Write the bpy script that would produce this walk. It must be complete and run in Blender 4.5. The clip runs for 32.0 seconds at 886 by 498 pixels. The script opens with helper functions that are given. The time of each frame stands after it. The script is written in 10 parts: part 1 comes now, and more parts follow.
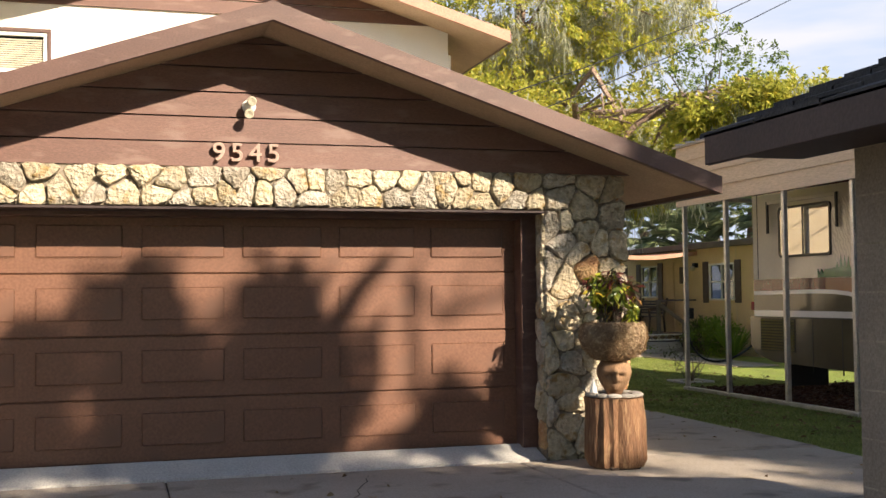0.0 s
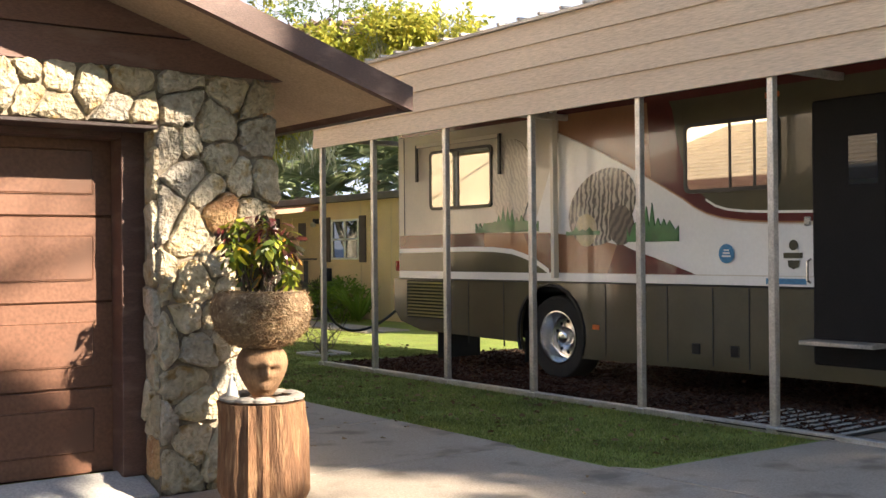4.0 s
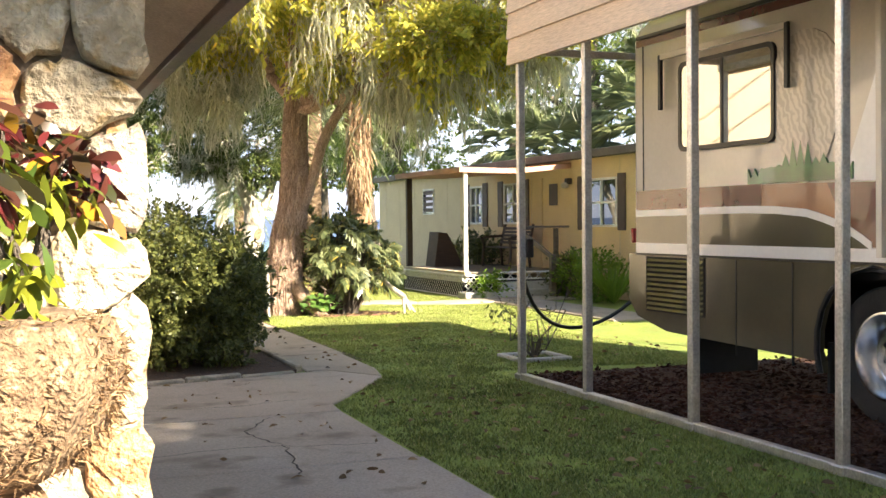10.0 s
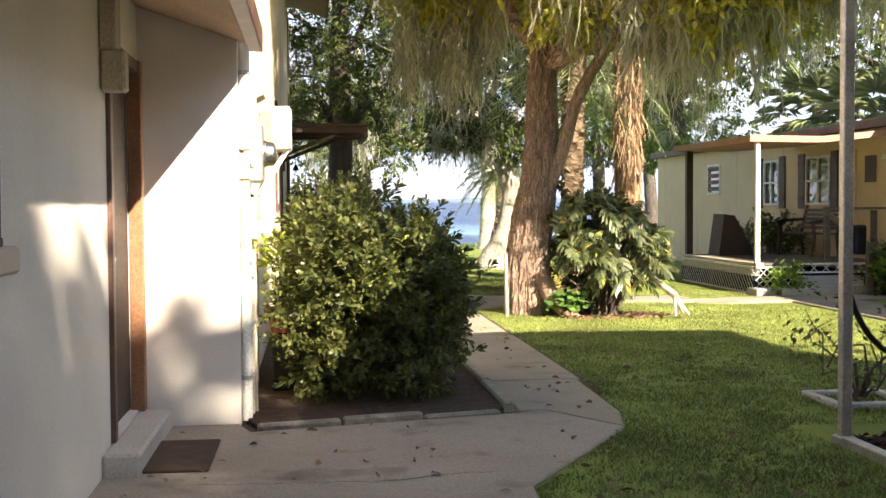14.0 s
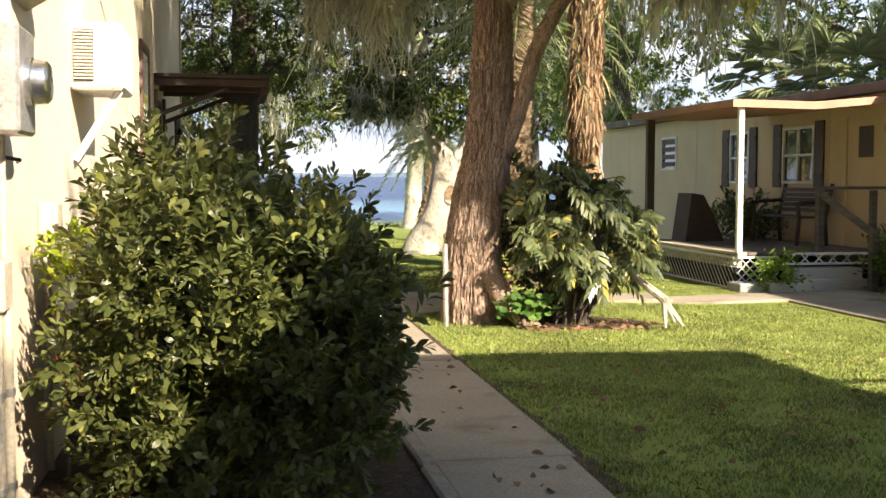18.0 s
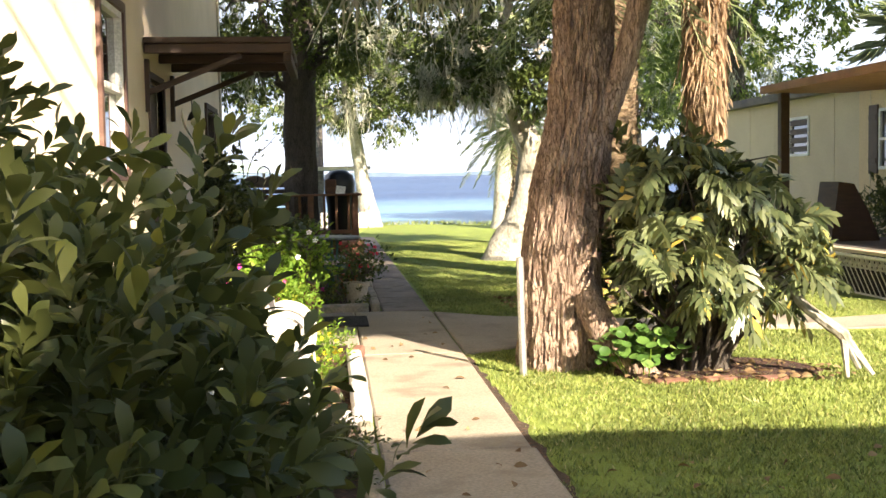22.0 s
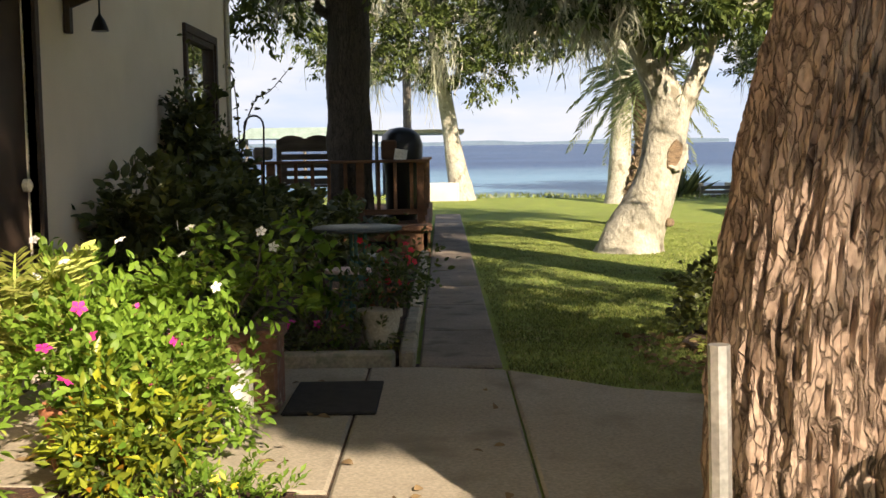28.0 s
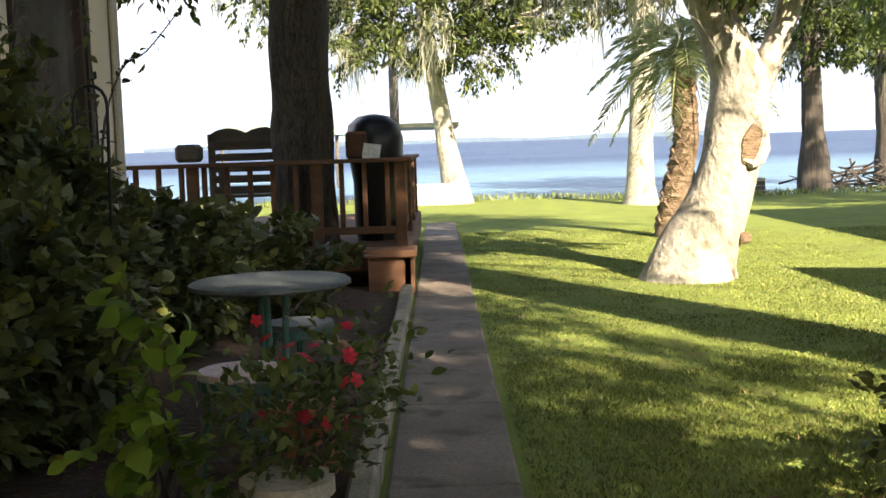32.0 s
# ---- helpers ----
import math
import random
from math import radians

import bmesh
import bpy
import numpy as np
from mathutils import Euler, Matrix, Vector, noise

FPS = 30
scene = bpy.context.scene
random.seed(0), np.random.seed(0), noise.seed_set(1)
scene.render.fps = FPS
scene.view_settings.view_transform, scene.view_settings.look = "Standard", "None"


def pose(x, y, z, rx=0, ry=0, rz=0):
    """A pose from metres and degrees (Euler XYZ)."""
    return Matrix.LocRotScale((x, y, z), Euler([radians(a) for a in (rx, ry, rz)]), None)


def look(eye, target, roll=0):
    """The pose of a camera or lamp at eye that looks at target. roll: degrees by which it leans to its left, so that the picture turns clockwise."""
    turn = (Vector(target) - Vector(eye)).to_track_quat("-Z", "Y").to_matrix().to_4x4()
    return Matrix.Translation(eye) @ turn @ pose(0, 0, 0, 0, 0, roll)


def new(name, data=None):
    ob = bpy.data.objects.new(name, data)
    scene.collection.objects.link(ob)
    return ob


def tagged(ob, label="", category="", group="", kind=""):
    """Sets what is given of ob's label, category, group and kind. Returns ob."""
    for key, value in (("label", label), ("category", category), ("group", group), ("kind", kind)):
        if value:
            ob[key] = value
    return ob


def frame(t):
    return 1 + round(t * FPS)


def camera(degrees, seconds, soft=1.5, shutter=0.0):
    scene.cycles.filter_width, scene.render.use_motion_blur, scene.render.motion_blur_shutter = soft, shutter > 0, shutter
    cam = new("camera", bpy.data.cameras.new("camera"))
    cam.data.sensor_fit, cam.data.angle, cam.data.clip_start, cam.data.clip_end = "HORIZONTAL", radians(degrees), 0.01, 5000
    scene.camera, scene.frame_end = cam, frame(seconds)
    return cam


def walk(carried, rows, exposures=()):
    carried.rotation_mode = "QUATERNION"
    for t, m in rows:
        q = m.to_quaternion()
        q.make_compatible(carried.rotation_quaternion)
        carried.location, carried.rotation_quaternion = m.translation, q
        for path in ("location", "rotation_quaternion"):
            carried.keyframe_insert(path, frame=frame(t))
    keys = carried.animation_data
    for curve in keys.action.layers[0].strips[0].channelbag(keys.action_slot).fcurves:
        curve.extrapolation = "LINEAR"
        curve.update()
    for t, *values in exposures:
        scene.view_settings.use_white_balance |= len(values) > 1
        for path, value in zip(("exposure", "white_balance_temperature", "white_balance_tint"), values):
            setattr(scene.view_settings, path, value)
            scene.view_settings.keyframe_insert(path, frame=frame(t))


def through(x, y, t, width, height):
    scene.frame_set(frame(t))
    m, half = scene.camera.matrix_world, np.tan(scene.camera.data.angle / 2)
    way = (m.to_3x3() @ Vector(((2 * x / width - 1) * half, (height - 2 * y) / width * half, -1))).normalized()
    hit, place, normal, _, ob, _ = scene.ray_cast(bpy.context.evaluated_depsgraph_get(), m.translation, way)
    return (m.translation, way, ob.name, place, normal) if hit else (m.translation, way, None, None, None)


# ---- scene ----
cam = camera(43.2, 32.0)
METRES, EYE, TILT, LEAN, TURN = 25.0, 1.4, 0.0, 0.0, -16.2
ROWS = [
    (0.0, 0.0, 0.0, 0.0, 0.03, 2.45, 0.62),
    (0.5, -0.0002, 0.014, -0.0, -2.82, 1.96, -0.47),
    (1.0, -0.0024, 0.0263, -0.0003, -6.11, 0.45, 0.7),
    (1.5, -0.0025, 0.0429, -0.0005, -9.75, -0.08, 0.53),
    (2.0, -0.0017, 0.0574, -0.0007, -11.07, 0.41, 0.35),
    (2.5, -0.0003, 0.0724, -0.0005, -13.59, 0.4, 0.8),
    (3.0, 0.0018, 0.0883, -0.0005, -14.61, 0.18, -0.09),
    (3.5, 0.0037, 0.1027, -0.0002, -15.95, 0.72, 1.19),
    (4.0, 0.0074, 0.1179, -0.0006, -20.16, 0.17, 0.51),
    (4.5, 0.0106, 0.132, -0.0007, -21.63, 0.91, 0.01),
    (6.5, 0.0329, 0.1876, -0.0015, -23.51, -1.15, 1.21),
    (7.0, 0.0402, 0.1995, -0.0014, -23.58, -0.28, 0.39),
    (7.5, 0.0476, 0.2129, -0.0016, -21.91, -0.37, 0.93),
    (8.0, 0.056, 0.2259, -0.0021, -18.98, -1.31, 0.39),
    (8.5, 0.0633, 0.2391, -0.0026, -15.53, -2.06, -0.19),
    (9.0, 0.0703, 0.2529, -0.0026, -13.23, -1.82, 0.12),
    (9.5, 0.0769, 0.2659, -0.0024, -8.69, -1.74, 0.27),
    (10.0, 0.0821, 0.2801, -0.0024, -5.09, -1.33, 0.5),
    (10.5, 0.0869, 0.2948, -0.0032, -2.77, -1.31, -0.27),
    (11.0, 0.091, 0.3091, -0.0034, 0.39, -2.35, -0.43),
    (11.5, 0.0939, 0.3238, -0.0033, 1.48, -2.2, -0.09),
    (12.0, 0.096, 0.3394, -0.0036, 4.81, -2.44, -0.87),
    (12.5, 0.0971, 0.3565, -0.0032, 4.43, -2.62, -0.37),
    (13.0, 0.0979, 0.3725, -0.0037, 6.48, -2.26, 0.11),
    (13.5, 0.0973, 0.3881, -0.0036, 9.21, -2.06, 0.67),
    (15.5, 0.0907, 0.4523, -0.0039, 9.55, -2.76, -0.12),
    (16.0, 0.0873, 0.4679, -0.0037, 8.66, -2.63, 0.45),
    (16.5, 0.0841, 0.4836, -0.004, 6.92, -2.55, 0.42),
    (17.0, 0.0811, 0.4984, -0.0039, 7.44, -2.25, 0.83),
    (17.5, 0.0783, 0.5135, -0.0037, 5.98, -2.94, 0.59),
    (18.0, 0.0763, 0.5282, -0.0034, 5.52, -3.44, -0.18),
    (18.5, 0.0735, 0.5443, -0.0036, 4.6, -3.5, 0.28),
    (19.0, 0.072, 0.5583, -0.0042, 2.36, -4.96, 0.41),
    (19.5, 0.0697, 0.5738, -0.0049, 1.57, -5.66, 0.7),
    (20.0, 0.0684, 0.5901, -0.0052, -0.71, -6.99, 1.01),
    (20.5, 0.0689, 0.6041, -0.0049, -0.38, -7.15, 0.25),
    (21.0, 0.0687, 0.6193, -0.0047, 0.98, -6.46, 1.52),
    (21.5, 0.0699, 0.6343, -0.005, 5.13, -4.49, 0.67),
    (22.0, 0.0713, 0.6483, -0.006, 10.55, -3.51, 0.98),
    (22.5, 0.0726, 0.6598, -0.0065, 11.76, -3.88, 1.33),
    (23.0, 0.074, 0.6748, -0.0076, 13.92, -4.61, -0.2),
    (23.5, 0.0745, 0.6888, -0.0079, 15.59, -3.37, 1.35),
    (24.0, 0.0733, 0.7051, -0.0096, 15.0, -4.38, 1.59),
    (24.5, 0.0707, 0.7202, -0.0103, 16.07, -5.34, 1.5),
    (25.0, 0.068, 0.7362, -0.0101, 16.12, -5.79, 2.35),
    (25.5, 0.0642, 0.7523, -0.0098, 16.77, -6.31, 0.71),
    (26.0, 0.0599, 0.7685, -0.0087, 17.52, -5.03, 2.3),
    (26.5, 0.0557, 0.7849, -0.0089, 16.91, -4.81, 1.03),
    (28.5, 0.0374, 0.8506, -0.0092, 16.11, -5.34, 0.84),
    (29.0, 0.0327, 0.8674, -0.0093, 16.15, -5.74, 0.82),
    (29.5, 0.028, 0.8833, -0.0094, 15.66, -5.68, 0.64),
    (30.0, 0.0227, 0.9003, -0.0096, 15.67, -5.78, 0.37),
    (30.5, 0.0179, 0.9168, -0.0098, 17.46, -5.02, 0.8),
    (31.0, 0.0134, 0.9333, -0.01, 16.6, -4.65, 1.19),
    (31.5, 0.0096, 0.9502, -0.0102, 17.05, -4.27, 0.65),
    (32.0, 0.0057, 0.9682, -0.0104, 15.91, -5.17, 1.82),
]
walk(cam, [(t, pose(0, 0, EYE, TILT, LEAN, TURN) @ pose(METRES * x, METRES * y, METRES * z, 90 + pitch, roll, yaw)) for t, x, y, z, yaw, pitch, roll in ROWS],
     [(t, e + (0.14 if t < 15 or t > 27 else 0.06), 6900 if t < 27 else 7200, 14) for t, e in ((0.0, 1.05), (1.0, 1.2), (2.0, 1.4), (3.0, 1.6), (4.0, 1.75), (7.0, 2.3), (8.0, 2.4), (9.0, 2.35), (12.0, 2.2), (17.0, 1.52), (20.0, 1.9), (21.0, 2.1), (22.0, 2.0), (23.0, 1.8), (24.0, 1.5), (25.0, 1.2), (26.0, 0.95), (28.5, 1.25), (30.0, 1.6), (32.0, 1.77))])

# ---- world and light ----
SUN_DX, SUN_DY = 0.80, -1.48   # towards the sun, per metre of height
SUN_EL = math.atan(1 / math.hypot(SUN_DX, SUN_DY))
world = bpy.data.worlds.new("sky")
scene.world = world
world.use_nodes = True
wn = world.node_tree.nodes
sky = wn.new("ShaderNodeTexSky")
sky.sky_type = "NISHITA"
sky.sun_disc = False
sky.sun_elevation = SUN_EL
sky.sun_rotation = math.atan2(SUN_DX, SUN_DY)
sky.dust_density = 0.25
world.node_tree.links.new(sky.outputs[0], wn["Background"].inputs[0])
wn["Background"].inputs[1].default_value = 0.094
sun_lamp = bpy.data.lights.new("sun", "SUN")
sun_lamp.energy = 5.0
sun_lamp.angle = radians(0.6)
sun_lamp.color = (1.0, 0.9, 0.74)
sun = new("sun", sun_lamp)
sun.matrix_world = look((SUN_DX * 30, SUN_DY * 30, 30), (0, 0, 0))

# ---- mesh tools ----
class Shape:
    """Vertices and faces collected into one mesh."""

    def __init__(self):
        self.v, self.f = [], []

    def add(self, verts, faces):
        n = len(self.v)
        self.v.extend(tuple(p) for p in verts)
        self.f.extend(tuple(n + i for i in q) for q in faces)
        return self

    def box(self, x0, x1, y0, y1, z0, z1, b=0.0, m=None):
        if b <= 0:
            vs = [(x, y, z) for z in (z0, z1) for y in (y0, y1) for x in (x0, x1)]
            fs = [(0, 2, 3, 1), (4, 5, 7, 6), (0, 1, 5, 4), (2, 6, 7, 3), (0, 4, 6, 2), (1, 3, 7, 5)]
        else:
            lo, hi = (x0, y0, z0), (x1, y1, z1)
            vs, key = [], {}
            for sx in (0, 1):
                for sy in (0, 1):
                    for sz in (0, 1):
                        s = (sx, sy, sz)
                        for ax in range(3):
                            p = [(hi[i] if s[i] else lo[i]) for i in range(3)]
                            for i in range(3):
                                if i != ax:
                                    p[i] += -b if s[i] else b
                            key[s + (ax,)] = len(vs)
                            vs.append(tuple(p))
            fs = []
            for ax in range(3):
                o = [i for i in range(3) if i != ax]
                for sd in (0, 1):
                    q = []
                    for a, c in ((0, 0), (1, 0), (1, 1), (0, 1)):
                        s = [0, 0, 0]
                        s[ax], s[o[0]], s[o[1]] = sd, a, c
                        q.append(key[tuple(s) + (ax,)])
                    fs.append(q if (sd == 1) == (ax != 1) else q[::-1])
            for ax in range(3):
                o = [i for i in range(3) if i != ax]
                for a in (0, 1):
                    for c in (0, 1):
                        s0, s1 = [0, 0, 0], [0, 0, 0]
                        s0[o[0]] = s1[o[0]] = a
                        s0[o[1]] = s1[o[1]] = c
                        s1[ax] = 1
                        q = [key[tuple(s0) + (o[0],)], key[tuple(s1) + (o[0],)], key[tuple(s1) + (o[1],)], key[tuple(s0) + (o[1],)]]
                        fs.append(q if ((a == c) == (ax != 1)) else q[::-1])
            for sx in (0, 1):
                for sy in (0, 1):
                    for sz in (0, 1):
                        q = [key[(sx, sy, sz, i)] for i in range(3)]
                        fs.append(q if (sx + sy + sz) % 2 == 1 else q[::-1])
        if m is not None:
            vs = [m @ Vector(p) for p in vs]
        return self.add(vs, fs)

    def bar(self, a, b, w, h, bev=0.004):
        """A square bar from a to b."""
        a, b = Vector(a), Vector(b)
        m = Matrix.Translation(a) @ (b - a).to_track_quat("Z", "Y").to_matrix().to_4x4()
        return self.box(-w / 2, w / 2, -h / 2, h / 2, 0, (b - a).length, bev, m)

    def tube(self, pts, radii, n=8, caps=True, lumps=0.0, ridges=0.0, plates=0.0):
        pts = [Vector(p) for p in pts]
        if not isinstance(radii, (list, tuple)):
            radii = [radii] * len(pts)
        up = Vector((0.31, 0.95, 0.1)).normalized()
        vs, fs = [], []
        for i, p in enumerate(pts):
            d = (pts[min(i + 1, len(pts) - 1)] - pts[max(i - 1, 0)]).normalized()
            u = d.cross(up)
            if u.length < 0.05:
                u = d.cross(Vector((1, 0, 0)))
            u.normalize()
            w = u.cross(d)
            for k in range(n):
                a = 2 * math.pi * k / n
                q = u * math.cos(a) + w * math.sin(a)
                r = radii[i]
                if lumps:
                    r *= 1 + lumps * noise.noise((p + q * radii[i]) * 3.1)
                if ridges:
                    r *= 1 + ridges * noise.noise(Vector((q.x * 6, q.y * 6, p.z * 1.1 + q.z * 6)))
                if plates:
                    k1 = noise.noise(Vector((q.x * 12, q.y * 12, p.z * 4.6 + 7)) + Vector((0, 0, 0.8 * noise.noise(q * 9))))
                    k2 = noise.noise(Vector((q.x * 27, q.y * 27, p.z * 17 + 3)))
                    r += plates * (0.5 - abs(k1) * 1.9 + 0.45 * k2)
                vs.append(p + q * r)
        for i in range(len(pts) - 1):
            for k in range(n):
                k2 = (k + 1) % n
                fs.append((i * n + k, i * n + k2, (i + 1) * n + k2, (i + 1) * n + k))
        if caps:
            fs.append(tuple(range(n))[::-1])
            fs.append(tuple((len(pts) - 1) * n + k for k in range(n)))
        return self.add(vs, fs)

    def lathe(self, prof, at=(0, 0, 0), n=24, m=None, wob=0.0, caps=True):
        vs, fs = [], []
        for r, z in prof:
            for k in range(n):
                a = 2 * math.pi * k / n
                rr = r * (1 + wob * noise.noise(Vector((math.cos(a) * 1.7, math.sin(a) * 1.7, z * 3 + at[0]))))
                vs.append(Vector((at[0] + rr * math.cos(a), at[1] + rr * math.sin(a), at[2] + z)))
        for i in range(len(prof) - 1):
            for k in range(n):
                k2 = (k + 1) % n
                fs.append((i * n + k, i * n + k2, (i + 1) * n + k2, (i + 1) * n + k))
        if caps:
            fs.append(tuple(range(n))[::-1])
            fs.append(tuple((len(prof) - 1) * n + k for k in range(n)))
        if m is not None:
            vs = [m @ p for p in vs]
        return self.add(vs, fs)

    def prism(self, poly, axis, d0, d1):
        """A polygon drawn across an axis (x: in y, z; y: in x, z; z: in x, y), drawn out from d0 to d1."""
        def put(p, d):
            return {"x": (d, p[0], p[1]), "y": (p[0], d, p[1]), "z": (p[0], p[1], d)}[axis]
        n = len(poly)
        vs = [put(p, d0) for p in poly] + [put(p, d1) for p in poly]
        fs = [tuple(range(n)), tuple(range(2 * n - 1, n - 1, -1))]
        fs += [(i, n + i, n + (i + 1) % n, (i + 1) % n) for i in range(n)]
        return self.add(vs, fs)


def fix_normals(me):
    bm = bmesh.new()
    bm.from_mesh(me)
    bmesh.ops.recalc_face_normals(bm, faces=bm.faces)
    bm.to_mesh(me)
    bm.free()


def to_mesh(name, s, mat, smooth=False):
    me = bpy.data.meshes.new(name)
    me.from_pydata(s.v, [], s.f)
    me.update()
    fix_normals(me)
    if smooth:
        me.polygons.foreach_set("use_smooth", [True] * len(me.polygons))
        me.set_sharp_from_angle(angle=radians(40))
    me.materials.append(mat)
    return me


def under(ob, parent):
    if parent is not None:
        ob.parent = parent
        if parent.parent is None:
            ob.matrix_parent_inverse = parent.matrix_basis.inverted()
    return ob


def part(name, s, mat, parent, label="", smooth=False, kind=""):
    """Links a shape as one mesh under a thing or under a part."""
    return tagged(under(new(name, to_mesh(name, s, mat, smooth)), parent), label, kind=kind)


def thing(name, at, label, category, group="", kind=""):
    """An empty at the base of a thing, to hold its parts."""
    e = new(name)
    e.location = at
    e.matrix_basis = Matrix.Translation(at)
    return tagged(e, label, category, group, kind)


def solid(name, s, mat, label, category="", group="", kind="", smooth=False):
    """A thing that is one mesh."""
    return tagged(new(name, to_mesh(name, s, mat, smooth)), label, category, group, kind)


def array_mesh(name, verts, quads, mat, smooth=False):
    """A mesh from arrays; quads or triangles, all alike."""
    k = quads.shape[1]
    me = bpy.data.meshes.new(name)
    me.vertices.add(len(verts))
    me.vertices.foreach_set("co", np.ascontiguousarray(verts, dtype=np.float32).ravel())
    me.loops.add(quads.size)
    me.loops.foreach_set("vertex_index", np.ascontiguousarray(quads, dtype=np.int32).ravel())
    me.polygons.add(len(quads))
    me.polygons.foreach_set("loop_start", np.arange(0, quads.size, k, dtype=np.int32))
    me.polygons.foreach_set("loop_total", np.full(len(quads), k, dtype=np.int32))
    if smooth:
        me.polygons.foreach_set("use_smooth", np.ones(len(quads), dtype=bool))
    me.update(calc_edges=True)
    me.materials.append(mat)
    return me


def unit(a):
    return a / np.maximum(np.linalg.norm(a, axis=-1, keepdims=True), 1e-6)


def leaf_arrays(P, length, width, rng, along=None, spread=0.8, droop=0.2, fold=0.25, fine=False):
    """Small folded leaves at the points P; along gives the way in which they point."""
    n = len(P)
    d = rng.normal(size=(n, 3))
    d[:, 2] *= 0.6
    if along is not None:
        d = along + spread * unit(d)
    d[:, 2] -= droop
    d = unit(d)
    u = rng.normal(size=(n, 3)) * 0.6 + np.array((0, 0, 1.0))
    side = unit(np.cross(d, u))
    up = np.cross(side, d)
    L = (length * rng.uniform(0.65, 1.25, n))[:, None]
    W = L * (width / length) * 0.5
    base = P
    tip = P + d * L - up * L * 0.12
    if fine:
        bend = up * L * 0.05
        rows = [base]
        for f, w in ((0.25, 0.45), (0.55, 0.92), (0.8, 0.86)) if fine == "obovate" else ((0.22, 0.72), (0.5, 1.0), (0.78, 0.62)):
            c = P + d * L * f + bend * (1 - 4 * (f - 0.5) ** 2) - up * L * 0.12 * f * f
            rows += [c + side * W * w + up * W * w * fold, c - side * W * w + up * W * w * fold]
        rows.append(tip)
        V = np.stack(rows, axis=1).reshape(-1, 3)
        b0 = (np.arange(n, dtype=np.int32) * 8)[:, None]
        T = np.concatenate([b0 + np.array([t]) for t in ((0, 1, 2), (1, 3, 4), (1, 4, 2), (3, 5, 6), (3, 6, 4), (5, 7, 6))])
        return V, T.astype(np.int32)
    a = P + d * L * 0.45 + side * W + up * W * fold
    b = P + d * L * 0.45 - side * W + up * W * fold
    V = np.stack([base, a, tip, b], axis=1).reshape(-1, 3)
    Q = np.arange(4 * n, dtype=np.int32).reshape(-1, 4)
    T = np.concatenate([Q[:, [0, 1, 2]], Q[:, [0, 2, 3]]])
    return V, T


def strand_arrays(P, length, width, rng, segs=6, curl=0.035):
    """Hanging ribbons from the points P, curling as they fall, thin at the end."""
    n = len(P)
    L = length * rng.uniform(0.35, 1.0, n)
    a = rng.uniform(0, 6.28, n)
    side = np.stack([np.cos(a), np.sin(a), np.zeros(n)], axis=1)
    sway = rng.normal(size=(n, 3)) * 0.07
    sway[:, 2] = 0
    rows = []
    drift = np.zeros((n, 3))
    for i in range(segs + 1):
        f = i / segs
        drift = drift + rng.normal(size=(n, 3)) * np.array((curl, curl, 0)) * (0.5 if i == 0 else 1.0)
        c = P + sway * (f * L)[:, None] * 2 + drift
        c[:, 2] -= L * f
        w = (width * (1 - f * 0.8) * rng.uniform(0.35, 1.5, n))[:, None]
        rows += [c - side * w, c + side * w]
    V = np.stack(rows, axis=1).reshape(-1, 3)
    k = 2 * (segs + 1)
    base = (np.arange(n) * k)[:, None]
    Q = np.concatenate([base + np.array([[2 * i, 2 * i + 1, 2 * i + 3, 2 * i + 2]]) for i in range(segs)])
    return V, Q.astype(np.int32)


def clumps(rng, centre, radius, twigs, per, reach=0.35):
    """Leaf points along twigs that stand out from an uneven crown; the points and their ways."""
    centre, radius = np.array(centre, float), np.array(radius, float)
    d = unit(rng.normal(size=(twigs, 3)))
    r = rng.uniform(0.25, 1.0, twigs) ** 0.6
    root = d * r[:, None]
    way = unit(d + 0.7 * rng.normal(size=(twigs, 3)))
    f = rng.uniform(0, 1, (twigs, per))
    ln = rng.uniform(0.5, 1.3, twigs)[:, None, None] * reach
    P = centre + (root * radius)[:, None, :] + way[:, None, :] * f[:, :, None] * ln
    P = P + rng.normal(size=P.shape) * reach * 0.12
    A = np.repeat(way[:, None, :], per, axis=1)
    return P.reshape(-1, 3), A.reshape(-1, 3)


def shoots(rng, centre, radius, twigs, per, reach=0.2, up=0.6):
    """Leaf points set spirally round upright shoots, each leaf pointing out and forwards from its shoot."""
    centre, radius = np.array(centre, float), np.array(radius, float)
    d = unit(rng.normal(size=(twigs, 3)))
    root = d * (rng.uniform(0.3, 1.0, twigs) ** 0.5)[:, None]
    way = unit(d * 0.8 + 0.45 * rng.normal(size=(twigs, 3)) + np.array((0, 0, up)))
    u = unit(np.cross(way, np.array((0.3, 0.2, 0.1)) + rng.normal(size=(twigs, 3)) * 0.1))
    w = np.cross(way, u)
    f = (np.arange(per) + 0.5) / per
    f = f ** 0.75
    a = np.arange(per)[None, :] * 2.39996 + rng.uniform(0, 6.28, (twigs, 1))
    rad = u[:, None, :] * np.cos(a)[:, :, None] + w[:, None, :] * np.sin(a)[:, :, None]
    ln = (rng.uniform(0.6, 1.3, twigs) * reach)[:, None, None]
    P = centre + (root * radius)[:, None, :] + way[:, None, :] * f[None, :, None] * ln
    A = rad * (1.0 - 0.55 * f)[None, :, None] + way[:, None, :] * (0.25 + 0.7 * f)[None, :, None]
    return P.reshape(-1, 3), unit(A.reshape(-1, 3))

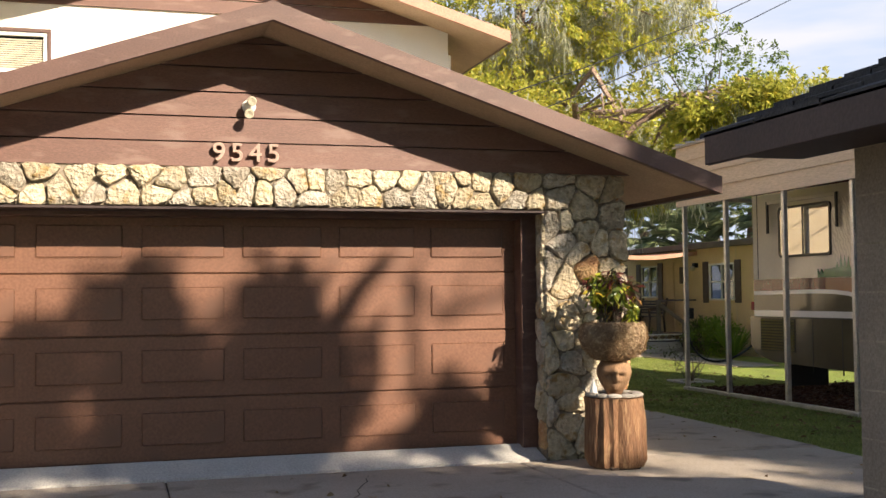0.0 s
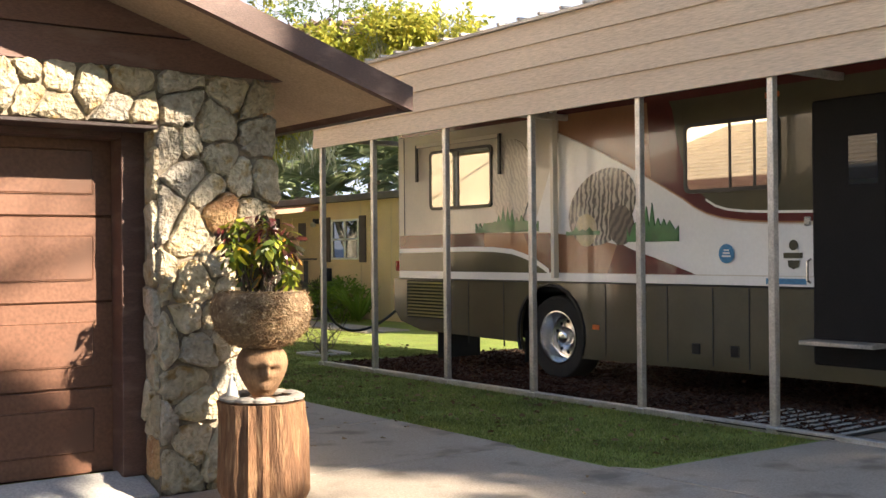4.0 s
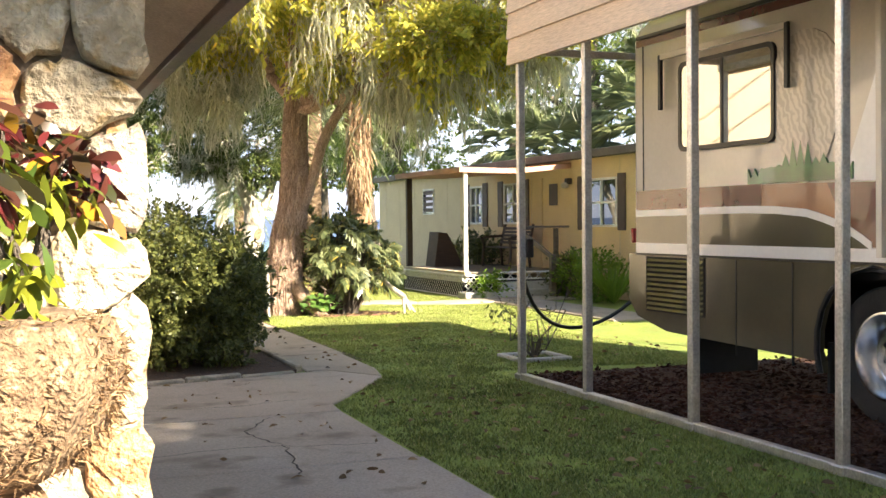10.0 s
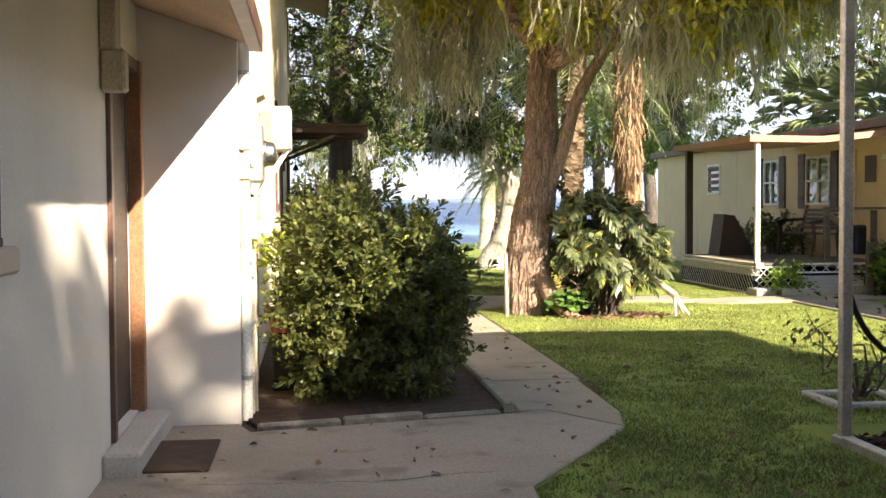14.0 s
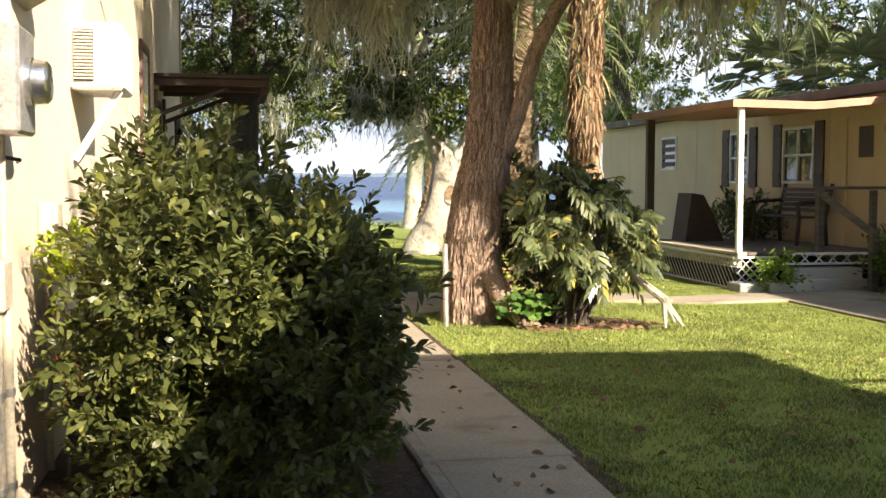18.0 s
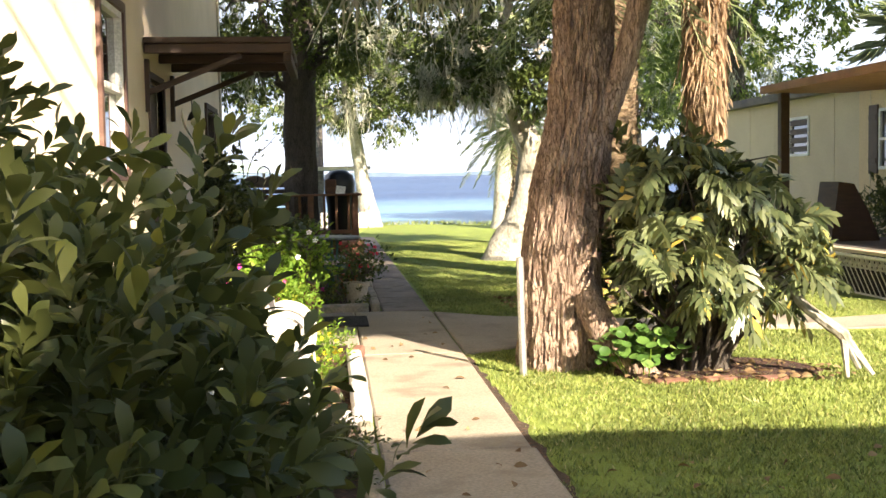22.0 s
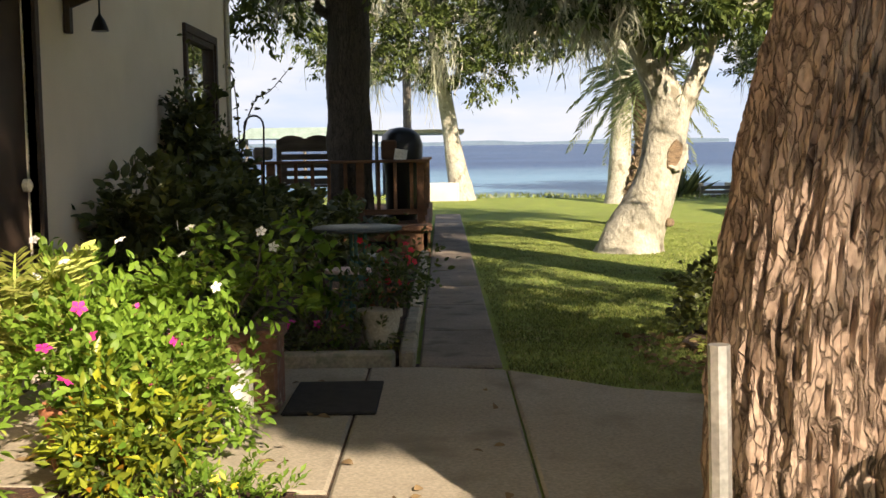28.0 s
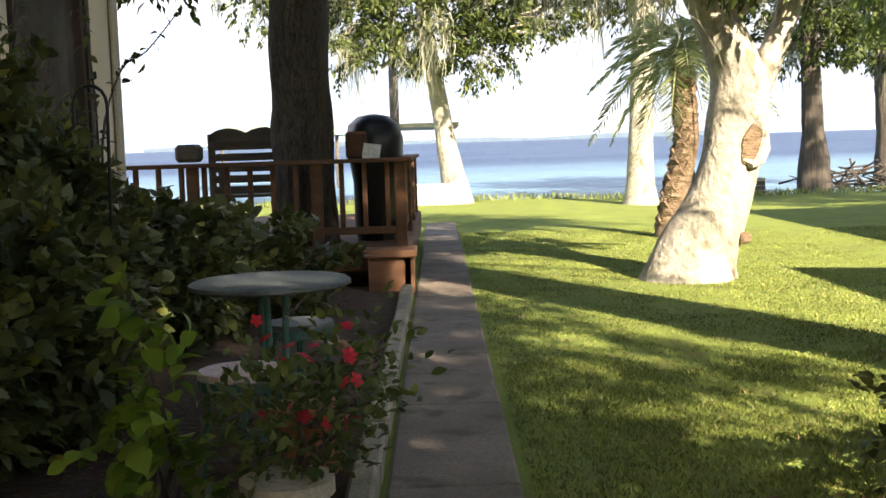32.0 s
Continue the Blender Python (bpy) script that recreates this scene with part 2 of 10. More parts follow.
# ---- materials ----
def material(name, c1, c2=None, rough=0.8, scale=4.0, fine=60.0, bump=0.25, metal=0.0, stretch=(1, 1, 1), vary=0.0, spec=0.4,
             contrast=0.5, third=None, depth=0.01, coat=0.0, detail=6.0, speck=0.2):
    """A surface with two colours mixed by noise at two scales, fine relief, and a third colour in patches."""
    m = bpy.data.materials.new(name)
    m.use_nodes = True
    nt = m.node_tree
    n, link = nt.nodes, nt.links.new
    p = n["Principled BSDF"]
    c2 = c2 or tuple(x * 0.75 for x in c1)
    co = n.new("ShaderNodeTexCoord")
    mp = n.new("ShaderNodeMapping")
    mp.inputs["Scale"].default_value = stretch
    link(co.outputs["Object"], mp.inputs[0])
    big = n.new("ShaderNodeTexNoise")
    big.inputs["Scale"].default_value, big.inputs["Detail"].default_value = scale, detail
    link(mp.outputs[0], big.inputs["Vector"])
    ramp = n.new("ShaderNodeValToRGB")
    ramp.color_ramp.elements[0].position, ramp.color_ramp.elements[1].position = 0.5 - contrast * 0.4, 0.5 + contrast * 0.4
    ramp.color_ramp.elements[0].color, ramp.color_ramp.elements[1].color = (*c2, 1), (*c1, 1)
    link(big.outputs[0], ramp.inputs[0])
    small = n.new("ShaderNodeTexNoise")
    small.inputs["Scale"].default_value, small.inputs["Detail"].default_value = fine, 4
    link(mp.outputs[0], small.inputs["Vector"])
    grain = n.new("ShaderNodeMapRange")
    grain.inputs[1].default_value, grain.inputs[2].default_value = 0.3, 0.7
    grain.inputs[3].default_value, grain.inputs[4].default_value = 1 - speck, 1 + speck
    link(small.outputs[0], grain.inputs[0])
    mul = n.new("ShaderNodeMix")
    mul.data_type, mul.blend_type = "RGBA", "MULTIPLY"
    mul.inputs[0].default_value = 1.0
    link(ramp.outputs[0], mul.inputs[6])
    link(grain.outputs[0], mul.inputs[7])
    out = mul.outputs[2]
    if third:
        spots = n.new("ShaderNodeTexNoise")
        spots.inputs["Scale"].default_value, spots.inputs["Detail"].default_value = scale * 2.3, 8
        link(mp.outputs[0], spots.inputs["Vector"])
        sr = n.new("ShaderNodeMapRange")
        sr.inputs[1].default_value, sr.inputs[2].default_value = 0.55, 0.68
        link(spots.outputs[0], sr.inputs[0])
        mx = n.new("ShaderNodeMix")
        mx.data_type = "RGBA"
        link(sr.outputs[0], mx.inputs[0])
        link(out, mx.inputs[6])
        mx.inputs[7].default_value = (*third, 1)
        out = mx.outputs[2]
    if vary:
        info = n.new("ShaderNodeObjectInfo")
        vr = n.new("ShaderNodeMapRange")
        vr.inputs[3].default_value, vr.inputs[4].default_value = 1 - vary, 1 + vary
        link(info.outputs["Random"], vr.inputs[0])
        vm = n.new("ShaderNodeMix")
        vm.data_type, vm.blend_type = "RGBA", "MULTIPLY"
        vm.inputs[0].default_value = 1.0
        link(out, vm.inputs[6])
        link(vr.outputs[0], vm.inputs[7])
        out = vm.outputs[2]
    link(out, p.inputs["Base Color"])
    p.inputs["Roughness"].default_value = rough
    p.inputs["Metallic"].default_value = metal
    p.inputs["Specular IOR Level"].default_value = spec
    p.inputs["Coat Weight"].default_value = coat
    if bump:
        bp = n.new("ShaderNodeBump")
        bp.inputs["Strength"].default_value, bp.inputs["Distance"].default_value = bump, depth
        mixh = n.new("ShaderNodeMath")
        mixh.operation = "ADD"
        link(big.outputs[0], mixh.inputs[0])
        link(small.outputs[0], mixh.inputs[1])
        link(mixh.outputs[0], bp.inputs["Height"])
        link(bp.outputs[0], p.inputs["Normal"])
    return m


def foliage(name, c1, c2, c3=None, through=0.4, rough=0.5, spec=0.3):
    """Leaves: each one its own tint, some light passes through."""
    m = bpy.data.materials.new(name)
    m.use_nodes = True
    nt = m.node_tree
    n, link = nt.nodes, nt.links.new
    p = n["Principled BSDF"]
    g = n.new("ShaderNodeNewGeometry")
    ramp = n.new("ShaderNodeValToRGB")
    e = ramp.color_ramp.elements
    e[0].color, e[1].color = (*c1, 1), (*c2, 1)
    if c3:
        e.new(0.93).color = (*c2, 1)
        e[-1].color = (*c3, 1)
    link(g.outputs["Random Per Island"], ramp.inputs[0])
    co = n.new("ShaderNodeTexCoord")
    big = n.new("ShaderNodeTexNoise")
    big.inputs["Scale"].default_value = 1.3
    link(co.outputs["Object"], big.inputs["Vector"])
    mr = n.new("ShaderNodeMapRange")
    mr.inputs[1].default_value, mr.inputs[2].default_value, mr.inputs[3].default_value, mr.inputs[4].default_value = 0.3, 0.7, 0.75, 1.3
    link(big.outputs[0], mr.inputs[0])
    mul = n.new("ShaderNodeMix")
    mul.data_type, mul.blend_type = "RGBA", "MULTIPLY"
    mul.inputs[0].default_value = 1.0
    link(ramp.outputs[0], mul.inputs[6])
    link(mr.outputs[0], mul.inputs[7])
    link(mul.outputs[2], p.inputs["Base Color"])
    p.inputs["Roughness"].default_value = rough
    p.inputs["Specular IOR Level"].default_value = spec
    tr = n.new("ShaderNodeBsdfTranslucent")
    link(mul.outputs[2], tr.inputs[0])
    mx = n.new("ShaderNodeMixShader")
    mx.inputs[0].default_value = through
    link(p.outputs[0], mx.inputs[1])
    link(tr.outputs[0], mx.inputs[2])
    link(mx.outputs[0], n["Material Output"].inputs[0])
    return m


def window_glass(name, tint=(0.02, 0.025, 0.03), rough=0.02):
    """Dark glass of a room with no light inside: a mirror-like gloss over near black."""
    m = bpy.data.materials.new(name)
    m.use_nodes = True
    p = m.node_tree.nodes["Principled BSDF"]
    p.inputs["Base Color"].default_value = (*tint, 1)
    p.inputs["Roughness"].default_value = rough
    p.inputs["Specular IOR Level"].default_value = 0.9
    p.inputs["Coat Weight"].default_value = 0.6
    p.inputs["Coat Roughness"].default_value = 0.01
    return m


STONE = material("coral_stone", (0.58, 0.51, 0.39), (0.38, 0.30, 0.175), 0.9, 5, 30, 1.0, vary=0.2, third=(0.36, 0.24, 0.10), depth=0.05, contrast=0.7)
STONE_GREY = material("grey_stone", (0.50, 0.45, 0.37), (0.32, 0.27, 0.20), 0.9, 8, 40, 1.0, vary=0.2, third=(0.27, 0.22, 0.15), depth=0.04)
STONE_RUST = material("rust_stone", (0.50, 0.33, 0.16), (0.36, 0.17, 0.08), 0.9, 7, 50, 0.9, vary=0.2, third=(0.66, 0.56, 0.38), depth=0.03)
MORTAR = material("mortar", (0.30, 0.25, 0.19), (0.18, 0.15, 0.11), 0.95, 9, 80, 0.6)
BROWN_BOARD = material("brown_painted_board", (0.165, 0.086, 0.064), (0.13, 0.068, 0.052), 0.6, 1.3, 40, 0.2, stretch=(1, 1, 4), third=(0.19, 0.115, 0.09))
BROWN_TRIM = material("brown_trim", (0.125, 0.066, 0.050), (0.09, 0.048, 0.038), 0.5, 2, 60, 0.2, stretch=(1, 1, 3), third=(0.16, 0.095, 0.073))
DOOR_BROWN = material("garage_door_paint", (0.185, 0.09, 0.056), (0.155, 0.073, 0.046), 0.42, 1.2, 50, 0.06, third=(0.15, 0.076, 0.05))
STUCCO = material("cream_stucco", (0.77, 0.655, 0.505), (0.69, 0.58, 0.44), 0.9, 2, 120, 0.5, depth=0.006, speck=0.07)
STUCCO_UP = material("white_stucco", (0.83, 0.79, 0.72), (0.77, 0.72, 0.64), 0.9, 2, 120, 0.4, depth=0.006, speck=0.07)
SOFFIT = material("soffit_paint", (0.43, 0.31, 0.21), (0.36, 0.26, 0.175), 0.8, 3, 60, 0.2)
SHED_TRIM = material("dark_fascia_paint", (0.050, 0.031, 0.028), (0.036, 0.023, 0.021), 0.6, 3, 60, 0.15)
BLOCK = material("painted_block", (0.22, 0.18, 0.14), (0.185, 0.15, 0.12), 0.9, 3, 90, 0.4)
SHINGLE = material("tan_shingle", (0.40, 0.33, 0.24), (0.28, 0.23, 0.17), 0.95, 6, 70, 0.6, vary=0.15)
SHINGLE_DARK = material("dark_shingle", (0.055, 0.052, 0.055), (0.035, 0.034, 0.036), 0.95, 6, 70, 0.6)
CONCRETE = material("old_concrete", (0.38, 0.325, 0.265), (0.27, 0.225, 0.18), 0.92, 1.1, 70, 0.4, third=(0.19, 0.155, 0.12), depth=0.008, contrast=0.9, detail=10)
CONCRETE_NEW = material("pale_concrete", (0.50, 0.48, 0.44), (0.40, 0.38, 0.35), 0.92, 2, 70, 0.3)
KERB = material("kerb_stone", (0.37, 0.32, 0.24), (0.22, 0.19, 0.14), 0.92, 5, 60, 0.5, third=(0.20, 0.2, 0.13))
SOIL = material("soil", (0.10, 0.065, 0.042), (0.05, 0.034, 0.024), 0.98, 12, 90, 0.9, third=(0.17, 0.09, 0.05), depth=0.03)
MULCH = material("red_mulch", (0.085, 0.038, 0.023), (0.042, 0.021, 0.015), 0.98, 20, 90, 1.0, third=(0.19, 0.10, 0.06), depth=0.03)
LAWN = material("lawn", (0.225, 0.285, 0.047), (0.155, 0.205, 0.039), 0.95, 2.2, 90, 0.9, third=(0.20, 0.20, 0.055), depth=0.02, contrast=0.6)
BLADE = foliage("grass_blade", (0.10, 0.138, 0.034), (0.29, 0.33, 0.085), (0.46, 0.39, 0.19), 0.2)
SIDING = material("tan_vinyl_siding", (0.60, 0.455, 0.32), (0.53, 0.395, 0.275), 0.55, 2, 40, 0.08, stretch=(1, 0.3, 4))
GALV = material("galvanised_steel", (0.60, 0.58, 0.55), (0.42, 0.40, 0.38), 0.42, 8, 60, 0.1, metal=0.75)
ROOF_METAL = material("carport_roof_metal", (0.40, 0.36, 0.32), (0.30, 0.27, 0.24), 0.45, 3, 50, 0.1, metal=0.5)
RV_CREAM = material("motorhome_cream", (0.66, 0.60, 0.51), (0.58, 0.52, 0.44), 0.22, 1.2, 30, 0.0, speck=0.03, coat=0.6)
RV_WHITE = material("motorhome_white", (0.80, 0.78, 0.75), (0.74, 0.72, 0.69), 0.2, 1.5, 30, 0.0, speck=0.03, coat=0.6)
RV_MAROON = material("motorhome_maroon", (0.11, 0.018, 0.018), (0.08, 0.012, 0.014), 0.2, 2, 30, 0.0, speck=0.03, coat=0.7)
RV_TAN = material("motorhome_tan", (0.36, 0.17, 0.085), (0.28, 0.13, 0.07), 0.22, 1.5, 30, 0.0, speck=0.03, coat=0.6)
RV_OLIVE = material("motorhome_olive", (0.10, 0.086, 0.054), (0.072, 0.063, 0.041), 0.16, 1.5, 30, 0.0, speck=0.03, coat=0.6)
RV_GREY = material("mural_grey", (0.50, 0.45, 0.39), (0.33, 0.29, 0.25), 0.25, 9, 30, 0.0, speck=0.03, coat=0.6, third=(0.55, 0.5, 0.44))
RV_DARK = material("mural_dark", (0.05, 0.042, 0.038), (0.03, 0.026, 0.024), 0.25, 4, 30, 0.0, speck=0.03, coat=0.6)
RV_GREEN = material("mural_green", (0.07, 0.20, 0.07), (0.05, 0.12, 0.05), 0.25, 6, 30, 0.0, speck=0.03, coat=0.6)
DECAL_BLUE = material("decal_blue", (0.07, 0.24, 0.42), None, 0.3, 5, 40, 0)
BLACK = material("black_trim", (0.012, 0.012, 0.013), None, 0.35, 5, 60, 0.05)
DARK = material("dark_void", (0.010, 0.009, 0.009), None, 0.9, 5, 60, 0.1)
RUBBER = material("tyre_rubber", (0.025, 0.024, 0.023), (0.016, 0.016, 0.016), 0.8, 8, 80, 0.3)
CHROME = material("polished_rim", (0.80, 0.80, 0.80), (0.7, 0.7, 0.71), 0.24, 6, 40, 0.02, metal=1.0)
ORANGE = material("orange_lens", (0.7, 0.16, 0.03), None, 0.3, 5, 40, 0)
RED_LENS = material("red_lens", (0.35, 0.02, 0.02), None, 0.25, 5, 40, 0)
GLASS = window_glass("dark_window_glass")
RV_GLASS = window_glass("mirror_tint_glass", (0.05, 0.045, 0.04))
for gm in (RV_GLASS,):
    gp = gm.node_tree.nodes["Principled BSDF"]
    gp.inputs["Metallic"].default_value = 0.85
    gp.inputs["Base Color"].default_value = (0.62, 0.58, 0.5, 1)
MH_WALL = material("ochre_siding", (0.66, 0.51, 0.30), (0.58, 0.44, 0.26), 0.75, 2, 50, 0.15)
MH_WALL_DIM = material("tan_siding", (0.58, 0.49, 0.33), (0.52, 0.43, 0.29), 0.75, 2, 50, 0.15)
SHUTTER = material("dark_shutter", (0.085, 0.055, 0.042), (0.06, 0.04, 0.032), 0.6, 6, 60, 0.2)
WHITE_PAINT = material("white_paint", (0.78, 0.77, 0.73), (0.68, 0.66, 0.62), 0.55, 4, 60, 0.1)
PINK_TRIM = material("rust_pink_trim", (0.46, 0.25, 0.17), (0.38, 0.2, 0.13), 0.6, 4, 60, 0.1)
GREY_ROOF = material("mobile_home_roof", (0.16, 0.14, 0.12), (0.10, 0.09, 0.08), 0.8, 3, 60, 0.2)
DECK_WOOD = material("weathered_deck_wood", (0.19, 0.092, 0.046), (0.105, 0.052, 0.03), 0.75, 3, 60, 0.4, stretch=(1, 1, 5), vary=0.15)
GREY_WOOD = material("grey_wood", (0.16, 0.135, 0.11), (0.09, 0.078, 0.066), 0.85, 4, 70, 0.5, stretch=(1, 1, 5))
DARK_WOOD = material("dark_stained_wood", (0.06, 0.035, 0.024), (0.035, 0.022, 0.016), 0.6, 4, 70, 0.3, stretch=(1, 1, 6))
STUMP_BARK = material("stump_wood", (0.27, 0.14, 0.07), (0.125, 0.062, 0.033), 0.85, 5, 30, 0.9, stretch=(3, 3, 0.5), third=(0.33, 0.20, 0.105), depth=0.02)
CARVED = material("carved_wood", (0.29, 0.175, 0.095), (0.15, 0.082, 0.043), 0.8, 6, 50, 0.5, stretch=(2, 2, 0.7))
COIR = material("coir_planter", (0.34, 0.235, 0.135), (0.16, 0.10, 0.058), 0.98, 14, 90, 1.0, depth=0.03, third=(0.48, 0.36, 0.22))
RIVER_STONE = material("river_pebble", (0.34, 0.31, 0.27), (0.24, 0.22, 0.19), 0.7, 8, 60, 0.2, vary=0.2)
BARK_GREY = material("grey_bark", (0.17, 0.14, 0.11), (0.055, 0.045, 0.036), 0.95, 5, 30, 1.0, stretch=(4, 4, 0.6), depth=0.04, contrast=0.7)
BARK_PALE = material("pale_smooth_bark", (0.49, 0.46, 0.39), (0.30, 0.27, 0.205), 0.88, 2.6, 20, 0.7, stretch=(1.3, 1.3, 0.9), third=(0.20, 0.175, 0.125), depth=0.03, contrast=0.8)
BARK_PALM = material("palm_bark", (0.34, 0.25, 0.16), (0.14, 0.09, 0.055), 0.95, 6, 30, 1.0, stretch=(1, 1, 3), depth=0.04)
THATCH = foliage("dead_palm_thatch", (0.26, 0.165, 0.10), (0.50, 0.36, 0.235), None, 0.15, 0.9, 0.1)
MOSS = foliage("hanging_moss", (0.34, 0.35, 0.25), (0.57, 0.56, 0.44), None, 0.55, 0.9, 0.05)
LEAF_YELLOW = foliage("yellow_green_leaf", (0.28, 0.32, 0.055), (0.60, 0.54, 0.11), (0.70, 0.54, 0.09), 0.6)
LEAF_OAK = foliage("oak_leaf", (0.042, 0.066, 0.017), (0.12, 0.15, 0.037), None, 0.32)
# lighter copy of the oak leaf, with sunlight on the background oaks coloured in
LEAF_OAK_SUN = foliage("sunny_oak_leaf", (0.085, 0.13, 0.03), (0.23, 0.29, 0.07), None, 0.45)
LEAF_DARK = foliage("dark_shrub_leaf", (0.052, 0.068, 0.02), (0.135, 0.15, 0.042), (0.30, 0.30, 0.06), 0.35, 0.42, 0.45)
LEAF_BRIGHT = foliage("bright_shrub_leaf", (0.10, 0.19, 0.02), (0.22, 0.34, 0.045), (0.36, 0.38, 0.07), 0.4)
LEAF_SPLIT = foliage("split_leaf", (0.06, 0.085, 0.035), (0.20, 0.225, 0.10), (0.48, 0.34, 0.05), 0.25, 0.36, 0.6)
LEAF_PALM = foliage("palm_leaf", (0.17, 0.215, 0.09), (0.38, 0.42, 0.22), None, 0.5, 0.45)
LEAF_CROTON = foliage("croton_leaf", (0.03, 0.04, 0.014), (0.13, 0.018, 0.022), (0.55, 0.36, 0.03), 0.25, 0.35, 0.5)
LEAF_CROTON_G = foliage("croton_green_leaf", (0.05, 0.10, 0.02), (0.34, 0.36, 0.03), (0.5, 0.2, 0.02), 0.3, 0.35, 0.5)
WORN_CLAY = material("worn_clay", (0.24, 0.105, 0.065), (0.13, 0.075, 0.055), 0.92, 7, 60, 0.5, third=(0.30, 0.24, 0.19), depth=0.02)
TERRACOTTA = material("terracotta", (0.45, 0.17, 0.085), (0.33, 0.13, 0.07), 0.85, 6, 60, 0.3)
RED_PETAL = foliage("red_petal", (0.50, 0.012, 0.03), (0.62, 0.03, 0.06), None, 0.25)
PINK_PETAL = foliage("magenta_petal", (0.55, 0.02, 0.22), (0.65, 0.05, 0.30), None, 0.25)
WHITE_PETAL = foliage("white_petal", (0.75, 0.74, 0.72), (0.85, 0.84, 0.82), None, 0.25)
YELLOW_PETAL = foliage("yellow_petal", (0.70, 0.50, 0.02), (0.8, 0.62, 0.04), None, 0.25)
PLASTIC_WHITE = material("white_plastic", (0.46, 0.44, 0.405), (0.40, 0.375, 0.335), 0.45, 4, 50, 0.04)
PLASTIC_GREY = material("ac_grey_metal", (0.68, 0.67, 0.62), (0.58, 0.57, 0.53), 0.5, 3, 60, 0.06)
MAT_RUBBER = material("door_mat", (0.035, 0.03, 0.027), (0.02, 0.018, 0.016), 0.98, 20, 120, 0.8)
MAT_BROWN = material("brown_mat", (0.085, 0.055, 0.035), (0.05, 0.032, 0.022), 0.98, 14, 120, 0.8)
MIRROR_TOP = material("worn_table_top", (0.13, 0.15, 0.15), (0.08, 0.095, 0.095), 0.65, 4, 60, 0.05)
TEAL_METAL = material("teal_metal", (0.06, 0.16, 0.13), (0.04, 0.10, 0.085), 0.5, 6, 60, 0.1)
MOSAIC = material("pink_mosaic", (0.74, 0.56, 0.52), (0.58, 0.40, 0.37), 0.5, 18, 60, 0.2, third=(0.75, 0.72, 0.68))
REEL_DARK = material("dark_grey_plastic", (0.07, 0.066, 0.06), None, 0.5, 9, 60, 0.1)
HOSE = material("grey_hose", (0.36, 0.34, 0.31), None, 0.5, 9, 60, 0.1)
CREAM_POT = material("cream_pot", (0.52, 0.46, 0.34), (0.40, 0.35, 0.26), 0.8, 5, 60, 0.2)
GREEN_ROOF = material("boathouse_roof", (0.26, 0.33, 0.29), None, 0.6, 4, 40, 0.1)
FAR_SHORE = material("far_shore", (0.12, 0.17, 0.22), (0.10, 0.14, 0.19), 0.95, 0.05, 2, 0)
EDGE_BRICK = material("dull_edging_brick", (0.24, 0.11, 0.07), (0.14, 0.07, 0.05), 0.95, 9, 60, 0.5, vary=0.2)
CONCRETE_DARKER = material("darker_concrete", (0.25, 0.205, 0.165), (0.16, 0.13, 0.10), 0.95, 2.2, 70, 0.4, third=(0.12, 0.10, 0.075), depth=0.008)
LITTER = foliage("fallen_leaf", (0.12, 0.075, 0.04), (0.27, 0.185, 0.095), None, 0.1, 0.9, 0.1)
CRACK = material("crack_dirt", (0.07, 0.055, 0.042), None, 0.98, 9, 60, 0.3)
CONCRETE_PATH = material("worn_path_concrete", (0.37, 0.32, 0.245), (0.245, 0.205, 0.155), 0.93, 1.0, 70, 0.4, third=(0.21, 0.175, 0.13), depth=0.008, contrast=0.75, detail=9)


def banded(name, c1, c2, scale, bend, turn, rough=0.25):
    """Airbrushed bands: a bent wave between two colours, softened and broken by noise."""
    m = material(name, c1, c2, rough, 6, 40, 0.0, coat=0.6, speck=0.06)
    n, link = m.node_tree.nodes, m.node_tree.links.new
    w = n.new("ShaderNodeTexWave")
    w.wave_type, w.bands_direction = "BANDS", "DIAGONAL"
    w.inputs["Scale"].default_value, w.inputs["Distortion"].default_value = scale, bend
    w.inputs["Detail"].default_value, w.inputs["Detail Scale"].default_value = 3.0, 1.6
    co = n.new("ShaderNodeTexCoord")
    mp = n.new("ShaderNodeMapping")
    mp.inputs["Rotation"].default_value = turn
    link(co.outputs["Object"], mp.inputs[0])
    link(mp.outputs[0], w.inputs["Vector"])
    r = n.new("ShaderNodeValToRGB")
    r.color_ramp.elements[0].position, r.color_ramp.elements[1].position = 0.25, 0.8
    r.color_ramp.elements[0].color, r.color_ramp.elements[1].color = (*c2, 1), (*c1, 1)
    link(w.outputs[1], r.inputs[0])
    link(r.outputs[0], n["Principled BSDF"].inputs["Base Color"])
    return m


MURAL = banded("mural_bands", (0.46, 0.41, 0.33), (0.045, 0.038, 0.032), 7.0, 5.0, (0.7, 0, 0))
MURAL_DARK = banded("mural_dark_bands", (0.15, 0.125, 0.10), (0.05, 0.042, 0.036), 6.0, 4.0, (0.2, 0, 0))
MURAL_PALE = banded("mural_pale_bands", (0.58, 0.52, 0.43), (0.44, 0.39, 0.32), 8.0, 7.0, (1.2, 0, 0))
RV_OCHRE = material("mural_ochre", (0.48, 0.38, 0.18), (0.42, 0.38, 0.26), 0.25, 5, 30, 0.0, coat=0.6)


